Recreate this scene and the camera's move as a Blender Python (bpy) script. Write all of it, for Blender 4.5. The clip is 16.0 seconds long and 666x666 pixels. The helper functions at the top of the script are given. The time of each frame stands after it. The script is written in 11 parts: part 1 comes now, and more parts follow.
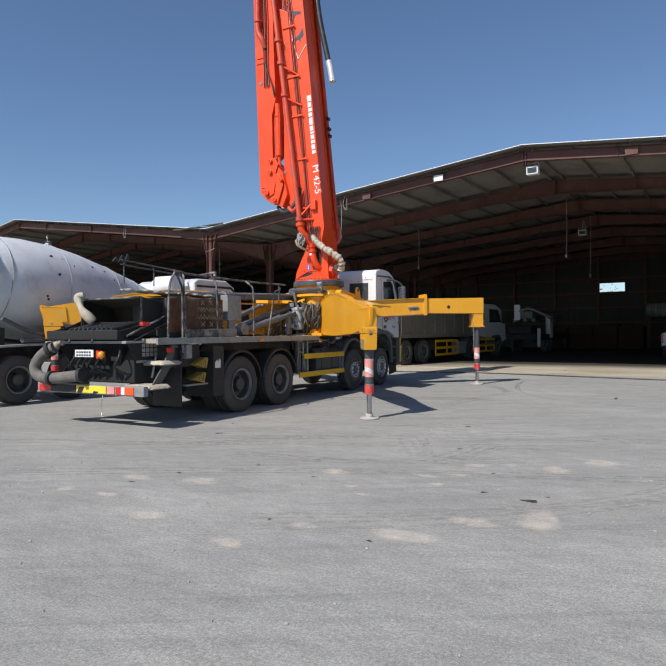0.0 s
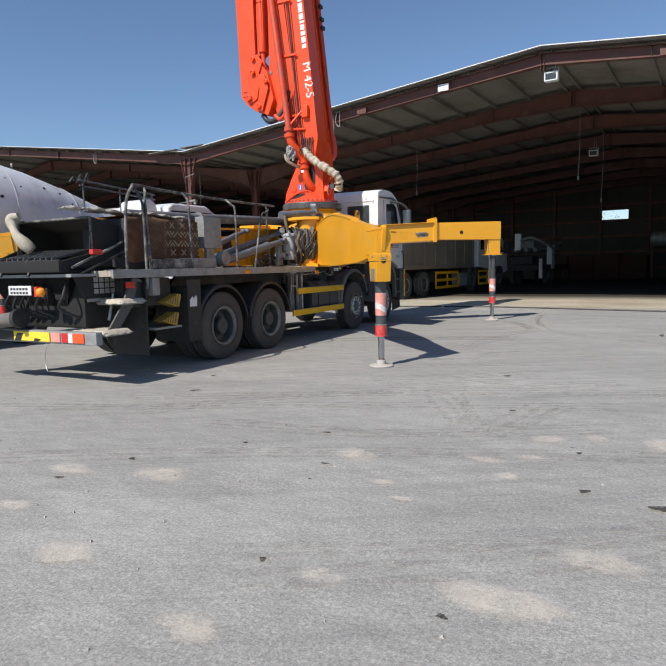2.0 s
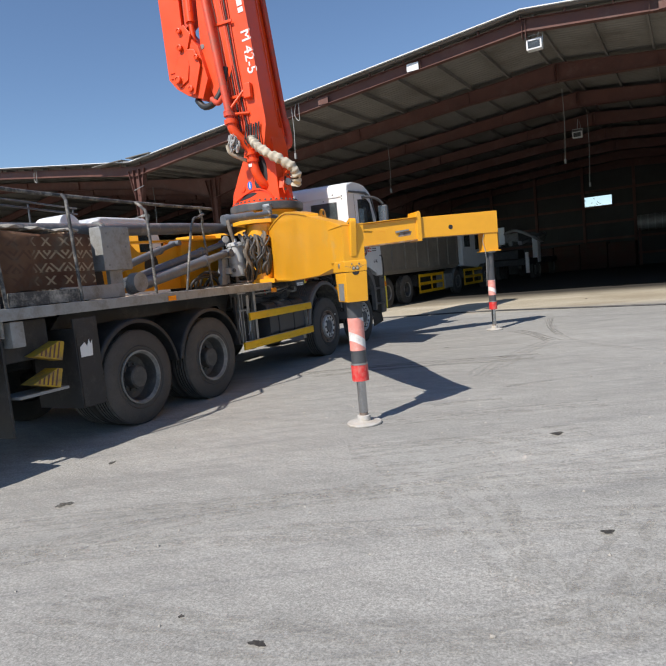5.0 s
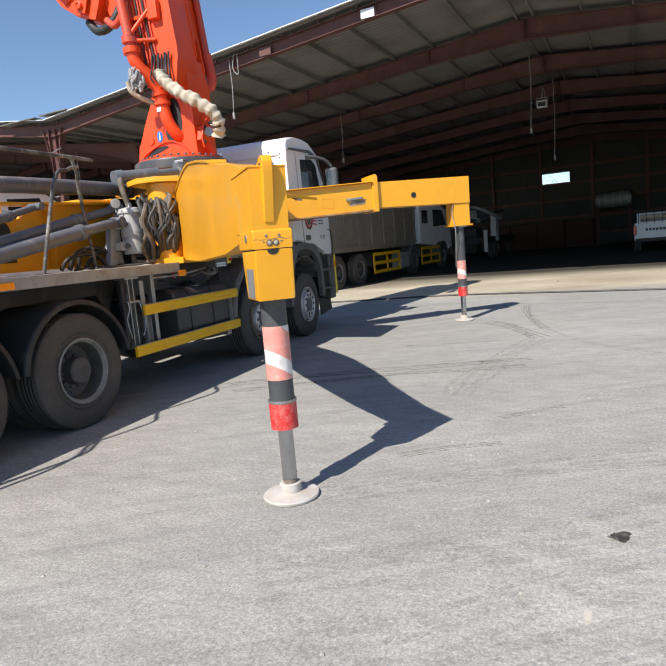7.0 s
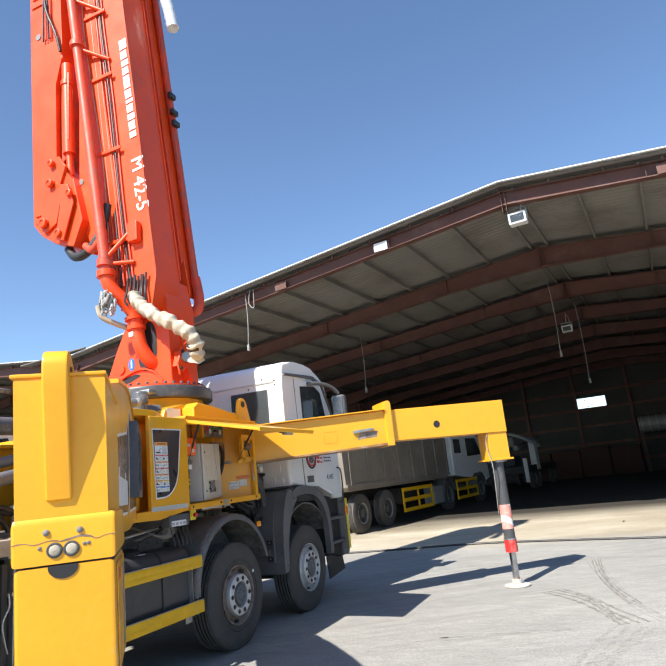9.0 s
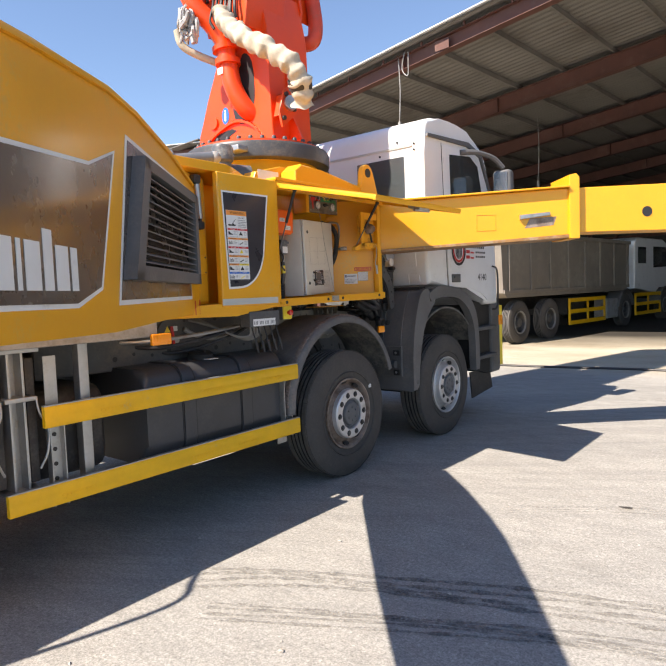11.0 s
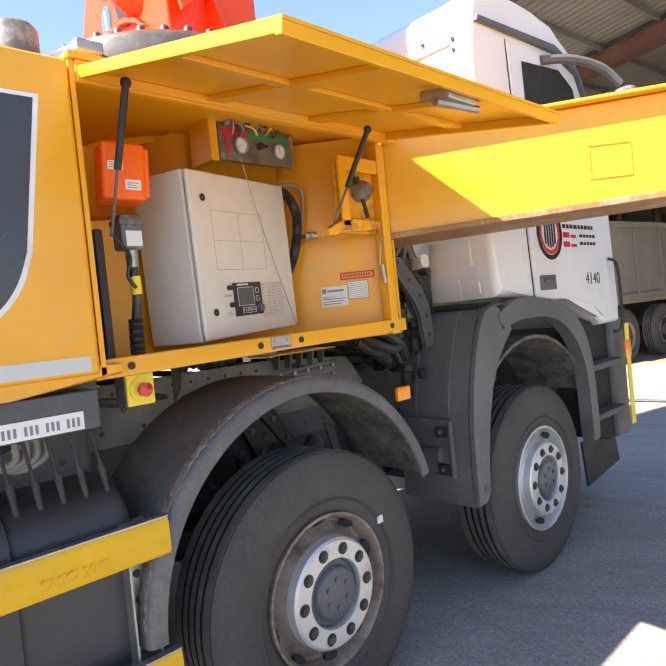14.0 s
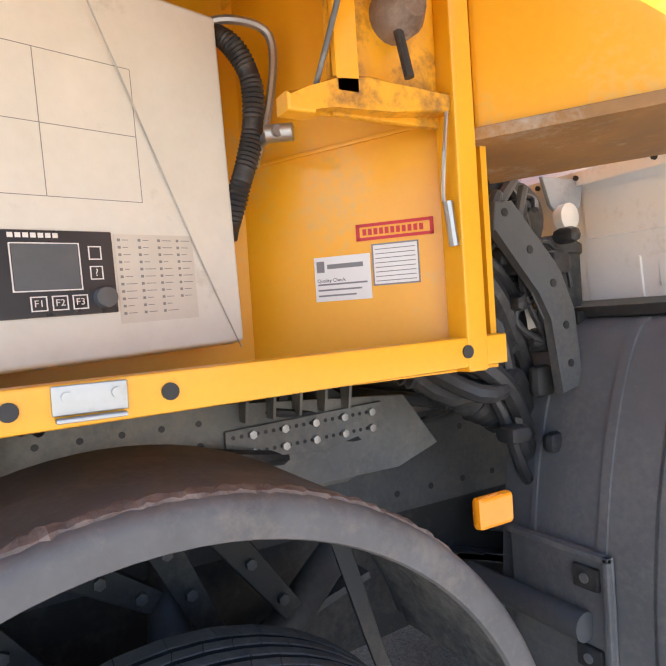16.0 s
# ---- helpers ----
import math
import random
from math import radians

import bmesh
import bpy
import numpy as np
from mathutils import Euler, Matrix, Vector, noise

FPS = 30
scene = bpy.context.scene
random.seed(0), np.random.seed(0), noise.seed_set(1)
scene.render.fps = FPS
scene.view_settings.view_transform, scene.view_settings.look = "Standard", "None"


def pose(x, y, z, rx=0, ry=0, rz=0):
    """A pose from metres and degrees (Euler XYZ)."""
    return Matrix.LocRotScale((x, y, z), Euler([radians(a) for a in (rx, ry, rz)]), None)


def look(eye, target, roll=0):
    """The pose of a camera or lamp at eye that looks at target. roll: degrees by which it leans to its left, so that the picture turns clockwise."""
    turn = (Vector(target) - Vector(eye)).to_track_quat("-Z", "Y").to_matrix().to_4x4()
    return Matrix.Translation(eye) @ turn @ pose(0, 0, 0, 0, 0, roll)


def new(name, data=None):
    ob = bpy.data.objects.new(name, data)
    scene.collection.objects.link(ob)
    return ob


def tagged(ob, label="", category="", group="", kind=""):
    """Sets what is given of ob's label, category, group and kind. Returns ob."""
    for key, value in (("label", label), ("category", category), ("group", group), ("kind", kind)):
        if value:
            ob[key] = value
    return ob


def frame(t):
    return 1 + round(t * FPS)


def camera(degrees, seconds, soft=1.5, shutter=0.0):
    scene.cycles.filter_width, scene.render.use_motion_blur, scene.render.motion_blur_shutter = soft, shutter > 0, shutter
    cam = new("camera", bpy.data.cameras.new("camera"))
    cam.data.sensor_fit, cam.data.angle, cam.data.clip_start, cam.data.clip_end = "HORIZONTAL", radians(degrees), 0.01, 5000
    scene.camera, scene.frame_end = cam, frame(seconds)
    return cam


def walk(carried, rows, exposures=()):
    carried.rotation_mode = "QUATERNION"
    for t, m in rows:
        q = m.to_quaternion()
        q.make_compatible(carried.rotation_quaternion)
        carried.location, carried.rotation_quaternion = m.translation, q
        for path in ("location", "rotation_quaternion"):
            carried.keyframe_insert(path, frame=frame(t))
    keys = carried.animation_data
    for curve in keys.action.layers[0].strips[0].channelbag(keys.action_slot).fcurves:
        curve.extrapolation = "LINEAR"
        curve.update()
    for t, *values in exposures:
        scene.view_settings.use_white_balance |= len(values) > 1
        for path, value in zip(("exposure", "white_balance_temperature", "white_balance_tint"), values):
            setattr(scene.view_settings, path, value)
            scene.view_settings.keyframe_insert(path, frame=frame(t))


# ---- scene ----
cam = camera(57.4, 16.0)
PATH = [
    (0, (8.448, -9.478, 1.524), (7.492, -7.722, 1.523), -0.5),
    (0.5, (8.183, -9.108, 1.563), (7.214, -7.368, 1.738), -2.0),
    (1, (7.845, -8.761, 1.56), (6.935, -6.985, 1.691), -1.9),
    (1.5, (7.589, -8.275, 1.519), (6.603, -6.536, 1.45), -1.7),
    (2, (7.273, -7.759, 1.44), (6.353, -5.997, 1.224), -1.2),
    (2.5, (7.224, -7.346, 1.503), (6.379, -5.549, 1.272), -2.7),
    (3, (7.028, -7.014, 1.509), (6.134, -5.23, 1.363), -4.2),
    (3.5, (6.867, -6.517, 1.481), (5.955, -4.743, 1.334), -2.6),
    (4, (6.68, -5.912, 1.465), (5.807, -4.131, 1.205), -4.1),
    (4.2, (6.596, -5.822, 1.487), (5.73, -4.026, 1.334), -5.3),
    (6.3, (5.8, -3.582, 1.514), (4.921, -1.808, 1.232), -5.3),
    (6.5, (5.737, -3.379, 1.502), (4.891, -1.575, 1.327), -4.8),
    (7, (5.51, -2.938, 1.488), (4.774, -1.1, 1.208), -4.9),
    (7.5, (5.444, -2.416, 1.563), (4.683, -0.567, 1.527), -6.0),
    (8, (5.252, -1.982, 1.626), (4.586, -0.126, 1.962), -5.4),
    (8.2, (5.24, -1.87, 1.655), (4.601, -0.032, 2.117), -4.6),
    (8.5, (5.295, -1.569, 1.66), (4.532, 0.186, 2.242), -4.8),
    (8.7, (5.219, -1.301, 1.682), (4.457, 0.448, 2.281), -4.9),
    (9, (5.183, -1.015, 1.625), (4.428, 0.777, 2.094), -6.2),
    (9.2, (5.061, -0.771, 1.615), (4.244, 1.039, 1.857), -4.1),
    (9.5, (4.995, -0.461, 1.561), (4.135, 1.343, 1.639), -5.3),
    (9.7, (4.944, -0.245, 1.562), (4.05, 1.544, 1.527), -4.5),
    (10, (4.905, 0.054, 1.583), (3.889, 1.772, 1.455), -5.7),
    (10.2, (4.824, 0.21, 1.58), (3.734, 1.884, 1.475), -5.0),
    (12.3, (3.767, 2.008, 1.595), (2.318, 3.382, 1.477), -5.8),
    (12.5, (3.699, 2.168, 1.617), (2.228, 3.521, 1.548), -7.3),
    (13, (3.408, 2.567, 1.623), (2.033, 4.016, 1.519), -4.2),
    (13.5, (3.201, 2.969, 1.586), (1.817, 4.412, 1.544), -2.7),
    (14, (2.996, 3.403, 1.604), (1.556, 4.79, 1.55), -5.7),
    (14.5, (2.742, 3.739, 1.622), (1.327, 5.15, 1.538), -3.2),
    (15, (2.562, 4.137, 1.618), (0.986, 5.368, 1.601), -4.9),
    (15.3, (2.423, 4.336, 1.585), (0.772, 5.462, 1.508), -6.9),
    (15.5, (2.29, 4.45, 1.576), (0.634, 5.566, 1.461), -4.1),
    (16, (2.057, 4.708, 1.61), (0.332, 5.719, 1.569), -3.7),
]
EXPOSURES = [(0, 0.18, 6650, 11), (1, 0.32, 6650, 11), (2, 0.28, 6700, 11), (4, 0.34, 6700, 11), (6.5, 0.55, 6850, 12), (7.5, 0.8, 6850, 11), (8, 1.0, 6700, 9), (8.5, 1.1, 6650, 8), (9, 1.1, 6800, 10), (9.5, 1.1, 7000, 12), (10, 1.1, 7200, 13), (12.5, 1.8, 7600, 18), (13.5, 2.0, 7650, 18), (15, 2.45, 7650, 17), (16, 2.75, 7650, 17)]
walk(cam, [(t, look(eye, target, roll)) for t, eye, target, roll in PATH], EXPOSURES)

# ---- light ----
SUN_DIR = Vector((-0.25, -0.97, 1.04)).normalized()
world = bpy.data.worlds.new("sky")
scene.world = world
world.use_nodes = True
wn = world.node_tree
sky = wn.nodes.new("ShaderNodeTexSky")
sky.sky_type = "NISHITA"
sky.sun_disc = False
sky.sun_elevation = math.asin(SUN_DIR.z)
sky.sun_rotation = math.atan2(SUN_DIR.x, SUN_DIR.y)
sky.air_density, sky.dust_density, sky.ozone_density = 1.0, 0.1, 5.6
wn.links.new(sky.outputs[0], wn.nodes["Background"].inputs[0])
wn.nodes["Background"].inputs[1].default_value = 0.1
sun = new("sun", bpy.data.lights.new("sun", "SUN"))
sun.data.energy, sun.data.angle, sun.data.color = 4.2, radians(0.53), (1.0, 0.965, 0.91)
sun.matrix_world = look(SUN_DIR * 50, (0, 0, 0))


# ---- materials ----
def material(name):
    m = bpy.data.materials.new(name)
    m.use_nodes = True
    return m, m.node_tree.nodes, m.node_tree.links, m.node_tree.nodes["Principled BSDF"]


def coords(nodes, links, scale=1.0, stretch=(1, 1, 1), turn=0.0):
    tc = nodes.new("ShaderNodeTexCoord")
    mp = nodes.new("ShaderNodeMapping")
    mp.inputs["Scale"].default_value = [scale * s for s in stretch]
    src = tc.outputs["Object"]
    if turn:
        rot = nodes.new("ShaderNodeMapping")
        rot.inputs["Rotation"].default_value = (0, 0, radians(turn))
        links.new(src, rot.inputs[0])
        src = rot.outputs[0]
    links.new(src, mp.inputs[0])
    return mp.outputs[0]


def noise_tex(nodes, links, vec, scale, detail=4, rough=0.6):
    n = nodes.new("ShaderNodeTexNoise")
    n.inputs["Scale"].default_value, n.inputs["Detail"].default_value, n.inputs["Roughness"].default_value = scale, detail, rough
    links.new(vec, n.inputs["Vector"])
    return n.outputs["Fac"]


def ramp(nodes, links, fac, stops):
    r = nodes.new("ShaderNodeValToRGB")
    while len(r.color_ramp.elements) < len(stops):
        r.color_ramp.elements.new(0.5)
    for e, (p, c) in zip(r.color_ramp.elements, stops):
        e.position = p
        e.color = (c, c, c, 1) if isinstance(c, (int, float)) else (*c, 1)
    links.new(fac, r.inputs[0])
    return r.outputs[0]


def mix(nodes, links, fac, a, b, mode="MIX"):
    n = nodes.new("ShaderNodeMix")
    n.data_type, n.blend_type = "RGBA", mode
    for sock, v in ((n.inputs[0], fac), (n.inputs[6], a), (n.inputs[7], b)):
        if isinstance(v, (int, float)):
            sock.default_value = v
        elif isinstance(v, tuple):
            sock.default_value = (*v, 1)
        else:
            links.new(v, sock)
    return n.outputs[2]


def bump(nodes, links, height, strength, distance, bsdf):
    b = nodes.new("ShaderNodeBump")
    b.inputs["Strength"].default_value, b.inputs["Distance"].default_value = strength, distance
    links.new(height, b.inputs["Height"])
    links.new(b.outputs[0], bsdf.inputs["Normal"])


def surface(name, colour, rough=0.5, metal=0.0, wear=None, amount=0.4, scale=6.0, fine=60.0, relief=0.0, coat=0.0, spread=0.12, stretch=(1, 1, 1)):
    """Paint, metal or plastic: a base that varies at two scales, with worn or dirty patches of a second colour."""
    m, n, l, b = material(name)
    v = coords(n, l, 1.0, stretch)
    big, small = noise_tex(n, l, v, scale, 5), noise_tex(n, l, v, fine, 3)
    dark = tuple(c * (1 - spread) for c in colour)
    light = tuple(min(1, c * (1 + spread)) for c in colour)
    col = mix(n, l, ramp(n, l, big, [(0.3, 0), (0.7, 1)]), dark, light)
    col = mix(n, l, 0.06, col, small, "OVERLAY")
    if wear:
        both = mix(n, l, 0.22, noise_tex(n, l, v, scale * 0.6, 7, 0.72), small)
        mask = ramp(n, l, both, [(0.6 - 0.28 * amount, 0), (0.76 - 0.2 * amount, 1)])
        col = mix(n, l, mask, col, wear)
    l.new(col, b.inputs["Base Color"])
    l.new(ramp(n, l, big, [(0.2, max(0.02, rough - 0.1)), (0.8, min(1, rough + 0.12))]), b.inputs["Roughness"])
    b.inputs["Metallic"].default_value = metal
    b.inputs["Coat Weight"].default_value = coat
    b.inputs["Coat Roughness"].default_value = 0.12
    if relief:
        bump(n, l, small, 0.6, relief, b)
    return m


YELLOW = surface("yellow_paint", (0.82, 0.375, 0.018), 0.36, wear=(0.6, 0.4, 0.14), amount=0.1, scale=2, coat=0.18, spread=0.06, relief=0.0004)
RAIL_YELLOW = surface("guard_yellow", (0.78, 0.43, 0.006), 0.45, wear=(0.35, 0.3, 0.2), amount=0.1, scale=5, spread=0.1, relief=0.0006)
RED = surface("red_paint", (0.8, 0.07, 0.008), 0.4, wear=(0.45, 0.08, 0.03), amount=0.15, scale=2.5, coat=0.08, spread=0.07, relief=0.0004)
DULLRED = surface("pipe_red", (0.62, 0.07, 0.03), 0.5, wear=(0.3, 0.12, 0.08), amount=0.35, scale=5, spread=0.15, relief=0.001)
WHITE = surface("white_paint", (0.78, 0.79, 0.79), 0.32, wear=(0.55, 0.52, 0.47), amount=0.18, scale=2.5, coat=0.3, spread=0.04)
OFFWHITE = surface("cabinet_paint", (0.62, 0.61, 0.55), 0.42, wear=(0.45, 0.42, 0.36), amount=0.06, scale=11, spread=0.04, relief=0.0003)
DRUMWHITE = surface("drum_paint", (0.62, 0.65, 0.68), 0.45, wear=(0.4, 0.4, 0.38), amount=0.3, scale=2, spread=0.08, relief=0.001)
GREYPAINT = surface("grey_paint", (0.095, 0.102, 0.11), 0.42, wear=(0.35, 0.34, 0.31), amount=0.25, scale=6, spread=0.12, relief=0.0006)
LIGHTGREY = surface("light_grey_paint", (0.28, 0.285, 0.28), 0.5, wear=(0.17, 0.155, 0.13), amount=0.45, scale=8, spread=0.1, relief=0.0006)
PLASTIC = surface("dark_plastic", (0.11, 0.112, 0.114), 0.55, wear=(0.18, 0.168, 0.155), amount=0.3, scale=3, spread=0.2, relief=0.0008)
TANK = surface("tank_plastic", (0.042, 0.044, 0.049), 0.4, wear=(0.065, 0.064, 0.062), amount=0.2, scale=2, spread=0.2, relief=0.0004)
RUBBER = surface("tyre_rubber", (0.058, 0.053, 0.049), 0.8, wear=(0.1, 0.088, 0.076), amount=0.5, scale=1.6, spread=0.15, relief=0.0012)
# clean black rubber, darkened further for the shade down in the grooves
GROOVE = surface("groove_rubber", (0.008, 0.008, 0.008), 0.9, wear=(0.02, 0.018, 0.016), amount=0.2, scale=6)
TREADRUB = surface("tread_rubber", (0.085, 0.08, 0.075), 0.85, wear=(0.15, 0.14, 0.125), amount=0.4, scale=9, spread=0.2, relief=0.001)
FILTERGREY = surface("filter_paint", (0.44, 0.445, 0.44), 0.5, wear=(0.24, 0.215, 0.18), amount=0.3, scale=9, spread=0.08, relief=0.0006)
STANDBLUE = surface("stand_paint", (0.3, 0.34, 0.38), 0.5, wear=(0.2, 0.18, 0.16), amount=0.3, scale=7, spread=0.1)
DUSTHOSE = surface("dusty_hose", (0.11, 0.092, 0.075), 0.8, wear=(0.24, 0.205, 0.16), amount=0.4, scale=14, spread=0.25, relief=0.001)
CYLGREY = surface("cylinder_paint", (0.115, 0.13, 0.15), 0.4, wear=(0.28, 0.26, 0.23), amount=0.25, scale=6, spread=0.1, relief=0.0005)
MUD = surface("dried_mud", (0.19, 0.148, 0.125), 0.95, wear=(0.08, 0.062, 0.055), amount=0.4, scale=30, fine=120, spread=0.35, relief=0.003)
STAINED = surface("stained_yellow", (0.78, 0.36, 0.02), 0.42, wear=(0.16, 0.07, 0.025), amount=0.42, scale=16, fine=70, coat=0.1, spread=0.08, relief=0.0006)
CHASSIS = surface("chassis_grey", (0.075, 0.077, 0.08), 0.6, wear=(0.13, 0.118, 0.1), amount=0.4, scale=5, spread=0.2, relief=0.001)
BLACK = surface("black_steel", (0.022, 0.022, 0.023), 0.6, wear=(0.07, 0.066, 0.06), amount=0.35, scale=6, spread=0.25, relief=0.0008)
STEEL = surface("galvanised_steel", (0.42, 0.43, 0.43), 0.42, 0.85, wear=(0.3, 0.27, 0.23), amount=0.25, scale=12, spread=0.12)
CHROME = surface("chrome_rod", (0.46, 0.47, 0.49), 0.2, 1.0, wear=(0.3, 0.29, 0.28), amount=0.2, scale=14, spread=0.1)
ALU = surface("wheel_silver", (0.6, 0.6, 0.6), 0.48, 0.6, wear=(0.3, 0.27, 0.23), amount=0.18, scale=10, spread=0.08)
RUST = surface("rusty_rim", (0.3, 0.24, 0.2), 0.72, 0.2, wear=(0.13, 0.08, 0.055), amount=0.6, scale=14, fine=90, spread=0.3, relief=0.002)
DARKRIM = surface("dusty_dark_rim", (0.06, 0.06, 0.06), 0.6, 0.1, wear=(0.12, 0.112, 0.1), amount=0.5, scale=8, spread=0.2, relief=0.001)
BROWN = surface("red_oxide_steel", (0.115, 0.048, 0.037), 0.66, wear=(0.17, 0.1, 0.08), amount=0.3, scale=2, spread=0.2, relief=0.001)
ROOFSHEET = surface("roof_sheet_underside", (0.19, 0.182, 0.168), 0.55, 0.0, wear=(0.115, 0.1, 0.088), amount=0.4, scale=0.8, fine=25, spread=0.12)
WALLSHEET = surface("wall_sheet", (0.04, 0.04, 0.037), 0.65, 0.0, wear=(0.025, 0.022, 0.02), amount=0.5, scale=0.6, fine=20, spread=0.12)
FRAMEDUST = surface("dusty_frame_paint", (0.16, 0.158, 0.15), 0.7, wear=(0.25, 0.23, 0.2), amount=0.45, scale=7, spread=0.2, relief=0.001)
DARKGREY = surface("dark_grey_paint", (0.06, 0.063, 0.068), 0.45, wear=(0.14, 0.12, 0.1), amount=0.3, scale=7, spread=0.15, relief=0.0006)
CONCRETE_CRUST = surface("dried_concrete", (0.4, 0.38, 0.34), 0.9, wear=(0.25, 0.22, 0.18), amount=0.5, scale=12, spread=0.2, relief=0.006)
FOOTPAD = surface("dusty_foot_plate", (0.47, 0.455, 0.43), 0.85, wear=(0.42, 0.36, 0.28), amount=0.5, scale=10, spread=0.15, relief=0.003)
RAILSTEEL = surface("spattered_rail", (0.05, 0.05, 0.05), 0.7, wear=(0.36, 0.34, 0.3), amount=0.5, scale=9, fine=40, spread=0.3, relief=0.003)
CANVAS = surface("beige_canvas", (0.47, 0.42, 0.33), 0.85, wear=(0.36, 0.3, 0.22), amount=0.35, scale=14, spread=0.15, relief=0.004)
WRAP = surface("silver_wrap", (0.7, 0.71, 0.72), 0.35, 0.3, wear=(0.4, 0.4, 0.4), amount=0.3, scale=18, spread=0.1, relief=0.004)
TORN = surface("grey_torn_wrap", (0.3, 0.3, 0.3), 0.6, wear=(0.62, 0.6, 0.57), amount=0.4, scale=14, spread=0.3, relief=0.004)
NEARBLACK = surface("black_rubber_sheet", (0.013, 0.0125, 0.012), 0.75, wear=(0.03, 0.028, 0.024), amount=0.15, scale=7, spread=0.2, relief=0.001)
HOSE = surface("black_hose", (0.025, 0.025, 0.027), 0.5, wear=(0.09, 0.085, 0.08), amount=0.3, scale=12, spread=0.2)
ORANGE = surface("orange_plastic", (0.95, 0.14, 0.01), 0.4, spread=0.05)
AMBER = surface("amber_lens", (0.95, 0.3, 0.01), 0.25, coat=0.5, spread=0.05)
LENSRED = surface("red_lens", (0.6, 0.02, 0.015), 0.25, coat=0.5, spread=0.08)
LENSORANGE = surface("orange_red_lens", (0.8, 0.1, 0.02), 0.25, coat=0.5, spread=0.08)
LENSWHITE = surface("white_lens", (0.75, 0.75, 0.72), 0.2, coat=0.5, spread=0.05)
STICKER = surface("white_sticker", (0.72, 0.72, 0.7), 0.5, wear=(0.5, 0.48, 0.44), amount=0.12, scale=9, spread=0.04)
PANELDARK = surface("dark_panel_film", (0.032, 0.034, 0.042), 0.3, coat=0.2, spread=0.1)
LOGODARK = surface("brown_panel_film", (0.085, 0.066, 0.055), 0.25, coat=0.4, spread=0.1)
INK = surface("black_ink", (0.02, 0.02, 0.022), 0.5, spread=0.05)
INKGREY = surface("grey_ink", (0.2, 0.2, 0.2), 0.5, spread=0.05)
INKRED = surface("red_ink", (0.6, 0.03, 0.03), 0.5, spread=0.05)
INKBLUE = surface("blue_ink", (0.02, 0.15, 0.55), 0.45, spread=0.05)
INKORANGE = surface("orange_ink", (0.85, 0.3, 0.05), 0.5, spread=0.05)
INKYELLOW = surface("yellow_ink", (0.85, 0.65, 0.05), 0.5, spread=0.05)
INKGREEN = surface("green_ink", (0.03, 0.25, 0.1), 0.5, spread=0.05)
REFLWHITE = surface("reflective_white", (0.72, 0.69, 0.66), 0.5, wear=(0.45, 0.43, 0.4), amount=0.35, scale=14, spread=0.08)
REFLRED = surface("reflective_red", (0.62, 0.03, 0.03), 0.45, wear=(0.55, 0.25, 0.2), amount=0.35, scale=12, spread=0.12)
REFLPINK = surface("faded_red", (0.72, 0.28, 0.23), 0.5, wear=(0.65, 0.5, 0.45), amount=0.4, scale=12, spread=0.1)
REFLSTRIP = surface("reflective_strip", (0.5, 0.52, 0.5), 0.35, 0.2, spread=0.06, fine=200)
PLANK = surface("worn_deck_planks", (0.42, 0.38, 0.31), 0.85, wear=(0.24, 0.2, 0.15), amount=0.5, scale=6, spread=0.2, relief=0.004, stretch=(3, 0.6, 1))
DUMPGREY = surface("tipper_body_paint", (0.19, 0.165, 0.135), 0.6, wear=(0.28, 0.25, 0.2), amount=0.4, scale=1.5, spread=0.15, relief=0.002)
SPATTER = surface("splash_guard_inside", (0.07, 0.07, 0.068), 0.85, wear=(0.2, 0.185, 0.16), amount=0.6, scale=16, fine=50, spread=0.3, relief=0.004)


def glass_material(name, tint):
    m, n, l, b = material(name)
    b.inputs["Base Color"].default_value = (*tint, 1)
    b.inputs["Roughness"].default_value = 0.05
    b.inputs["Transmission Weight"].default_value = 0.75
    b.inputs["IOR"].default_value = 1.45
    return m


GLASS = glass_material("tinted_glass", (0.12, 0.14, 0.15))


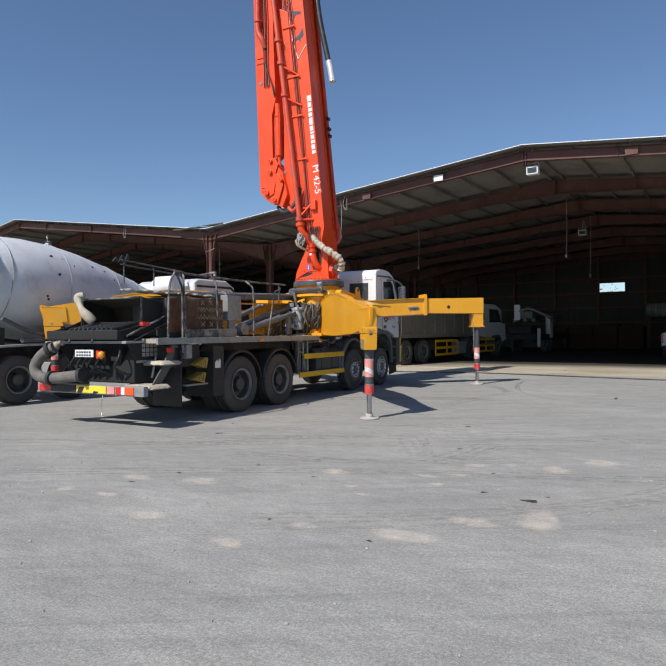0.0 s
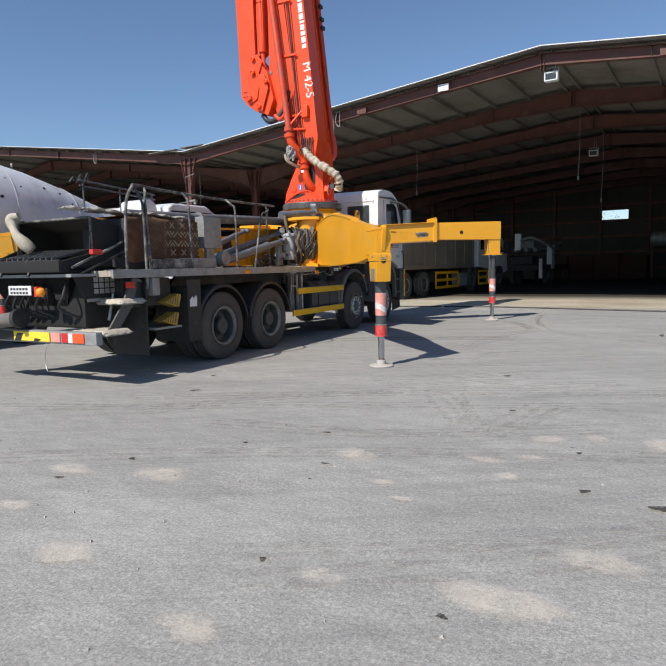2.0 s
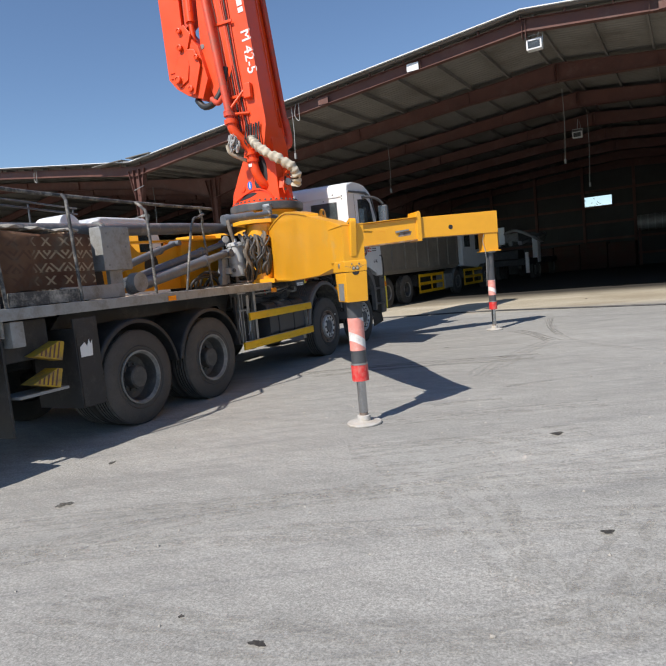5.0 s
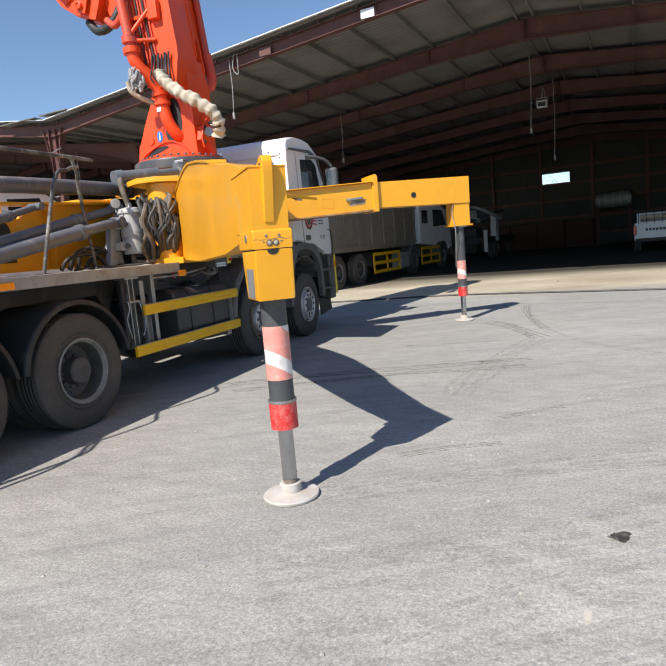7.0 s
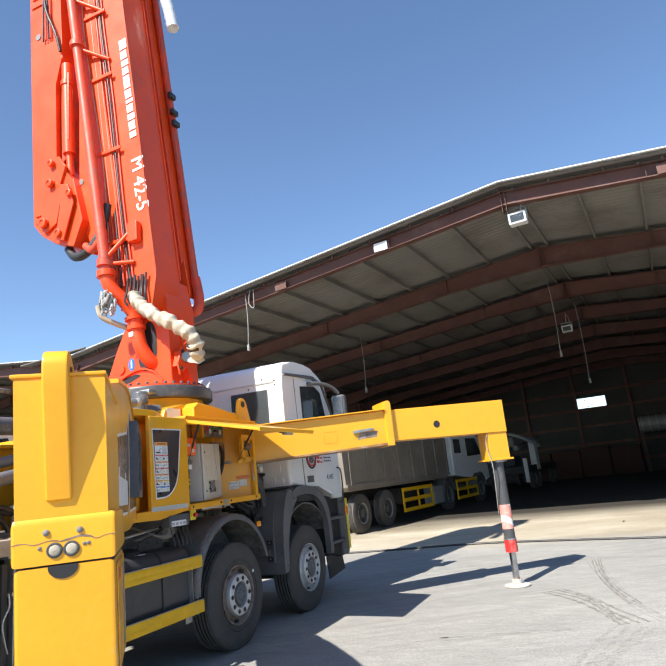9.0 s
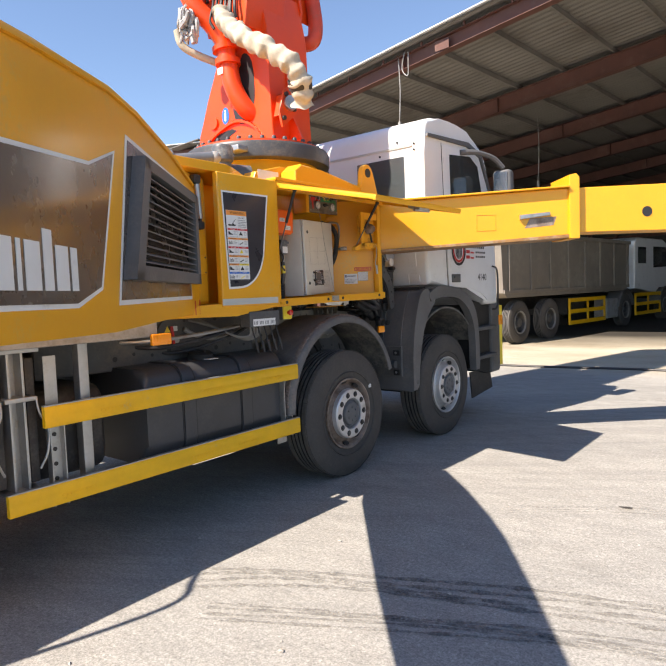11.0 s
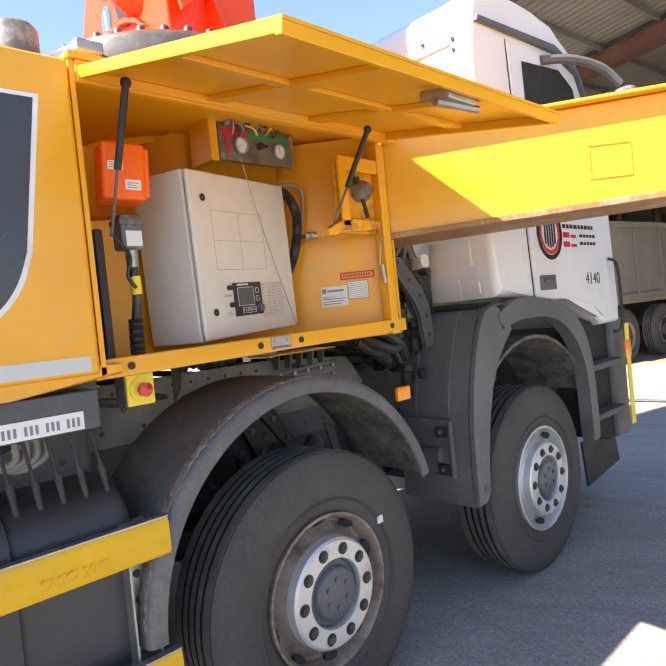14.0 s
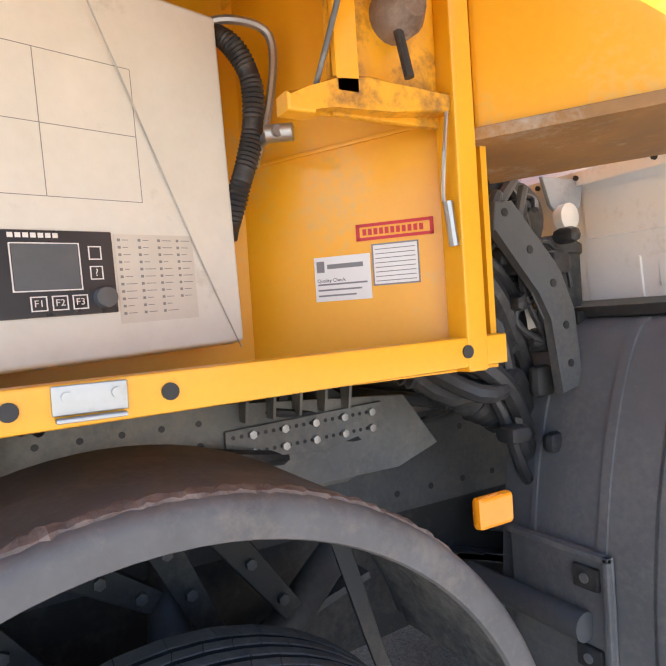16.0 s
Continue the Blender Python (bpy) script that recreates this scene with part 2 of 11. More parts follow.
def ground_material():
    """Dusty grey concrete yard: streaks along the traffic, pale dust patches, grit and fine cracks; the shed's shade is
    painted in with depth.
    """
    m, n, l, b = material("yard_concrete")
    v = coords(n, l)
    warm = noise_tex(n, l, coords(n, l, 0.11), 1.0, 5)
    wide = noise_tex(n, l, coords(n, l, 0.5, (0.5, 1.0, 1)), 1.0, 6, 0.65)
    streak = noise_tex(n, l, coords(n, l, 1.1, (0.4, 1.7, 1), -31), 1.0, 6, 0.6)
    grit = noise_tex(n, l, v, 95, 3, 0.75)
    grain = noise_tex(n, l, v, 42, 4, 0.75)
    col = mix(n, l, ramp(n, l, streak, [(0.25, 0), (0.75, 1)]), (0.264, 0.259, 0.241), (0.342, 0.335, 0.31))
    col = mix(n, l, ramp(n, l, wide, [(0.5, 0), (0.75, 1)]), col, (0.388, 0.38, 0.353))
    patch = mix(n, l, 0.3, noise_tex(n, l, coords(n, l, 1.0, (0.7, 1.5, 1)), 0.95, 5, 0.55), grain)
    col = mix(n, l, ramp(n, l, patch, [(0.6, 0), (0.75, 0.5)]), col, (0.47, 0.452, 0.41))
    mott = noise_tex(n, l, coords(n, l, 1.0, (0.6, 1.3, 1)), 6.0, 6, 0.75)
    col = mix(n, l, 0.28, col, ramp(n, l, mott, [(0.3, 0.22), (0.7, 0.75)]), "OVERLAY")
    scrape = noise_tex(n, l, coords(n, l, 1.0, (0.22, 4.5, 1), -31), 1.6, 5, 0.7)
    col = mix(n, l, ramp(n, l, scrape, [(0.52, 0), (0.68, 0.42)]), col, (0.19, 0.19, 0.188))
    dots = n.new("ShaderNodeTexVoronoi")
    dots.inputs["Scale"].default_value = 9.0
    l.new(v, dots.inputs["Vector"])
    pale = mix(n, l, 1.0, ramp(n, l, dots.outputs["Distance"], [(0.03, 0.6), (0.1, 0)]), ramp(n, l, mott, [(0.45, 0), (0.6, 1)]), "MULTIPLY")
    col = mix(n, l, pale, col, (0.6, 0.58, 0.54))
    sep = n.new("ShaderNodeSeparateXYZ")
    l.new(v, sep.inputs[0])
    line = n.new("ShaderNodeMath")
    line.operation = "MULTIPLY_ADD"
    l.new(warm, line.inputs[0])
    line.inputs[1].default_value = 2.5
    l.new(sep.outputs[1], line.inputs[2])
    far = n.new("ShaderNodeMapRange")
    far.inputs[1].default_value, far.inputs[2].default_value = 12.9, 14.4
    l.new(line.outputs[0], far.inputs[0])
    sand = mix(n, l, ramp(n, l, wide, [(0.35, 0), (0.65, 1)]), (0.33, 0.285, 0.21), (0.52, 0.47, 0.37))
    col = mix(n, l, far.outputs[0], col, sand)
    # floor colour falls to near-black with depth: the shed's shade painted in
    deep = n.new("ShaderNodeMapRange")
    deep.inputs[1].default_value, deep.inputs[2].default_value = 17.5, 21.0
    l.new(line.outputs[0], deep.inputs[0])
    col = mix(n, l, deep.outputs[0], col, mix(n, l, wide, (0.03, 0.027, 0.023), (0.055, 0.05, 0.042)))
    col = mix(n, l, 0.42, col, ramp(n, l, grit, [(0.32, 0.12), (0.68, 0.88)]), "OVERLAY")
    col = mix(n, l, 0.5, col, ramp(n, l, grain, [(0.3, 0.2), (0.7, 0.8)]), "OVERLAY")
    l.new(col, b.inputs["Base Color"])
    b.inputs["Roughness"].default_value = 0.92
    b.inputs["Specular IOR Level"].default_value = 0.25
    h = mix(n, l, 0.5, grit, grain)
    bump(n, l, h, 0.5, 0.006, b)
    return m


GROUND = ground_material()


def stain_material(name, colour, cover, scale=3.0, stretch=(1, 1, 1), soft=False):
    """A thin film on the ground with ragged holes in it; a soft one thins out towards its rim."""
    m, n, l, b = material(name)
    v = coords(n, l, 1.0, stretch)
    a = mix(n, l, 0.4, noise_tex(n, l, v, scale, 6, 0.7), noise_tex(n, l, v, 60, 3, 0.7))
    b.inputs["Base Color"].default_value = (*colour, 1)
    b.inputs["Roughness"].default_value = 0.9
    alpha = ramp(n, l, a, [(0.56 - 0.3 * cover, 0), (0.72 - 0.2 * cover, cover)])
    if soft:
        tc = n.new("ShaderNodeTexCoord")
        mp = n.new("ShaderNodeMapping")
        mp.inputs["Location"].default_value = (-1.0, -1.0, 0)
        mp.inputs["Scale"].default_value = (2, 2, 0)
        l.new(tc.outputs["Generated"], mp.inputs[0])
        ball = n.new("ShaderNodeTexGradient")
        ball.gradient_type = "SPHERICAL"
        l.new(mp.outputs[0], ball.inputs[0])
        alpha = mix(n, l, 1.0, alpha, ramp(n, l, ball.outputs["Fac"], [(0.08, 0), (0.55, 1)]), "MULTIPLY")
    l.new(alpha, b.inputs["Alpha"])
    return m


TYREMARK = stain_material("tyre_mark", (0.085, 0.085, 0.085), 0.62, 12.0)
FAINTMARK = stain_material("faint_tyre_mark", (0.13, 0.13, 0.13), 0.42, 9.0)
OILSPOT = stain_material("oil_spot", (0.03, 0.027, 0.024), 1.0, 7.0)
PALEDUST = stain_material("pale_dust", (0.59, 0.53, 0.455), 0.66, 6.0, soft=True)


# ---- mesh helpers ----
def B():
    return bmesh.new()


def part(name, bm, mat, parent=None, label="", smooth=38):
    """Links a bmesh as one mesh object, as a part of parent."""
    me = bpy.data.meshes.new(name)
    bmesh.ops.recalc_face_normals(bm, faces=bm.faces)
    bm.to_mesh(me)
    bm.free()
    for q in (mat if isinstance(mat, (list, tuple)) else [mat]):
        me.materials.append(q)
    if smooth:
        me.polygons.foreach_set("use_smooth", [True] * len(me.polygons))
        me.set_sharp_from_angle(angle=radians(smooth))
    ob = new(name, me)
    if smooth:
        # flat faces stay flat beside their rounded edges
        wn_ = ob.modifiers.new("weighted_normal", "WEIGHTED_NORMAL")
        wn_.keep_sharp = True
    if parent:
        ob.parent = parent
    if label:
        tagged(ob, label)
    return ob


def group_of(name, parent=None, m=None):
    ob = new(name)
    ob.empty_display_size = 0.2
    if parent:
        ob.parent = parent
    if m is not None:
        ob.matrix_basis = m
    return ob


def lift(bm, before, m):
    if m is not None:
        bmesh.ops.transform(bm, matrix=m, verts=[v for v in bm.verts if v not in before])


def box(bm, a, b, bev=0.0, m=None, seg=2):
    """A box from corner a to corner b, with rounded edges."""
    keep = set(bm.verts)
    c = [(p + q) / 2 for p, q in zip(a, b)]
    s = [abs(q - p) for p, q in zip(a, b)]
    made = bmesh.ops.create_cube(bm, size=1, matrix=Matrix.Translation(c) @ Matrix.Diagonal((*s, 1)))
    if bev:
        es = {e for v in made["verts"] for e in v.link_edges}
        bmesh.ops.bevel(bm, geom=list(es), offset=min(bev, 0.45 * min(s)), segments=seg, affect="EDGES", profile=0.5)
    lift(bm, keep, m)


def rod(bm, p, q, r, seg=16, r2=None):
    """A round bar from p to q."""
    p, q = Vector(p), Vector(q)
    d = q - p
    turn = d.to_track_quat("Z", "Y").to_matrix().to_4x4()
    bmesh.ops.create_cone(bm, cap_ends=True, segments=seg, radius1=r, radius2=r if r2 is None else r2, depth=d.length,
                          matrix=Matrix.Translation((p + q) / 2) @ turn)


def curve_points(pts, n=6):
    """A smooth line through the points."""
    P = [Vector(p) for p in pts]
    if len(P) < 3 or n < 2:
        return P
    out = []
    for i in range(len(P) - 1):
        a, b, c, d = P[max(i - 1, 0)], P[i], P[i + 1], P[min(i + 2, len(P) - 1)]
        for k in range(n):
            t = k / n
            out.append(0.5 * ((2 * b) + (c - a) * t + (2 * a - 5 * b + 4 * c - d) * t * t + (3 * b - a - 3 * c + d) * t ** 3))
    out.append(P[-1])
    return out


def tube(bm, pts, r, seg=10, n=6, radii=None):
    """A round tube along a smooth line."""
    line = curve_points(pts, n)
    up = Vector((0, 0, 1))
    rings = []
    side = None
    for i, p in enumerate(line):
        d = (line[min(i + 1, len(line) - 1)] - line[max(i - 1, 0)]).normalized()
        if side is None:
            side = d.cross(up if abs(d.z) < 0.9 else Vector((1, 0, 0))).normalized()
        side = (side - d * side.dot(d)).normalized()
        other = d.cross(side)
        rr = r if radii is None else radii(i / (len(line) - 1))
        rings.append([bm.verts.new(p + (side * math.cos(a) + other * math.sin(a)) * rr) for a in (2 * math.pi * k / seg for k in range(seg))])
    for a, b in zip(rings, rings[1:]):
        for k in range(seg):
            bm.faces.new((a[k], a[(k + 1) % seg], b[(k + 1) % seg], b[k]))
    bm.faces.new(rings[0][::-1])
    bm.faces.new(rings[-1])


def prism(bm, poly, axis, lo, hi, bev=0.0, m=None, seg=2):
    """A flat outline drawn along an axis: x takes (y, z), y takes (x, z), z takes (x, y)."""
    keep = set(bm.verts)

    def at(p, h):
        return {"x": (h, p[0], p[1]), "y": (p[0], h, p[1]), "z": (p[0], p[1], h)}[axis]

    lower, upper = [bm.verts.new(at(p, lo)) for p in poly], [bm.verts.new(at(p, hi)) for p in poly]
    faces = [bm.faces.new(lower[::-1]), bm.faces.new(upper)]
    n = len(poly)
    faces += [bm.faces.new((lower[i], lower[(i + 1) % n], upper[(i + 1) % n], upper[i])) for i in range(n)]
    if bev:
        es = {e for f in faces[:2] for e in f.edges}
        bmesh.ops.bevel(bm, geom=list(es), offset=bev, segments=seg, affect="EDGES", profile=0.5)
    lift(bm, keep, m)


def lathe(bm, prof, seg=40, m=None, close=False):
    """A profile of (radius, height) turned round the z axis, then laid by m."""
    keep = set(bm.verts)
    rings = []
    for r, h in prof:
        rings.append([bm.verts.new((r * math.cos(a), r * math.sin(a), h)) for a in (2 * math.pi * k / seg for k in range(seg))])
    pairs = list(zip(rings, rings[1:])) + ([(rings[-1], rings[0])] if close else [])
    for a, b in pairs:
        for k in range(seg):
            bm.faces.new((a[k], a[(k + 1) % seg], b[(k + 1) % seg], b[k]))
    if not close:
        bm.faces.new(rings[0][::-1])
        bm.faces.new(rings[-1])
    lift(bm, keep, m)


def arc(cx, cy, r, a0, a1, n):
    return [(cx + r * math.cos(radians(a0 + (a1 - a0) * i / n)), cy + r * math.sin(radians(a0 + (a1 - a0) * i / n))) for i in range(n + 1)]


def letters(name, text, size, m, mat, parent, depth=0.002, label=""):
    """Writing as a thin mesh, from the built-in font; m lays its x along the line and its y up."""
    cu = bpy.data.curves.new(name, "FONT")
    cu.body, cu.size, cu.extrude, cu.align_x, cu.align_y = text, size, depth / 2, "CENTER", "CENTER"
    cu.resolution_u = 3
    tmp = bpy.data.objects.new(name, cu)
    scene.collection.objects.link(tmp)
    me = bpy.data.meshes.new_from_object(tmp.evaluated_get(bpy.context.evaluated_depsgraph_get()))
    bpy.data.objects.remove(tmp)
    me.transform(m)
    me.materials.clear()
    me.materials.append(mat)
    ob = new(name, me)
    ob.parent = parent
    if label:
        tagged(ob, label)
    return ob


def axes(origin, x, y):
    """A frame whose x and y run along the given directions."""
    x = Vector(x).normalized()
    z = x.cross(Vector(y)).normalized()
    y = z.cross(x)
    return Matrix.Translation(origin) @ Matrix((x, y, z)).transposed().to_4x4()


BEAM_ROOT, BEAM_WAY = Vector((1.132, 5.474, 0)), Vector((0.757, 0.653, 0))  # face of the front outrigger beam, which runs on into the bay

SIDE = lambda y, z, x=1.25: axes((x, y, z), (0, 1, 0), (0, 0, 1))  # a frame on the right flank: its x forward, its y up

# ---- ground ----
bm = B()
bmesh.ops.create_grid(bm, x_segments=8, y_segments=8, size=600, matrix=Matrix.Translation((0, 100, 0)))
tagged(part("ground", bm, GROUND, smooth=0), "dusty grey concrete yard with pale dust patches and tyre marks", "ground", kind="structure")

# ---- hangar ----
HM = pose(3.92, 14.0, 0, 0, 0, -4.9)  # x along the front, y into the depth
SPAN, RIDGE, VALLEY, DEPTH = 16.3, 8.36, 6.92, 34.0
SLOPE = (RIDGE - VALLEY) / SPAN
FRAMES = [4.85 * i for i in range(1, 8)]


LEFT = 18.0  # half span of the neighbouring bay
RIDGES = ((-SPAN - LEFT, LEFT), (0.0, SPAN))
ENDS = (-SPAN - 2 * LEFT, -SPAN - LEFT, -SPAN, 0.0, SPAN)


def roof_z(u):
    if u < -SPAN:
        return VALLEY + 0.136 * (LEFT - abs(u + SPAN + LEFT))
    return RIDGE - (SLOPE if u < 0 else 0.118) * abs(u)


def roof_sheet(u0, u1):
    """One corrugated slope, its ribs running down the slope, from the front edge to the back wall."""
    bm = B()
    rows = []
    v, i = -0.35, 0
    step = [(0.0, 0.0), (0.06, 0.028), (0.11, 0.028), (0.17, 0.0)]
    while v < DEPTH:
        for dv, dz in step:
            rows.append([bm.verts.new((u, v + dv, roof_z(u) + dz + lift_)) for lift_ in (0.0, 0.012) for u in (u0, u1)])
        v += 0.23
    for a, b in zip(rows, rows[1:]):
        bm.faces.new((a[0], a[1], b[1], b[0]))
        bm.faces.new((a[2], b[2], b[3], a[3]))
    a = rows[0]
    bm.faces.new((a[0], a[2], a[3], a[1]))
    return bm


shed = group_of("roof_structure", m=HM)
tagged(shed, "open steel-framed shed with corrugated roof and red-oxide rafters", "shed roof", kind="structure")
for k, (u0, u1) in enumerate(zip(ENDS, ENDS[1:])):
    lo, hi = sorted((roof_z(u0 + 0.01), roof_z(u1 - 0.01)))
    part("roof_sheet", roof_sheet(u0 + 1e-4, u1 - 1e-4), ROOFSHEET, shed, smooth=0)
for ridge_u, half in RIDGES:
    for sgn in (-1, 1):
        # purlins under the sheet, running into the depth
        for j in range(int(half / 1.42) + 1):
            u = ridge_u + sgn * (0.25 + j * 1.42)
            bm = B()
            z = roof_z(u)
            box(bm, (u - 0.03, 0.02, z - 0.14), (u + 0.03, DEPTH - 0.3, z - 0.012))
            part("purlin", bm, ROOFSHEET, shed)
        # rafters: a deep web with flanges, haunched towards ridge and valley
        for v in [0.0] + FRAMES:
            bm = B()
            ua, ub = ridge_u, ridge_u + sgn * half
            deep = 0.34 if v == 0 else 0.46
            ha = 0.36 if v == 0 else 0.62
            top = 0.2 if v else 0.12
            mid = ua + sgn * 3.2
            end = ub - sgn * 3.6
            low = [(ua, roof_z(ua) - top - ha), (mid, roof_z(mid) - top - deep), (end, roof_z(end) - top - deep), (ub, roof_z(ub) - top - (0.4 if v == 0 else 0.95))]
            up = [(ub, roof_z(ub) - top), (ua, roof_z(ua) - top)]
            prism(bm, low + up, "y", v - 0.008, v + 0.008)
            for (p, q) in list(zip(low, low[1:])) + [(up[1], up[0])]:
                a, b = Vector((p[0], v, p[1])), Vector((q[0], v, q[1]))
                d = (b - a).normalized()
                nrm = Vector((0, 1, 0)).cross(d)
                w = 0.11
                vs = [bm.verts.new(s + Vector((0, o, 0)) + nrm * h) for s in (a, b) for o in (-w, w) for h in (-0.007, 0.007)]
                for f in ((0, 1, 3, 2), (4, 6, 7, 5), (0, 4, 5, 1), (2, 3, 7, 6), (0, 2, 6, 4), (1, 5, 7, 3)):
                    bm.faces.new([vs[i] for i in f])
            for u in (ua + sgn * 0.05, mid, ua + sgn * 8):
                z = roof_z(u) - top
                box(bm, (u - 0.006, v - 0.1, z - deep - 0.2 * (abs(u - ua) < 1)), (u + 0.006, v + 0.1, z))
            part("rafter", bm, BROWN, shed, smooth=0)
# eave flashing and the ragged roof edge
for u0, u1 in zip(ENDS, ENDS[1:]):
    bm = B()
    a, b = roof_z(u0 + 0.001), roof_z(u1 - 0.001)
    prism(bm, [(u0, a + 0.03), (u1, b + 0.03), (u1, b + 0.055), (u0, a + 0.055)], "y", -0.42, 0.12)
    part("edge_flashing", bm, WHITE, shed, smooth=0)
for k in range(40):
    u = -2 * SPAN + 0.8 + k * 1.22
    z = roof_z(u) - 0.12
    bm = B()
    box(bm, (u - 0.02, -0.14, z - 0.02), (u + 0.02, -0.09, z + 0.1))
    part("purlin_cleat", bm, BROWN, shed, smooth=0)
for u, w, z in ((-SPAN - 1.3, 1.9, 0.16), (-SPAN + 0.6, 1.4, 0.18)):
    bm = B()
    box(bm, (u - w / 2, -0.5, VALLEY + z), (u + w / 2, 0.4, VALLEY + z + 0.03), m=None)
    part("loose_sheet", bm, ROOFSHEET, shed, "loose strip of roof sheet lying at the valley", smooth=0)
# columns in the valleys
for u in (ENDS[0], -SPAN, SPAN):
    for v in [0.0] + FRAMES:
        bm = B()
        w = 0.17
        top = min(roof_z(u - 0.01), roof_z(u + 0.01)) - 0.25
        box(bm, (u - w, v - 0.13, 0), (u - w + 0.016, v + 0.13, top))
        box(bm, (u + w - 0.016, v - 0.13, 0), (u + w, v + 0.13, top))
        box(bm, (u - w, v - 0.008, 0), (u + w, v + 0.008, top))
        prism(bm, [(u - w, top - 1.3), (u - w - 0.32, top), (u + w + 0.32, top), (u + w, top - 1.3)], "y", v - 0.01, v + 0.01)
        for s in (-1, 1):
            prism(bm, [(u + s * w, top - 1.3), (u + s * (w + 0.32), top), (u + s * (w + 0.3), top), (u + s * (w - 0.02), top - 1.3)], "y", v - 0.11, v + 0.11)
        part("column", bm, BROWN, shed, smooth=0)


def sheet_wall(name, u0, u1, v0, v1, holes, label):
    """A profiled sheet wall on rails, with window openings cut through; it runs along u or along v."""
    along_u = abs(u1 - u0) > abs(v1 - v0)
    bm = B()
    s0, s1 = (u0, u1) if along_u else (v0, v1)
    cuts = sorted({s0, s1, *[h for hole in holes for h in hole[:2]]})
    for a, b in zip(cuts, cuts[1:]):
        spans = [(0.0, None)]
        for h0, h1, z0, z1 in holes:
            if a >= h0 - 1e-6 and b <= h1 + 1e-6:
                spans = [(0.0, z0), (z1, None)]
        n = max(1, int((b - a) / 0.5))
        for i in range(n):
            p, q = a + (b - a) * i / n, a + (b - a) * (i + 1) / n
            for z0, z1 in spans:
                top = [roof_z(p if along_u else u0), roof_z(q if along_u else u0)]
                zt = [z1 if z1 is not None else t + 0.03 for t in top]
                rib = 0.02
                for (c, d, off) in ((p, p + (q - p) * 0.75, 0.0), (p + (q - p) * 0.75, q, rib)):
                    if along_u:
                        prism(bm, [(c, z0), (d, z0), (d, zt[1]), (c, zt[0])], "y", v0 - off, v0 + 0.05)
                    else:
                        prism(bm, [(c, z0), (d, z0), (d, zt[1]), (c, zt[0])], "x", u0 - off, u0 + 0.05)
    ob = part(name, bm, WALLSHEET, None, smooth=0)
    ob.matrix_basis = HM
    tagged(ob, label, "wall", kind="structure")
    rails = B()
    for z in (0.9, 2.2, 3.5, 4.75, 6.0):
        if along_u:
            box(rails, (u0, v0 - 0.16, z - 0.09), (u1, v0 - 0.025, z + 0.09))
        else:
            box(rails, (u0 - 0.16, v0, z - 0.09), (u0 - 0.025, v1, z + 0.09))
    part("wall_rail", rails, BROWN, ob, smooth=0)
    if along_u:
        posts = B()
        u = u0 + 1.5
        while u < u1:
            box(posts, (u - 0.1, v0 - 0.34, 0), (u + 0.1, v0 - 0.17, roof_z(u) - 0.05))
            u += 3.65
        part("wall_post", posts, BROWN, ob, smooth=0)
    return ob


WIN = (-3.38, -1.3, 4.72, 5.6)
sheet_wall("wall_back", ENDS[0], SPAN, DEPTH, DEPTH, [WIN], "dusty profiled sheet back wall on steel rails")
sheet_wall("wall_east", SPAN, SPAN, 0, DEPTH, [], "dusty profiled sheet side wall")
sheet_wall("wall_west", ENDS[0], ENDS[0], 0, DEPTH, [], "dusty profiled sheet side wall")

# ---- concrete pump truck ----
truck = group_of("concrete_pump_truck")
tagged(truck, "yellow and white concrete pump truck with raised red boom", "concrete pump truck")
TYRE_R, AXLES = 0.541, (0.04, 1.40, 4.95, 6.69)
TURN_X = Matrix.Rotation(radians(90), 4, "Y")


RIMEDGE = surface("rim_edge_dust", (0.24, 0.235, 0.22), 0.7, 0.1, wear=(0.12, 0.115, 0.105), amount=0.5, scale=9, spread=0.2)


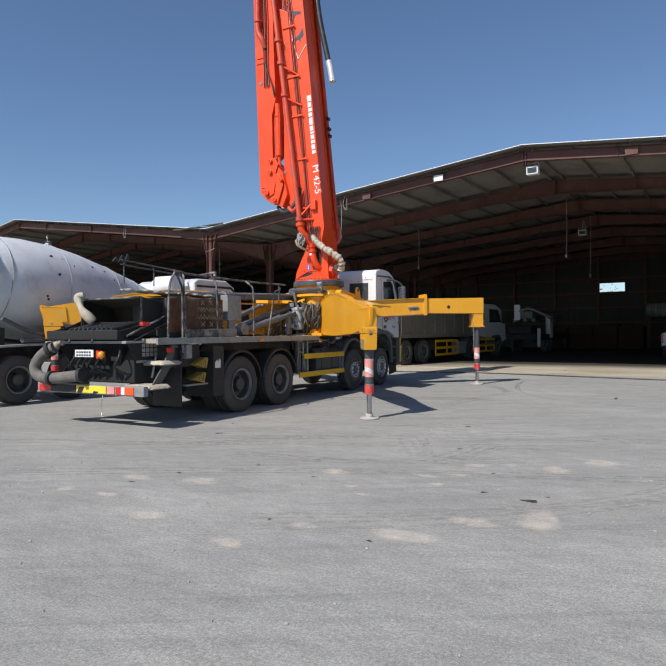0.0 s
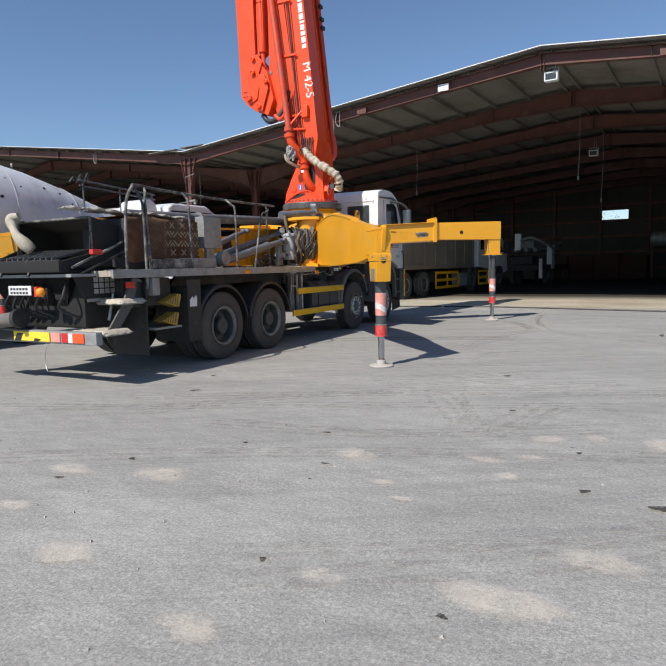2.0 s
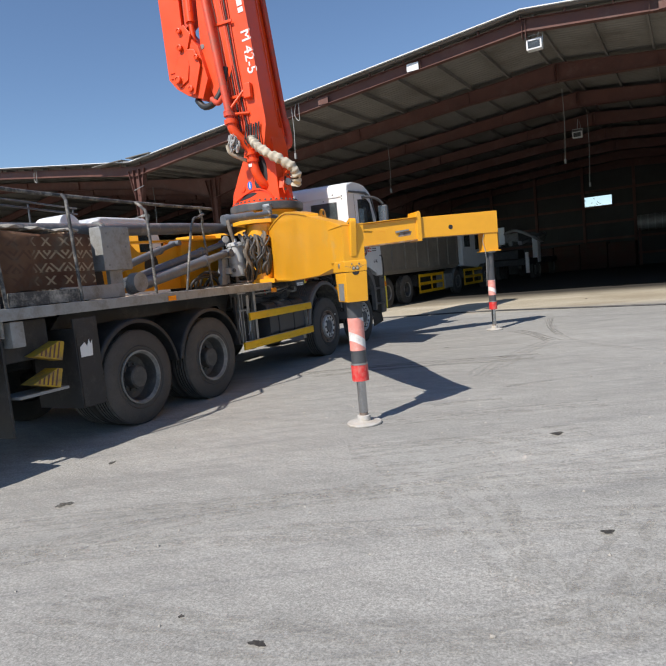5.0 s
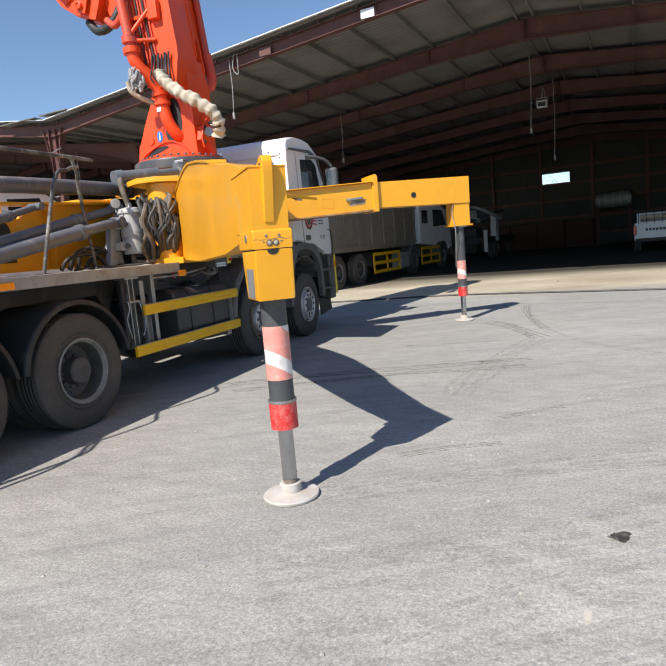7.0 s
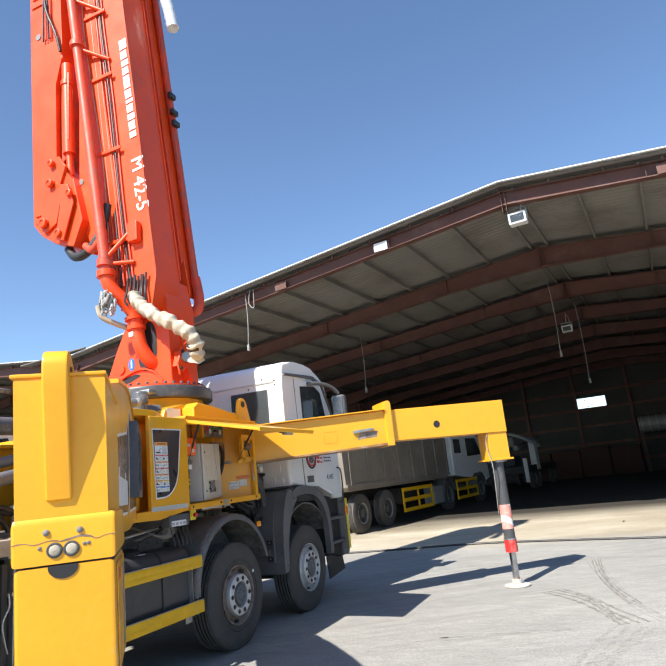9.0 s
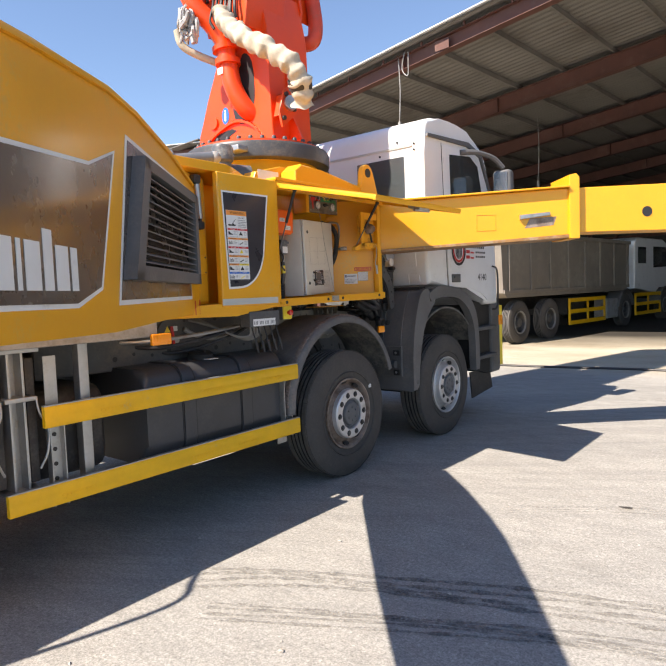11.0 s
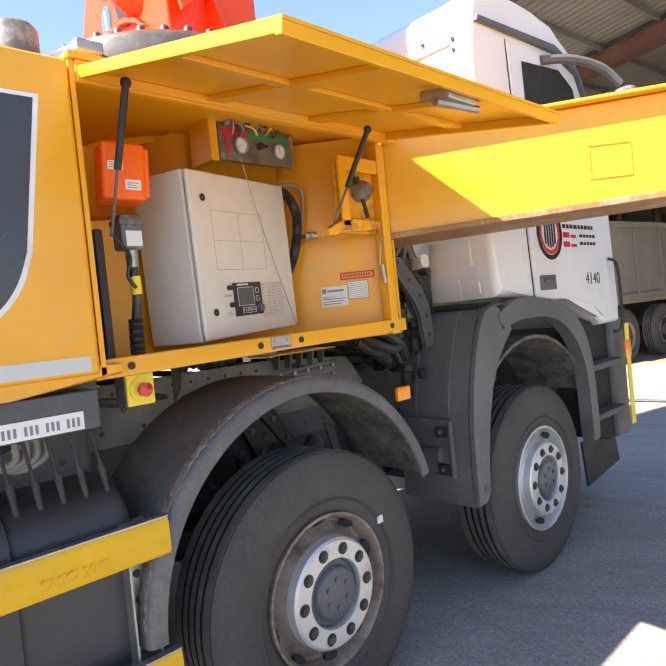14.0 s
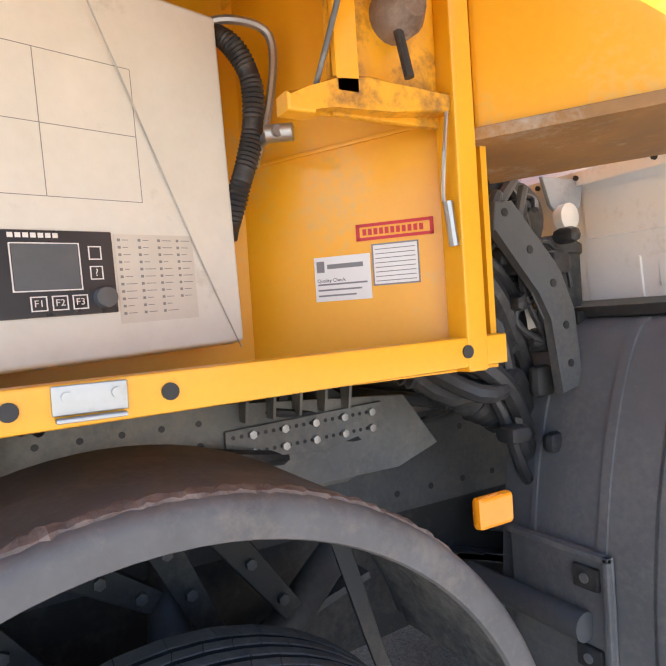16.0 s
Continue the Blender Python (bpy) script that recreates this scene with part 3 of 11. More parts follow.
def wheel(parent, y, z, x_out, kind, sgn=1, r=TYRE_R):
    """A truck wheel on its axle; x_out is the outer face of the tyre."""
    w = group_of("wheel", parent)
    m = Matrix.Translation((x_out, y, z)) @ (TURN_X if sgn > 0 else Matrix.Rotation(radians(-90), 4, "Y"))
    k = r / 0.548
    bm = B()
    prof = [(0.295, -0.03), (0.33, -0.012), (0.40, 0.0), (0.47, -0.004), (0.515, -0.02), (0.534, -0.03), (0.54, -0.036), (0.53, -0.037)]
    prof += [(0.53, -0.255), (0.545, -0.26), (0.53, -0.275), (0.47, -0.3), (0.40, -0.305), (0.30, -0.28)]
    lathe(bm, [(a * k, b) for a, b in prof], 56, m, close=True)
    # raised rings and moulded bars on the sidewall
    lathe(bm, [(0.352 * k, -0.006), (0.36 * k, 0.004), (0.368 * k, -0.006)], 48, m, close=True)
    tyre = part("tyre", bm, RUBBER, w)
    # tread: groove rings of black rubber, groove shade painted in, under five worn ribs with fine slits
    ribs = ((-0.076, -0.0362, 40, 0.003), (-0.117, -0.093, 64, 0.014), (-0.158, -0.134, 64, -0.014), (-0.199, -0.175, 64, 0.014), (-0.255, -0.216, 40, 0.003))
    bm = B()
    for lo, hi, _, _ in ribs:
        lathe(bm, [(0.515 * k, hi), (0.5448 * k, hi), (0.5448 * k, lo), (0.515 * k, lo)], 64, m, close=True)
    lathe(bm, [(0.532 * k, -0.038), (0.532 * k, -0.254), (0.5 * k, -0.254), (0.5 * k, -0.038)], 64, m, close=True)
    part("groove_rubber", bm, GROOVE, tyre, "clean black rubber in the tread grooves, with their shade painted in")
    bm = B()
    for lo, hi, steps, skew in ribs:
        for j in range(steps):
            a0, a1 = 2 * math.pi * j / steps, 2 * math.pi * (j + 1) / steps - 0.0035
            vs = []
            for rr in (0.5446 * k, 0.5475 * k):
                for a, c, q in ((a0, lo, 0), (a1, lo, 0), (a1, hi, skew), (a0, hi, skew)):
                    vs.append(bm.verts.new(m @ Vector((rr * math.cos(a + q), rr * math.sin(a + q), c))))
            for f in ((4, 5, 6, 7), (0, 1, 5, 4), (1, 2, 6, 5), (2, 3, 7, 6), (3, 0, 4, 7)):
                bm.faces.new([vs[i] for i in f])
    tagged(part("tread", bm, TREADRUB, tyre, smooth=0), "ribbed tyre tread with fine slits", kind="stuff")
    if kind == "front" and sgn > 0 and y < 6:
        bm = B()
        box(bm, (x_out - 0.004, y + 0.285, z + 0.18), (x_out + 0.0035, y + 0.315, z + 0.21), m=None)
        part("tyre_label", bm, STICKER, tyre, smooth=0)
    if kind == "front":
        bm = B()
        lathe(bm, [(0.298, -0.03), (0.302, -0.006), (0.292, -0.004), (0.283, -0.016), (0.278, -0.045), (0.27, -0.078), (0.258, -0.085), (0.232, -0.064), (0.214, -0.026), (0.16, -0.026), (0.15, -0.05), (0.15, -0.14), (0.29, -0.15)], 40, m, close=True)
        ob = part("rim", bm, RUST if y < 6 else ALU, w, "silver rim with rust and flaking paint" if y < 6 else "silver painted rim")
        bm = B()
        lathe(bm, [(0.128, -0.05), (0.128, 0.012), (0.134, 0.02), (0.2, 0.02), (0.21, 0.012), (0.215, -0.04)], 48, m)
        part("hub_ring", bm, ALU, w, "polished wheel nut ring")
        bm = B()
        lathe(bm, [(0.126, -0.05), (0.124, -0.006), (0.105, 0.0), (0.098, 0.018), (0.09, 0.024), (0.0005, 0.026)], 32, m)
        for j in range(6):
            a = 2 * math.pi * j / 6
            lathe(bm, [(0.011, 0.024), (0.011, 0.032), (0.0005, 0.033)], 8, m @ Matrix.Translation((0.055 * math.cos(a), 0.055 * math.sin(a), 0)))
        part("hub_cap", bm, GREYPAINT, w)
        for j in range(10):
            bm = B()
            a = 2 * math.pi * (j + 0.5) / 10
            mm = m @ Matrix.Translation((0.168 * math.cos(a), 0.168 * math.sin(a), 0))
            lathe(bm, [(0.024, 0.018), (0.024, 0.022), (0.0005, 0.0225)], 18, mm)
            seat = part("nut_seat", bm, INK, w)
            bm = B()
            lathe(bm, [(0.015, 0.021), (0.015, 0.032), (0.008, 0.033), (0.008, 0.037), (0.0005, 0.038)], 6, mm)
            part("wheel_nut", bm, DARKRIM, w)
        for j in range(10):
            bm = B()
            a = 2 * math.pi * j / 10
            mm = m @ Matrix.Rotation(a, 4, "Z")
            lathe(bm, [(0.0005, -0.045), (0.026, -0.045), (0.026, -0.03), (0.0005, -0.029)], 14, mm @ Matrix.Translation((0.245, 0, -0.029)) @ Matrix.Rotation(radians(-38), 4, "Y") @ Matrix.Diagonal((0.8, 1.25, 1, 1)))
            part("vent_hole", bm, INK, w)
    else:
        bm = B()
        lathe(bm, [(0.298, -0.03), (0.304, -0.006), (0.29, -0.004), (0.272, -0.03), (0.262, -0.1), (0.25, -0.17), (0.2, -0.2), (0.16, -0.19), (0.155, -0.21), (0.29, -0.22)], 40, m, close=True)
        part("rim", bm, DARKRIM, w, "dusty dark dished rim")
        bm = B()
        lathe(bm, [(0.165, -0.2), (0.165, -0.16), (0.13, -0.15), (0.125, -0.045), (0.11, -0.03), (0.0005, -0.026)], 28, m)
        part("hub", bm, DARKRIM, w)
        for j in range(10):
            bm = B()
            a = 2 * math.pi * (j + 0.5) / 10
            lathe(bm, [(0.017, -0.2), (0.017, -0.13), (0.0005, -0.128)], 6, m @ Matrix.Translation((0.148 * math.cos(a), 0.148 * math.sin(a), 0)))
            part("wheel_nut", bm, DARKRIM, w)
        bm = B()
        lathe(bm, [(0.27, -0.032), (0.292, 0.002), (0.306, 0.002), (0.31, -0.008), (0.3, -0.03)], 48, m, close=True)
        part("rim_edge", bm, RIMEDGE, w, "dusty pale rim edge")
    return w


for y in AXLES[:2]:
    wheel(truck, y, TYRE_R, 1.25, "rear")
    wheel(truck, y, TYRE_R, 0.92, "rear")
    wheel(truck, y, TYRE_R, -1.25, "rear", -1)
    wheel(truck, y, TYRE_R, -0.92, "rear", -1)
for y in AXLES[2:]:
    wheel(truck, y, TYRE_R, 1.25, "front")
    wheel(truck, y, TYRE_R, -1.25, "front", -1)
for y in AXLES:
    bm = B()
    rod(bm, (-0.9, y, TYRE_R), (0.9, y, TYRE_R), 0.075)
    if y < 3:
        lathe(bm, [(0.05, -0.2), (0.2, -0.12), (0.25, 0), (0.2, 0.12), (0.05, 0.2)], 20, Matrix.Translation((0, y, TYRE_R)) @ TURN_X)
    else:
        box(bm, (-0.85, y - 0.06, 0.42), (0.85, y + 0.06, 0.53), 0.02)
    part("axle", bm, BLACK, truck)

# frame rails with bolt holes and brackets
for s in (-1, 1):
    bm = B()
    x = 0.46 * s
    box(bm, (x - 0.006, -2.3, 0.98), (x + 0.006, 7.55, 1.29))
    for z in (0.985, 1.285):
        box(bm, (x - 0.09 * s - 0.002, -2.3, z - 0.006), (x, 7.55, z + 0.006))
    part("frame_rail", bm, CHASSIS, truck, "dusty grey chassis rail")
bm = B()
for y in np.arange(2.2, 7.3, 0.14):
    for z in (1.04, 1.22):
        rod(bm, (0.462, y, z), (0.4665, y, z), 0.011, 10)
tagged(part("bolt_pattern", bm, INK, truck), "rows of small bolt holes in the rail", kind="stuff")
for y in (-2.0, -0.7, 0.7, 2.2, 3.4, 4.6, 5.8, 7.2):
    bm = B()
    box(bm, (-0.45, y - 0.07, 1.02), (0.45, y + 0.07, 1.24), 0.01)
    part("cross_member", bm, BLACK, truck)
# bolted subframe plate over the front axle
bm = B()
prism(bm, [(4.86, 1.31), (4.86, 1.12), (5.65, 1.12), (5.9, 1.2), (5.75, 1.31), (5.6, 1.42), (4.95, 1.42)], "x", 0.468, 0.482, 0.004)
part("mounting_plate", bm, FRAMEDUST, truck)
bm = B()
for i in range(11):
    for j, z in enumerate((1.25, 1.17)):
        y = 4.93 + 0.075 * i
        if (i + j) % 2 == 0:
            lathe(bm, [(0.018, 0), (0.018, 0.02), (0.0005, 0.022)], 6, Matrix.Translation((0.482, y, z)) @ TURN_X)
        else:
            rod(bm, (0.482, y, z), (0.4835, y, z), 0.011, 10)
tagged(part("plate_bolts", bm, STEEL, truck), "rows of small bolt heads", kind="stuff")
for y in (4.95, 5.1, 5.25, 5.4, 5.52):
    bm = B()
    prism(bm, [(0.47, 1.29), (0.56, 1.29), (0.60, 1.43), (0.47, 1.43)], "y", y - 0.012, y + 0.012)
    part("gusset", bm, CHASSIS, truck)
# leaf springs and links between the wheels
for y in AXLES[2:]:
    for s in (-1, 1):
        bm = B()
        for i in range(3):
            pts = [(s * 0.44, y - 0.75 + 0.12 * i, 0.82 - 0.03 * i), (s * 0.44, y, 0.66 - 0.035 * i), (s * 0.44, y + 0.75 - 0.12 * i, 0.82 - 0.03 * i)]
            for p, q in zip(curve_points(pts, 6), curve_points(pts, 6)[1:]):
                box(bm, (-0.045, 0, -0.011), (0.045, (q - p).length + 0.005, 0.011), m=axes(p, (1, 0, 0), q - p))
        part("leaf_spring", bm, CHASSIS, truck)
for a, b in (((0.5, 4.4, 0.95), (0.62, 5.2, 0.72)), ((0.5, 5.1, 1.15), (0.75, 5.0, 0.6)), ((0.55, 5.55, 0.95), (0.7, 5.05, 0.62)), ((0.5, 6.2, 0.9), (0.6, 6.9, 0.7))):
    bm = B()
    rod(bm, a, b, 0.035)
    rod(bm, a, Vector(a).lerp(Vector(b), 0.5), 0.05)
    part("damper", bm, CHASSIS, truck)

# work deck
bm = B()
prism(bm, [(-1.22, -2.2), (1.22, -2.2), (1.22, 3.06), (-1.22, 3.06)], "z", 1.375, 1.452)
part("deck_plate", bm, PLANK, truck, "worn deck crusted with dried concrete", smooth=0)
for s in (-1, 1):
    bm = B()
    box(bm, (s * 1.222, -2.2, 1.352), (s * 1.262, 3.06, 1.462), 0.008)
    part("deck_edge", bm, LIGHTGREY, truck, "off-white steel deck edge")
bm = B()
rng = random.Random(3)
for i in range(70):
    y = rng.uniform(-2.1, 3.0)
    x = rng.uniform(0.6, 1.2)
    bmesh.ops.create_icosphere(bm, subdivisions=1, radius=rng.uniform(0.015, 0.06), matrix=Matrix.Translation((x, y, 1.455)) @ Matrix.Diagonal((1.2, 1.8, 0.28, 1)))
tagged(part("concrete_lumps", bm, CONCRETE_CRUST, truck), "lumps of dried concrete on the deck", kind="stuff")

# mudguards over the rear wheels
def arc_guard(y, z, r, x0, x1, a0, a1, t=0.02, lip=0.05):
    """A curved mudguard: a sheet with a rolled outer rim."""
    bm = B()
    n = 44
    sect = [(x0, r), (x1 - 0.03, r), (x1 - 0.012, r - 0.003), (x1, r - 0.012), (x1 + 0.006, r - 0.028), (x1 + 0.006, r - lip), (x1 - 0.004, r - lip - 0.004), (x1 - 0.006, r - 0.035), (x1 - 0.03, r - t), (x0, r - t)]
    rings = []
    for i in range(n + 1):
        a = radians(a0 + (a1 - a0) * i / n)
        rings.append([bm.verts.new((sx, y + sr * math.cos(a), z + sr * math.sin(a))) for sx, sr in sect])
    for p, q in zip(rings, rings[1:]):
        for k in range(len(sect)):
            k2 = (k + 1) % len(sect)
            bm.faces.new((p[k], p[k2], q[k2], q[k]))
    bm.faces.new(rings[0][::-1])
    bm.faces.new(rings[-1])
    return bm


for y in AXLES[:2]:
    part("mudguard", arc_guard(y, TYRE_R, 0.67, 0.62, 1.255, 8, 172), BLACK, truck)
    part("mudguard", arc_guard(y, TYRE_R, 0.67, -1.255, -0.62, 8, 172), BLACK, truck)
bm = B()
box(bm, (0.62, -0.83, 0.38), (1.262, -0.8, 1.2), 0.01)
box(bm, (1.235, -0.83, 0.38), (1.262, -0.52, 1.3), 0.012)
part("mud_flap", bm, BLACK, truck, "black mud flap panel")
bm = B()
prism(bm, [(-0.78, 0.9), (-0.63, 0.9), (-0.62, 1.06), (-0.645, 1.02), (-0.66, 1.07), (-0.69, 1.0), (-0.72, 1.05), (-0.78, 1.0)], "x", 1.262, 1.2665)
part("torn_sticker", bm, STICKER, truck, "torn white sticker")
# upper flank behind the deck edge
bm = B()
prism(bm, [(-0.85, 1.2), (-0.7, 1.35), (2.3, 1.35), (2.15, 0.95), (2.0, 1.2)], "x", 0.9, 0.95)
part("flank_plate", bm, BLACK, truck)

# side guard: two yellow boards on brackets
for z, y0 in ((0.932, 2.34), (0.518, 2.135)):
    bm = B()
    prism(bm, [(1.242, z), (1.27, z), (1.277, z + 0.012), (1.277, z + 0.04), (1.272, z + 0.052), (1.277, z + 0.064), (1.277, z + 0.098), (1.27, z + 0.112), (1.242, z + 0.112)], "y", y0, 4.285, 0.003)
    board = part("guard_board", bm, RAIL_YELLOW, truck, "scratched yellow aluminium guard board")
    bm = B()
    box(bm, (1.244, y0, z + 0.1125), (1.274, 4.284, z + 0.118))
    part("guard_top_edge", bm, STEEL, board)
    for yl in ((2.75, 3.45, 4.0) if z > 0.7 else (2.5, 3.35, 3.75)):
        letters("embossed_text", "SASO 2913", 0.042, SIDE(yl, z + 0.035, 1.2772), RAIL_YELLOW, board, 0.003)
for y in (2.42, 4.2):
    bm = B()
    box(bm, (1.19, y - 0.034, 0.5), (1.196, y + 0.034, 1.3 if y < 3 else 1.04))
    web = part("guard_bracket", bm, STEEL, truck)
    for e in (-0.037, 0.037):
        bm = B()
        box(bm, (1.19, y + e - 0.003, 0.5), (1.24, y + e + 0.003, 1.04))
        part("bracket_flange", bm, STEEL, web)
    for i in range(6):
        bm = B()
        rod(bm, (1.194, y, 0.56 + 0.08 * i), (1.2, y, 0.56 + 0.08 * i), 0.012, 8)
        part("slot", bm, INK, web)
    bm = B()
    rod(bm, (0.5, y, 0.98), (1.19, y, 0.98), 0.03)
    part("cross_tube", bm, CHASSIS, web)
# lashing post and straps behind the rear tandem
bm = B()
box(bm, (1.1, 2.2, 0.6), (1.2, 2.215, 1.36), 0.004)
box(bm, (1.1, 2.27, 0.6), (1.2, 2.285, 1.36), 0.004)
box(bm, (1.11, 2.2, 0.6), (1.12, 2.285, 1.36), 0.003)
box(bm, (1.08, 2.14, 1.33), (1.22, 2.36, 1.36), 0.006)
box(bm, (1.08, 2.17, 1.08), (1.225, 2.33, 1.105), 0.006)
box(bm, (1.08, 2.16, 0.6), (1.215, 2.34, 0.62), 0.006)
box(bm, (1.13, 2.58, 0.6), (1.2, 2.64, 1.36), 0.008)
part("guard_post", bm, STEEL, truck)
for y in (2.13, 2.3):
    bm = B()
    box(bm, (1.12, y, 0.64), (1.17, y + 0.05, 1.3), 0.01)
    part("rubber_strip", bm, BLACK, truck)
for y, e in ((2.15, -1), (2.33, 1)):
    bm = B()
    tube(bm, [(1.215, y, 1.1), (1.23, y + 0.005 * e, 1.02), (1.225, y + 0.05 * e, 0.92), (1.23, y + 0.035 * e, 0.8), (1.215, y, 0.72)], 0.0065, 8)
    part("cable", bm, STEEL, truck)

# fuel tank with straps and cap
bm = B()
sect = []
for cx, cz, a0 in ((1.06, 1.02, 0), (0.66, 1.02, 90), (0.66, 0.68, 180), (1.06, 0.68, 270)):
    sect += arc(cx, cz, 0.13, a0, a0 + 90, 5)
prism(bm, sect, "y", 3.0, 4.22, 0.05, seg=3)
tank = part("fuel_tank", bm, TANK, truck, "black plastic fuel tank")
sect_o = [(0.86 + (p - 0.86) * 1.03, 0.85 + (q - 0.85) * 1.03) for p, q in sect]
for y in (3.32, 3.82):
    bm = B()
    prism(bm, sect_o, "y", y - 0.045, y + 0.045, 0.006)
    part("tank_strap", bm, TANK, tank)
    for e in (-0.052, 0.052):
        bm = B()
        prism(bm, [(0.86 + (p - 0.86) * 1.012, 0.85 + (q - 0.85) * 1.012) for p, q in sect], "y", y + e - 0.004, y + e + 0.004)
        part("strap_seam", bm, INK, tank, smooth=0)
bm = B()
lathe(bm, [(0.092, -0.02), (0.094, 0.02), (0.088, 0.03), (0.088, 0.055), (0.07, 0.066), (0.0005, 0.067)], 28, Matrix.Translation((0.975, 3.6, 1.135)) @ Matrix.Rotation(radians(8), 4, "Y"))
box(bm, (0.93, 3.592, 1.19), (1.03, 3.608, 1.212), 0.006)
part("filler_cap", bm, NEARBLACK, tank)
bm = B()
box(bm, (1.06, 3.56, 1.15), (1.12, 3.64, 1.1535), m=Matrix.Rotation(0, 4, "Z"))
part("tank_label", bm, STICKER, tank)
bm = B()
sect_b = []
for cx, cz, a0 in ((1.0, 1.0, 0), (0.66, 1.0, 90), (0.66, 0.7, 180), (1.0, 0.7, 270)):
    sect_b += arc(cx, cz, 0.1, a0, a0 + 90, 4)
prism(bm, sect_b, "y", 2.3, 2.78, 0.04, seg=3)
part("air_tank", bm, BLACK, truck)
# perforated end bracket of the side guard
bm = B()
prism(bm, [(4.2, 1.02), (4.3, 1.02), (4.3, 0.42), (4.2, 0.42)], "x", 1.1, 1.112, 0.003)
brk = part("guard_end_plate", bm, STEEL, truck, "galvanised perforated bracket")
for k in range(8):
    bm = B()
    rod(bm, (1.112, 4.25, 0.5 + 0.06 * k), (1.1135, 4.25, 0.5 + 0.06 * k), 0.012, 10)
    part("slot", bm, INK, brk)
# battery isolator: round plate with a red key
bm = B()
rod(bm, (0.842, 3.45, 1.335), (0.852, 3.45, 1.335), 0.105, 32)
iso = part("isolator_plate", bm, CHASSIS, truck, "round dusty plate with a red isolator key")
bm = B()
prism(bm, [(3.4, 1.345), (3.45, 1.345), (3.425, 1.388)], "x", 0.8525, 0.8535)
part("hazard_mark", bm, INKYELLOW, iso, smooth=0)
bm = B()
box(bm, (0.8525, 3.47, 1.35), (0.8535, 3.51, 1.385))
part("small_label", bm, STICKER, iso, smooth=0)
bm = B()
prism(bm, [(3.44, 1.385), (3.462, 1.385), (3.474, 1.25), (3.456, 1.25)], "x", 0.86, 0.872, 0.003)
part("red_key", bm, INKRED, iso)
bm = B()
rod(bm, (0.85, 3.49, 1.285), (0.87, 3.49, 1.285), 0.02, 16)
part("key_cap", bm, STEEL, iso)
bm = B()
tube(bm, [(0.86, 3.56, 1.36), (0.88, 3.64, 1.31), (0.9, 3.8, 1.275), (0.92, 3.98, 1.3), (1.0, 4.02, 1.34)], 0.017, 10)
part("grey_hose", bm, LIGHTGREY, truck)
for k in range(4):
    bm = B()
    y = 3.74 + 0.03 * k
    tube(bm, [(0.86, y - 0.14, 1.42), (0.98, y, 1.36 - 0.012 * k), (1.12, y + 0.08, 1.29 - 0.01 * k), (1.17, 3.9 + 0.028 * k, 1.29), (1.18, 3.905 + 0.028 * k, 1.35)], 0.0095, 8)
    part("steel_pipe", bm, FRAMEDUST, truck)

# ---- front mudguards and cab ----
GUARDPLASTIC = surface("scuffed_guard_plastic", (0.105, 0.105, 0.106), 0.55, wear=(0.19, 0.165, 0.145), amount=0.4, scale=8, spread=0.25, relief=0.0012)
part("mudguard", arc_guard(4.91, 0.66, 0.725, 0.78, 1.262, 16, 180, 0.014, 0.062), GUARDPLASTIC, truck, "grey plastic mudguard with a scuffed rim")
part("mudguard", arc_guard(4.91, 0.66, 0.725, -1.262, -0.78, 16, 180, 0.014, 0.062), GUARDPLASTIC, truck)
bm = B()
prism(bm, arc(4.91, 0.66, 0.708, 16, 66, 14) + arc(4.91, 0.66, 0.696, 16, 66, 14)[::-1], "x", 0.84, 1.24)
part("splash_lining", bm, SPATTER, truck, "mud-spattered mudguard lining")
bm = B()
prism(bm, [(5.398, 1.092), (5.451, 1.085), (5.534, 0.781), (5.556, 0.733), (5.506, 0.750), (5.480, 0.831)], "x", 0.79, 0.802, 0.003)
part("lining_strap", bm, CHASSIS, truck)
# dried mud crusted along the rim
mud_rng = random.Random(12)
bm = B()
rings = []
for i in range(150):
    a = radians(48 + 128 * i / 149)
    lo, hi = 1.2 + mud_rng.uniform(-0.012, 0.01), 1.25 + mud_rng.uniform(-0.005, 0.003)
    rings.append([bm.verts.new((x, 4.91 + r * math.cos(a), 0.66 + r * math.sin(a))) for x, r in ((lo, 0.7245), (lo + 0.012, 0.7258 + mud_rng.uniform(0, 0.005)), ((lo + hi) / 2, 0.7258 + mud_rng.uniform(0, 0.006)), (hi - 0.006, 0.724 + mud_rng.uniform(0, 0.005)), (hi, 0.718))])
for p, q in zip(rings, rings[1:]):
    for k in range(4):
        bm.faces.new((p[k], p[k + 1], q[k + 1], q[k]))
part("dried_mud", bm, MUD, truck, "crumbly dried mud on the mudguard rim", smooth=0)
# tall guard behind the second wheel: curved leaf with ribs and an outer flare
outer = [(5.955, 0.58), (5.957, 0.9), (5.985, 1.12), (6.03, 1.3), (6.1, 1.47), (6.17, 1.553), (6.3, 1.585), (6.42, 1.585)]
outer = [(p.x, p.y) for p in curve_points([(a, b, 0) for a, b in outer], 5)]
inner = [(a + 0.02, b - 0.012) for a, b in outer][::-1]
bm = B()
prism(bm, outer + inner, "x", 0.8, 1.255)
g = part("cab_mudguard", bm, PLASTIC, truck, "tall grey plastic mudguard behind the cab wheel")
for x, w in ((0.91, 0.007), (1.12, 0.012)):
    bm = B()
    prism(bm, [(a - 0.007, b + 0.005) for a, b in outer[3:-9]] + [(a + 0.008, b) for a, b in outer[3:-9]][::-1], "x", x - w, x + w, 0.002)
    part("guard_rib", bm, PLASTIC, g)
bm = B()
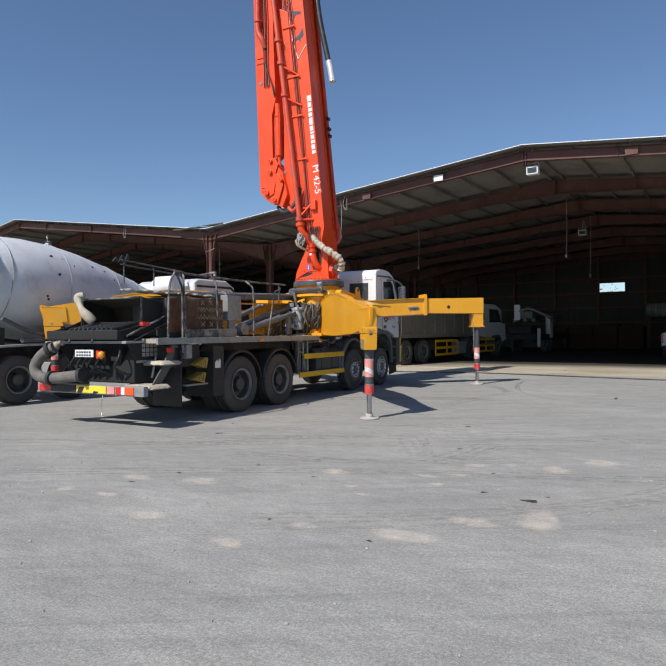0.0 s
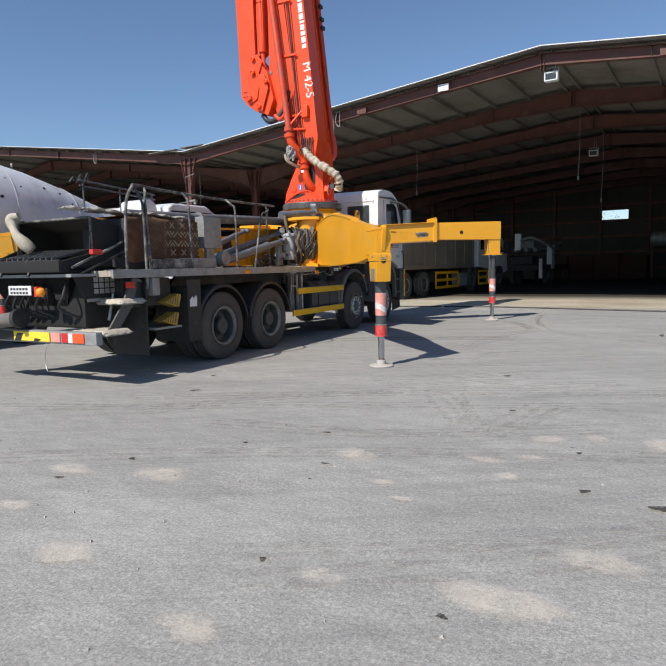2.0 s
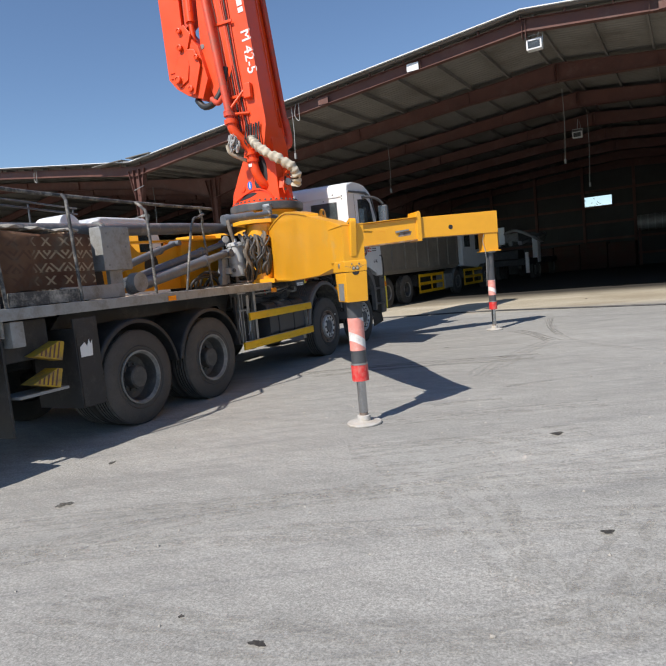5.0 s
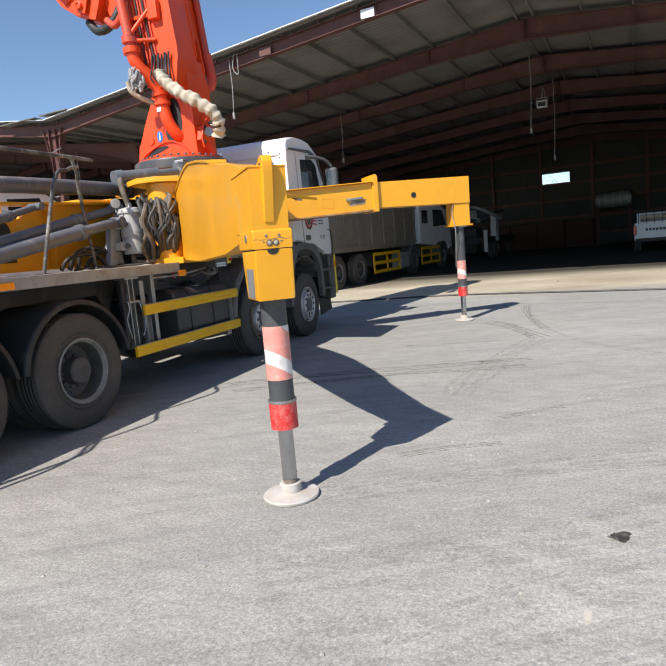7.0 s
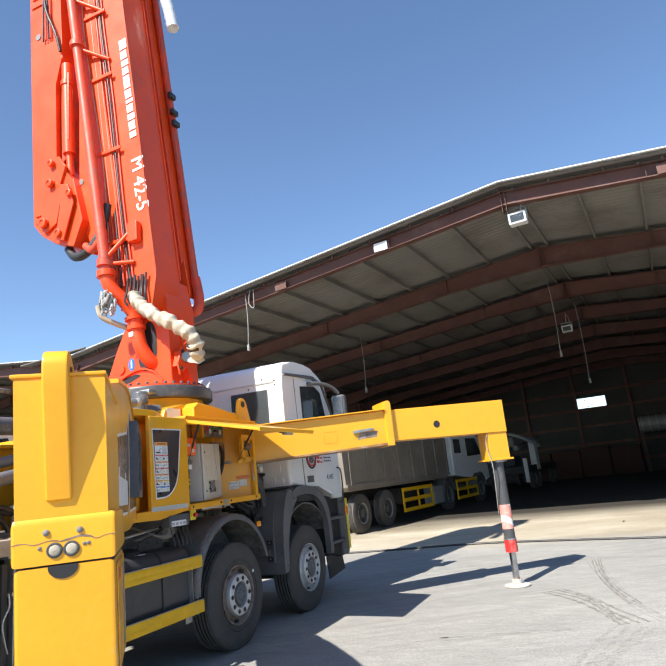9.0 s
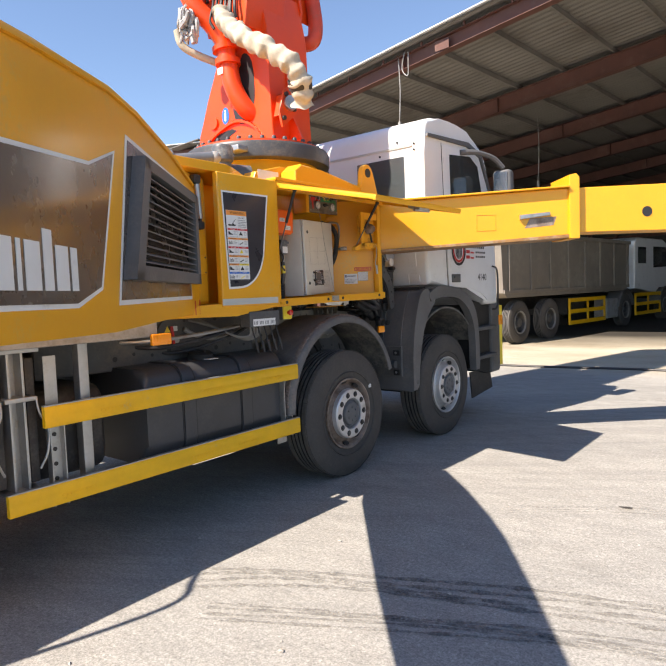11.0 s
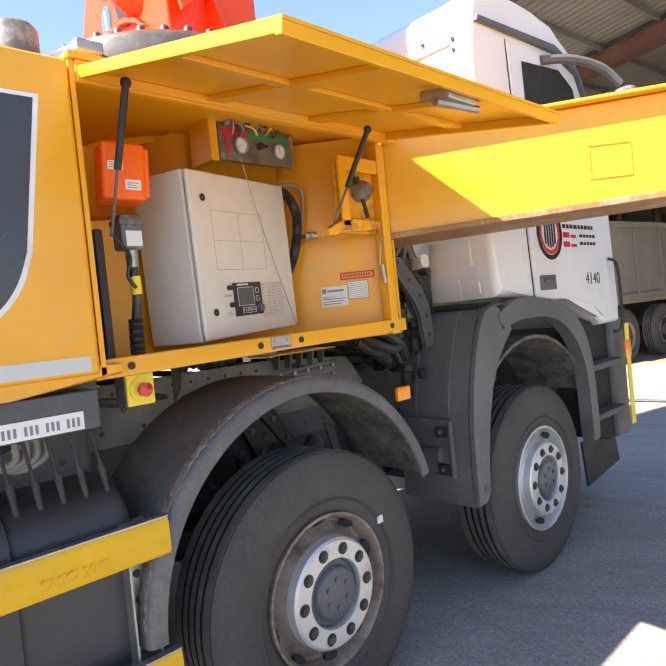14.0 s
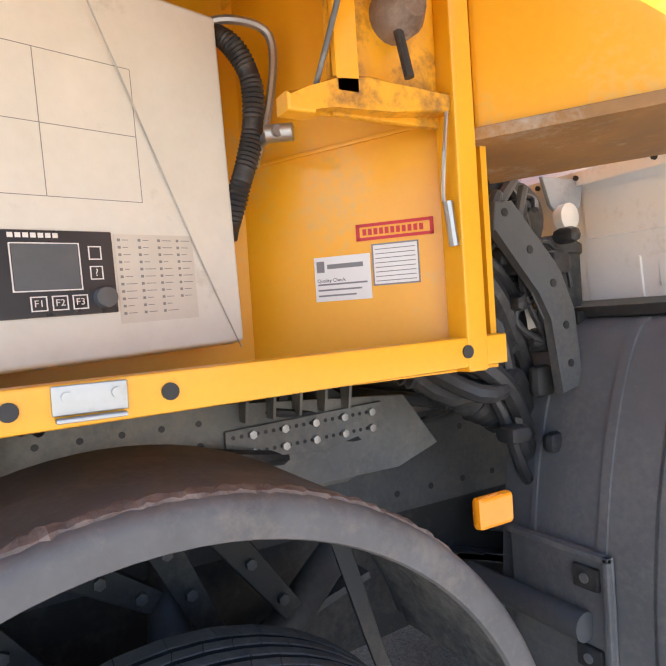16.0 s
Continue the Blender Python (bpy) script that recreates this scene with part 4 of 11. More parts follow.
prism(bm, [(a, b) for a, b in outer[:-6]] + [(6.3, 1.556), (6.345, 1.52), (6.427, 1.44), (6.33, 1.37), (6.24, 1.29), (6.165, 1.16), (6.11, 1.0), (6.08, 0.8), (6.07, 0.63), (6.03, 0.585)], "x", 1.245, 1.278, 0.01)
part("guard_flare", bm, PLASTIC, g)
bm = B()
rod(bm, (1.274, 6.03, 0.66), (1.281, 6.03, 0.66), 0.022, 16)
part("bolt", bm, CHASSIS, g)
bm = B()
box(bm, (0.8, 6.2, 1.572), (1.22, 6.33, 1.602), 0.006)
box(bm, (0.86, 6.17, 1.55), (0.93, 6.22, 1.59), 0.006)
part("cab_sill", bm, BLACK, truck)
# bracket plate with the end of a cross tube
bm = B()
box(bm, (0.85, 5.94, 0.72), (1.16, 5.953, 1.02), 0.006)
brk = part("guard_bracket", bm, PLASTIC, g)
for x0, z0 in ((1.145, 0.72), (0.85, 1.005)):
    bm = B()
    box(bm, (x0, 5.922, z0), (1.161, 5.9395, 1.021), 0.004)
    part("bracket_rim", bm, PLASTIC, brk)
bm = B()
rod(bm, (0.7, 5.915, 0.84), (1.1, 5.915, 0.84), 0.036, 20)
part("guard_stay", bm, CHASSIS, brk)
for z in (0.76, 0.955):
    bm = B()
    box(bm, (1.06, 5.925, z - 0.028), (1.13, 5.941, z + 0.028), 0.005)
    part("bracket_plate", bm, BLACK, brk)
    bm = B()
    rod(bm, (1.095, 5.92, z), (1.095, 5.926, z), 0.012, 10)
    part("bolt", bm, STEEL, brk)
bm = B()
box(bm, (1.165, 5.515, 1.185), (1.19, 5.61, 1.25), 0.01)
refl = part("side_marker", bm, AMBER, truck, "amber side reflector")

# cab shell
bm = B()
cab_prof = [(6.38, 1.62), (6.34, 2.1), (6.345, 2.95), (6.35, 3.17), (6.375, 3.255), (6.42, 3.3), (6.52, 3.33), (6.66, 3.345), (6.85, 3.352), (7.05, 3.348), (7.3, 3.32), (7.5, 3.265), (7.66, 3.185), (7.76, 3.09), (7.83, 2.95), (8.02, 2.2), (8.06, 1.5), (8.04, 1.36), (7.74, 1.36), (7.66, 1.42), (7.5, 1.52), (7.2, 1.57), (6.9, 1.58)]
prism(bm, cab_prof, "x", -1.235, 1.235, 0.045, seg=4)
cab = part("cab", bm, WHITE, truck, "white day cab with dusty paint")
for x0, x1, z0, z1 in ((0.83, 1.1, 1.81, 1.95), (0.82, 1.0, 1.62, 1.74), (1.05, 1.13, 1.65, 1.72), (0.5, 0.74, 1.66, 2.0), (-0.6, 0.4, 1.68, 2.1)):
    bm = B()
    y0, y1 = 6.38 - 0.0833 * (z0 - 1.62), 6.38 - 0.0833 * (z1 - 1.62)
    prism(bm, [(y0 - 0.007, z0), (y0 + 0.02, z0), (y1 + 0.02, z1), (y1 - 0.007, z1)], "x", x0, x1, 0.006)
    part("pressed_panel", bm, WHITE, cab)
bm = B()
prism(bm, [(6.26, 2.0), (6.36, 2.06), (6.36, 2.02), (6.265, 1.96)], "x", -0.9, 1.2, 0.004)
led = part("rear_ledge", bm, WHITE, cab)
for x in (0.74, 0.8, 0.88, 1.12, 1.16):
    bm = B()
    rod(bm, (x, 6.265, 1.982), (x, 6.255, 1.982), 0.008, 8)
    part("bolt", bm, BLACK, led)
for x0, x1 in ((-0.9, 0.0), (0.4, 1.0)):
    bm = B()
    box(bm, (x0, 6.325, 2.4), (x1, 6.362, 2.95), 0.03, seg=3)
    part("rear_window", bm, GLASS, cab, "dark dusty rear window")
bm = B()
for z in (3.035, 3.05):
    box(bm, (-1.15, 6.333, z), (1.1, 6.3465, z + 0.006), 0.002)
part("rear_crease", bm, WHITE, cab)
for x, z in ((0.7, 2.99), (1.12, 3.06), (1.12, 3.0), (0.92, 3.1)):
    bm = B()
    rod(bm, (x, 6.335, z), (x, 6.345, z), 0.011, 10)
    part("rubber_plug", bm, INK, cab)
# door with window, handle, mirror
bm = B()
door = [(6.785, 1.585), (6.76, 2.06), (6.74, 2.24), (6.705, 3.08), (7.36, 3.12), (7.58, 3.02), (7.84, 2.24), (7.87, 1.42), (7.72, 1.42), (7.6, 1.5), (7.3, 1.575)]
prism(bm, door, "x", 1.235, 1.247, 0.004)
d = part("door", bm, WHITE, cab, "white cab door with round red and black emblem")
bm = B()
prism(bm, [(6.87, 2.3), (6.85, 3.0), (7.33, 3.045), (7.52, 2.96), (7.74, 2.29)], "x", 1.2475, 1.256, 0.003)
part("door_window", bm, GLASS, d, "dark tinted side window")
bm = B()
box(bm, (1.2475, 6.84, 1.635), (1.262, 7.03, 1.725), 0.01)
box(bm, (1.26, 6.87, 1.68), (1.275, 7.0, 1.7), 0.004)
part("door_handle", bm, PLASTIC, d, "black recessed door handle")
bm = B()
prism(bm, [(6.37, 3.115), (6.385, 3.15), (7.3, 3.2), (7.63, 3.11), (7.9, 2.66), (7.875, 2.64), (7.6, 3.075), (7.28, 3.155)], "x", 1.236, 1.262, 0.006)
part("roof_gutter", bm, PLASTIC, cab, "black rain gutter")
bm = B()
prism(bm, [(6.694, 3.1), (6.735, 2.2), (6.772, 1.6), (6.779, 1.6), (6.743, 2.2), (6.702, 3.1)], "x", 1.236, 1.2385)
part("door_gap", bm, INK, cab)
# mirror cluster
bm = B()
tube(bm, [(1.25, 7.1, 3.06), (1.36, 7.3, 3.07), (1.46, 7.5, 3.02), (1.52, 7.62, 2.92)], 0.03, 8)
tube(bm, [(1.25, 7.72, 2.35), (1.42, 7.7, 2.32), (1.5, 7.66, 2.4)], 0.022, 8)
box(bm, (1.4, 7.58, 2.4), (1.62, 7.72, 2.9), 0.05, seg=3)
part("mirror", bm, PLASTIC, cab, "dark mirror housing")
bm = B()
box(bm, (1.43, 7.574, 2.43), (1.59, 7.581, 2.87))
part("mirror_glass", bm, CHROME, cab)
# arch, steps and bumper below the cab
bm = B()
arch = [(6.3, 1.5)] + [(p.x, p.y) for p in curve_points([(6.28, 1.53, 0), (6.5, 1.6, 0), (6.8, 1.59, 0), (7.1, 1.52, 0), (7.3, 1.36, 0), (7.4, 1.1, 0), (7.42, 0.62, 0)], 5)]
low = [(p.x, p.y) for p in curve_points([(7.32, 0.62, 0), (7.3, 1.05, 0), (7.2, 1.28, 0), (7.02, 1.42, 0), (6.8, 1.48, 0), (6.5, 1.48, 0), (6.32, 1.44, 0)], 5)]
prism(bm, arch + low, "x", 1.2, 1.285, 0.014)
part("wheel_arch", bm, PLASTIC, cab, "dark grey plastic wheel arch")
bm = B()
prism(bm, arc(6.74, 0.6, 0.78, 10, 165, 16) + arc(6.74, 0.6, 0.76, 10, 165, 16)[::-1], "x", 0.75, 1.22)
part("arch_lining", bm, SPATTER, cab)
bm = B()
prism(bm, [(7.42, 0.62), (7.4, 1.2), (7.55, 1.42), (7.86, 1.36), (8.1, 1.34), (8.16, 0.9), (8.1, 0.56), (7.9, 0.5)], "x", 1.0, 1.16, 0.02)
part("step_panel", bm, NEARBLACK, cab, "dark plastic cab steps")
for z in (0.72, 1.06):
    bm = B()
    box(bm, (1.05, 7.46, z), (1.262, 7.96, z + 0.045), 0.012)
    part("step", bm, CHASSIS, cab)
bm = B()
box(bm, (-1.2, 7.95, 0.5), (1.2, 8.22, 1.4), 0.05)
part("bumper", bm, PLASTIC, cab)
bm = B()
box(bm, (1.264, 8.02, 0.6), (1.272, 8.09, 1.34), 0.002)
box(bm, (1.05, 8.222, 0.62), (1.2, 8.23, 0.7), 0.002)
part("corner_strip", bm, INKYELLOW, cab, "yellow reflective corner strip")
bm = B()
box(bm, (1.262, 8.0, 1.1), (1.275, 8.1, 1.22), 0.004)
part("corner_lamp", bm, AMBER, cab)
bm = B()
tube(bm, [(1.262, 7.84, 1.3), (1.3, 7.9, 1.35), (1.29, 7.93, 1.75), (1.25, 7.88, 1.82)], 0.011, 8)
part("grab_handle", bm, BLACK, cab)
bm = B()
prism(bm, [(7.5, 0.56), (8.05, 0.56), (8.12, 0.3), (7.55, 0.24)], "x", 1.1, 1.115)
part("mud_flap", bm, BLACK, cab, "ragged rubber flap under the steps")
# interior so that the windows show depth
bm = B()
box(bm, (-1.1, 6.9, 1.7), (1.1, 7.3, 2.0), 0.05)
box(bm, (0.3, 6.85, 1.95), (0.8, 7.0, 2.7), 0.08)
part("seat", bm, BLACK, cab)
# emblem and lettering on the door
em = SIDE(7.02, 1.985, 1.2478) @ Matrix.Diagonal((1.3, 1.3, 1, 1))
bm = B()
lathe(bm, [(0.105, 0), (0.105, 0.0016), (0.128, 0.0016), (0.128, 0)], 36, em, close=True)
part("emblem_ring", bm, INK, d)
bm = B()
lathe(bm, [(0.082, 0), (0.082, 0.002), (0.101, 0.002), (0.101, 0)], 36, em, close=True)
part("emblem_ring", bm, INKRED, d)
bm = B()
for i in range(5):
    h = 0.02 + 0.05 * math.sqrt(max(0, 1 - ((i - 2) / 2.6) ** 2))
    box(bm, (-0.055 + 0.024 * i, -h, 0), (-0.04 + 0.024 * i, h, 0.002), m=em)
part("emblem_bars", bm, INK, d)
bm = B()
for z, y0, y1, h in ((2.02, 7.2, 7.66, 0.026), (1.965, 7.44, 7.66, 0.02), (1.915, 7.44, 7.66, 0.02)):
    y = y0
    while y < y1:
        w = 0.03 + 0.02 * ((y * 97) % 1)
        box(bm, (1.2478, y, z), (1.2492, y + w, z + h))
        y += w + 0.014
part("lettering", bm, INK, d)
bm = B()
for z in (1.96, 1.9):
    box(bm, (1.2478, 7.2, z), (1.2492, 7.29, z + 0.035))
    box(bm, (1.2478, 7.31, z), (1.2492, 7.39, z + 0.02))
part("lettering", bm, INKRED, d)
letters("door_number", "4140", 0.115, SIDE(7.6, 1.685, 1.2478), INK, d)

# gearbox, engine sump and far-side boxes between the rails, added to block the sunlit ground beyond
bm = B()
prism(bm, [(3.3, 0.72), (3.6, 0.6), (4.4, 0.56), (4.7, 0.5), (5.5, 0.52), (5.9, 0.6), (7.4, 0.62), (7.5, 1.2), (5.7, 1.25), (4.9, 1.05), (3.9, 1.02), (3.3, 0.92)], "x", -0.36, 0.36, 0.06)
part("gearbox", bm, BLACK, truck, "dusty black gearbox and engine sump")
bm = B()
rod(bm, (0, 1.3, 0.62), (0, 3.4, 0.8), 0.065, 18)
part("prop_shaft", bm, CHASSIS, truck)
bm = B()
box(bm, (-1.2, 2.35, 0.5), (-0.62, 4.25, 1.12), 0.05)
part("battery_box", bm, BLACK, truck)
bm = B()
box(bm, (-0.86, 5.62, 0.5), (-0.4, 6.1, 1.3), 0.04)
part("air_dryer", bm, BLACK, truck)
# perforated subframe side over the second axle
bm = B()
prism(bm, [(3.7, 1.17), (5.75, 1.17), (5.9, 1.22), (5.78, 1.38), (5.2, 1.42), (3.7, 1.42)], "x", 0.60, 0.612, 0.003)
sp = part("subframe_side", bm, FRAMEDUST, truck, "perforated grey subframe plate")
bm = B()
for i in range(17):
    y = 3.72 + 0.09 * i
    rod(bm, (0.612, y, 1.38), (0.6135, y, 1.38), 0.008, 10)
    if i % 3 == 1:
        rod(bm, (0.612, y, 1.325), (0.6135, y, 1.325), 0.009, 10)
    if i % 2:
        rod(bm, (0.612, y + 0.03, 1.23), (0.6135, y + 0.03, 1.23), 0.011, 10)
tagged(part("perforation", bm, INK, sp), "rows of round holes in the plate", kind="stuff")
bm = B()
prism(bm, [(5.22, 1.28), (5.5, 1.262), (5.68, 1.3), (5.69, 1.372), (5.22, 1.352)], "x", 0.613, 0.628, 0.003)
fish = part("splice_plate", bm, FRAMEDUST, sp, "bolted perforated splice plate")
bm = B()
for i in range(20):
    for z in (1.335, 1.29):
        y = 5.24 + 0.022 * i
        rod(bm, (0.628, y, z + 0.03 * (y - 5.24)), (0.629, y, z + 0.03 * (y - 5.24)), 0.0055, 8)
tagged(part("perforation", bm, INK, fish), "rows of small round holes", kind="stuff")
for i in range(5):
    for z in (1.335, 1.29):
        y = 5.29 + 0.09 * i
        bm = B()
        lathe(bm, [(0.011, 0), (0.011, 0.012), (0.0005, 0.013)], 6, Matrix.Translation((0.628, y, z + 0.03 * (y - 5.24))) @ TURN_X)
        part("plate_bolt", bm, STEEL, fish)
for i in range(5):
    bm = B()
    y = 5.27 + 0.075 * i
    prism(bm, [(0.612, 1.37), (0.65, 1.37), (0.665, 1.44), (0.612, 1.44)], "y", y - 0.004, y + 0.004)
    part("gusset", bm, FRAMEDUST, sp)
bm = B()
box(bm, (0.5, 5.2, 1.44), (0.68, 5.64, 1.446))
part("mounting_strip", bm, YELLOW, sp, "orange primed mounting strip")
# suspension arms inside the wheel housing
for k, (ya, za, yb, zb) in enumerate(((4.78, 1.16, 5.02, 1.0), (5.02, 1.16, 5.16, 0.86), (5.12, 1.2, 5.34, 0.9), (4.62, 1.12, 4.8, 0.9))):
    bm = B()
    dy, dz = yb - ya, zb - za
    ll = math.hypot(dy, dz)
    ny, nz = -dz / ll * 0.04, dy / ll * 0.04
    prism(bm, [(ya + ny, za + nz), (yb + ny * 0.7, zb + nz * 0.7), (yb - ny * 0.7, zb - nz * 0.7), (ya - ny, za - nz)], "x", 0.64 + 0.02 * k, 0.67 + 0.02 * k, 0.006)
    arm = part("suspension_arm", bm, BLACK, truck)
    for w_ in (0.15, 0.5, 0.85):
        bm = B()
        lathe(bm, [(0.014, 0), (0.014, 0.014), (0.0005, 0.016)], 6, Matrix.Translation((0.67 + 0.02 * k, ya + dy * w_, za + dz * w_)) @ TURN_X)
        part("arm_bolt", bm, CHASSIS, arm)
for i in range(4):
    bm = B()
    y = 4.0 + 0.24 * i
    prism(bm, [(0.612, 1.3), (0.68, 1.36), (0.7, 1.47), (0.612, 1.47)], "y", y - 0.01, y + 0.01)
    part("gusset", bm, FRAMEDUST, sp)

# added filler block: stops sunlit ground showing through behind the fuel tank
bm = B()
box(bm, (0.2, 2.5, 1.12), (0.84, 4.25, 1.49), 0.03)
backdrop = part("hydraulic_tank", bm, CHASSIS, truck, "dusty dark frame block added to close the gap behind the fuel tank")
bm = B()
for k in range(9):
    for z in (1.2, 1.42):
        rod(bm, (0.84, 3.02 + 0.14 * k, z + 0.02 * (k % 2)), (0.8415, 3.02 + 0.14 * k, z + 0.02 * (k % 2)), 0.012 + 0.006 * (k % 3 == 0), 10)
tagged(part("bolt_pattern", bm, INK, backdrop), "scattered small bolt holes", kind="stuff")

# ---- pedestal, equipment bay and turret ----
# main yellow box round the pedestal
bm = B()
prism(bm, [(4.3, 1.47), (4.3, 2.05), (4.76, 2.05), (4.76, 2.44), (5.9, 2.47), (5.9, 1.5)], "x", -1.0, 0.84, 0.02)
prism(bm, [(3.62, 1.5), (3.62, 2.4), (4.32, 2.42), (4.32, 1.5)], "x", 0.5, 0.84, 0.02)
prism(bm, [(3.62, 1.5), (3.62, 2.4), (4.32, 2.42), (4.32, 1.5)], "x", -1.0, -0.6, 0.02)
pedestal = part("pedestal", bm, YELLOW, truck, "yellow pedestal box of the boom")
bm = B()
prism(bm, [(4.28, 2.04), (4.28, 2.44), (4.78, 2.44), (4.78, 2.04)], "x", -0.98, 0.42, 0.01)
part("recess_back", bm, YELLOW, pedestal)
bm = B()
prism(bm, [(3.15, 1.45), (3.7, 1.44), (4.2, 1.5), (4.2, 1.53), (3.62, 1.53), (3.15, 1.52)], "x", 0.72, 1.262, 0.008)
part("pivot_plate_low", bm, YELLOW, pedestal)
bm = B()
prism(bm, [(3.2, 0.55), (3.05, 0.8), (3.08, 1.05), (3.25, 1.25), (3.68, 1.25), (3.8, 1.19), (4.18, 0.95), (4.18, 0.5)], "z", 2.405, 2.466, 0.006, m=pose(0, 0, 0) @ Matrix(((0, 1, 0, 0), (1, 0, 0, 0), (0, 0, 1, 0), (0, 0, 0, 1))))
part("pivot_plate_top", bm, YELLOW, pedestal)
bm = B()
rod(bm, (0.95, 3.36, 1.5), (0.95, 3.36, 2.4), 0.2, 40)
rod(bm, (0.95, 3.36, 1.93), (0.95, 3.36, 1.95), 0.204, 40)
part("pivot_column", bm, YELLOW, pedestal)
bm = B()
box(bm, (0.84, 3.38, 1.53), (1.125, 3.6, 2.39), 0.03, seg=4)
part("pivot_web", bm, YELLOW, pedestal)
bm = B()
rod(bm, (1.155, 3.5, 2.34), (1.155, 3.515, 2.08), 0.012, 10)
box(bm, (1.115, 3.47, 2.33), (1.17, 3.53, 2.39), 0.012)
box(bm, (1.115, 3.485, 2.03), (1.17, 3.545, 2.085), 0.012)
grab = part("grab_rail", bm, BLACK, pedestal, "gas strut with black end blocks")
bm = B()
rod(bm, (1.158, 3.501, 2.325), (1.158, 3.514, 2.1), 0.018, 16)
part("strut_tube", bm, STEEL, grab)
bm = B()
box(bm, (1.125, 3.49, 1.73), (1.134, 3.57, 1.86), 0.008)
cov = part("cover_plate", bm, YELLOW, pedestal)
for y in (3.502, 3.558):
    for z in (1.745, 1.845):
        bm = B()
        rod(bm, (1.133, y, z), (1.137, y, z), 0.005, 8)
        part("screw", bm, CHASSIS, cov)
# door with dark film and warning label
bm = B()
box(bm, (1.2, 3.665, 1.5), (1.252, 4.185, 2.4), 0.012, seg=3)
pdoor = part("service_door", bm, YELLOW, pedestal, "yellow service door with dark film and warning labels")
film = [(3.705, 2.265), (4.085, 2.27)] + [(p.x, p.y) for p in curve_points([(4.03, 1.85, 0), (4.0, 1.765, 0), (3.95, 1.695, 0), (3.88, 1.65, 0), (3.81, 1.637, 0)], 4)] + [(3.735, 1.635)]
big = [(3.693, 2.277), (4.1, 2.282)] + [(p.x, p.y) for p in curve_points([(4.043, 1.848, 0), (4.012, 1.758, 0), (3.958, 1.684, 0), (3.884, 1.636, 0), (3.812, 1.623, 0)], 4)] + [(3.723, 1.62)]
bm = B()
prism(bm, big, "x", 1.2522, 1.2532)
part("film_border", bm, STICKER, pdoor, smooth=0)
bm = B()
prism(bm, film, "x", 1.2534, 1.2542)
part("film", bm, PANELDARK, pdoor, smooth=0)
bm = B()
prism(bm, [(3.662, 1.512), (4.16, 1.512), (4.16, 1.555), (3.664, 1.555)], "x", 1.2522, 1.2534)
part("reflective_strip", bm, REFLSTRIP, pdoor, smooth=0)
lab = lambda y, z: SIDE(y, z, 1.2544)
bm = B()
prism(bm, [(3.735, 1.685), (3.905, 1.685), (3.895, 2.15), (3.722, 2.15)], "x", 1.2544, 1.255)
warn = part("warning_label", bm, STICKER, pdoor, "white safety label with orange warning heading", smooth=0)
def warn_box(y0, y1, z0, z1, mat, name, lift_=0.0, bm=None):
    bm = bm or B()
    box(bm, (1.2551 + lift_, y0, z0), (1.2554 + lift_, y1, z1))
    return part(name, bm, mat, warn, smooth=0)


LY0, LY1, LMID = 3.731, 3.896, 3.814
warn_box(3.724, 3.895, 2.117, 2.149, INKORANGE, "label_heading_band")
letters("label_heading", "WARNING", 0.026, SIDE(3.818, 2.133, 1.2556), INK, warn, 0.0004)
letters("label_text", "Keep away!", 0.0125, SIDE(3.852, 2.104, 1.2556), INK, warn, 0.0004)
for k in range(5):
    warn_box(3.822, 3.889 - 0.007 * (k % 3), 2.04 + 0.011 * k, 2.044 + 0.011 * k, INKGREY, "label_line")
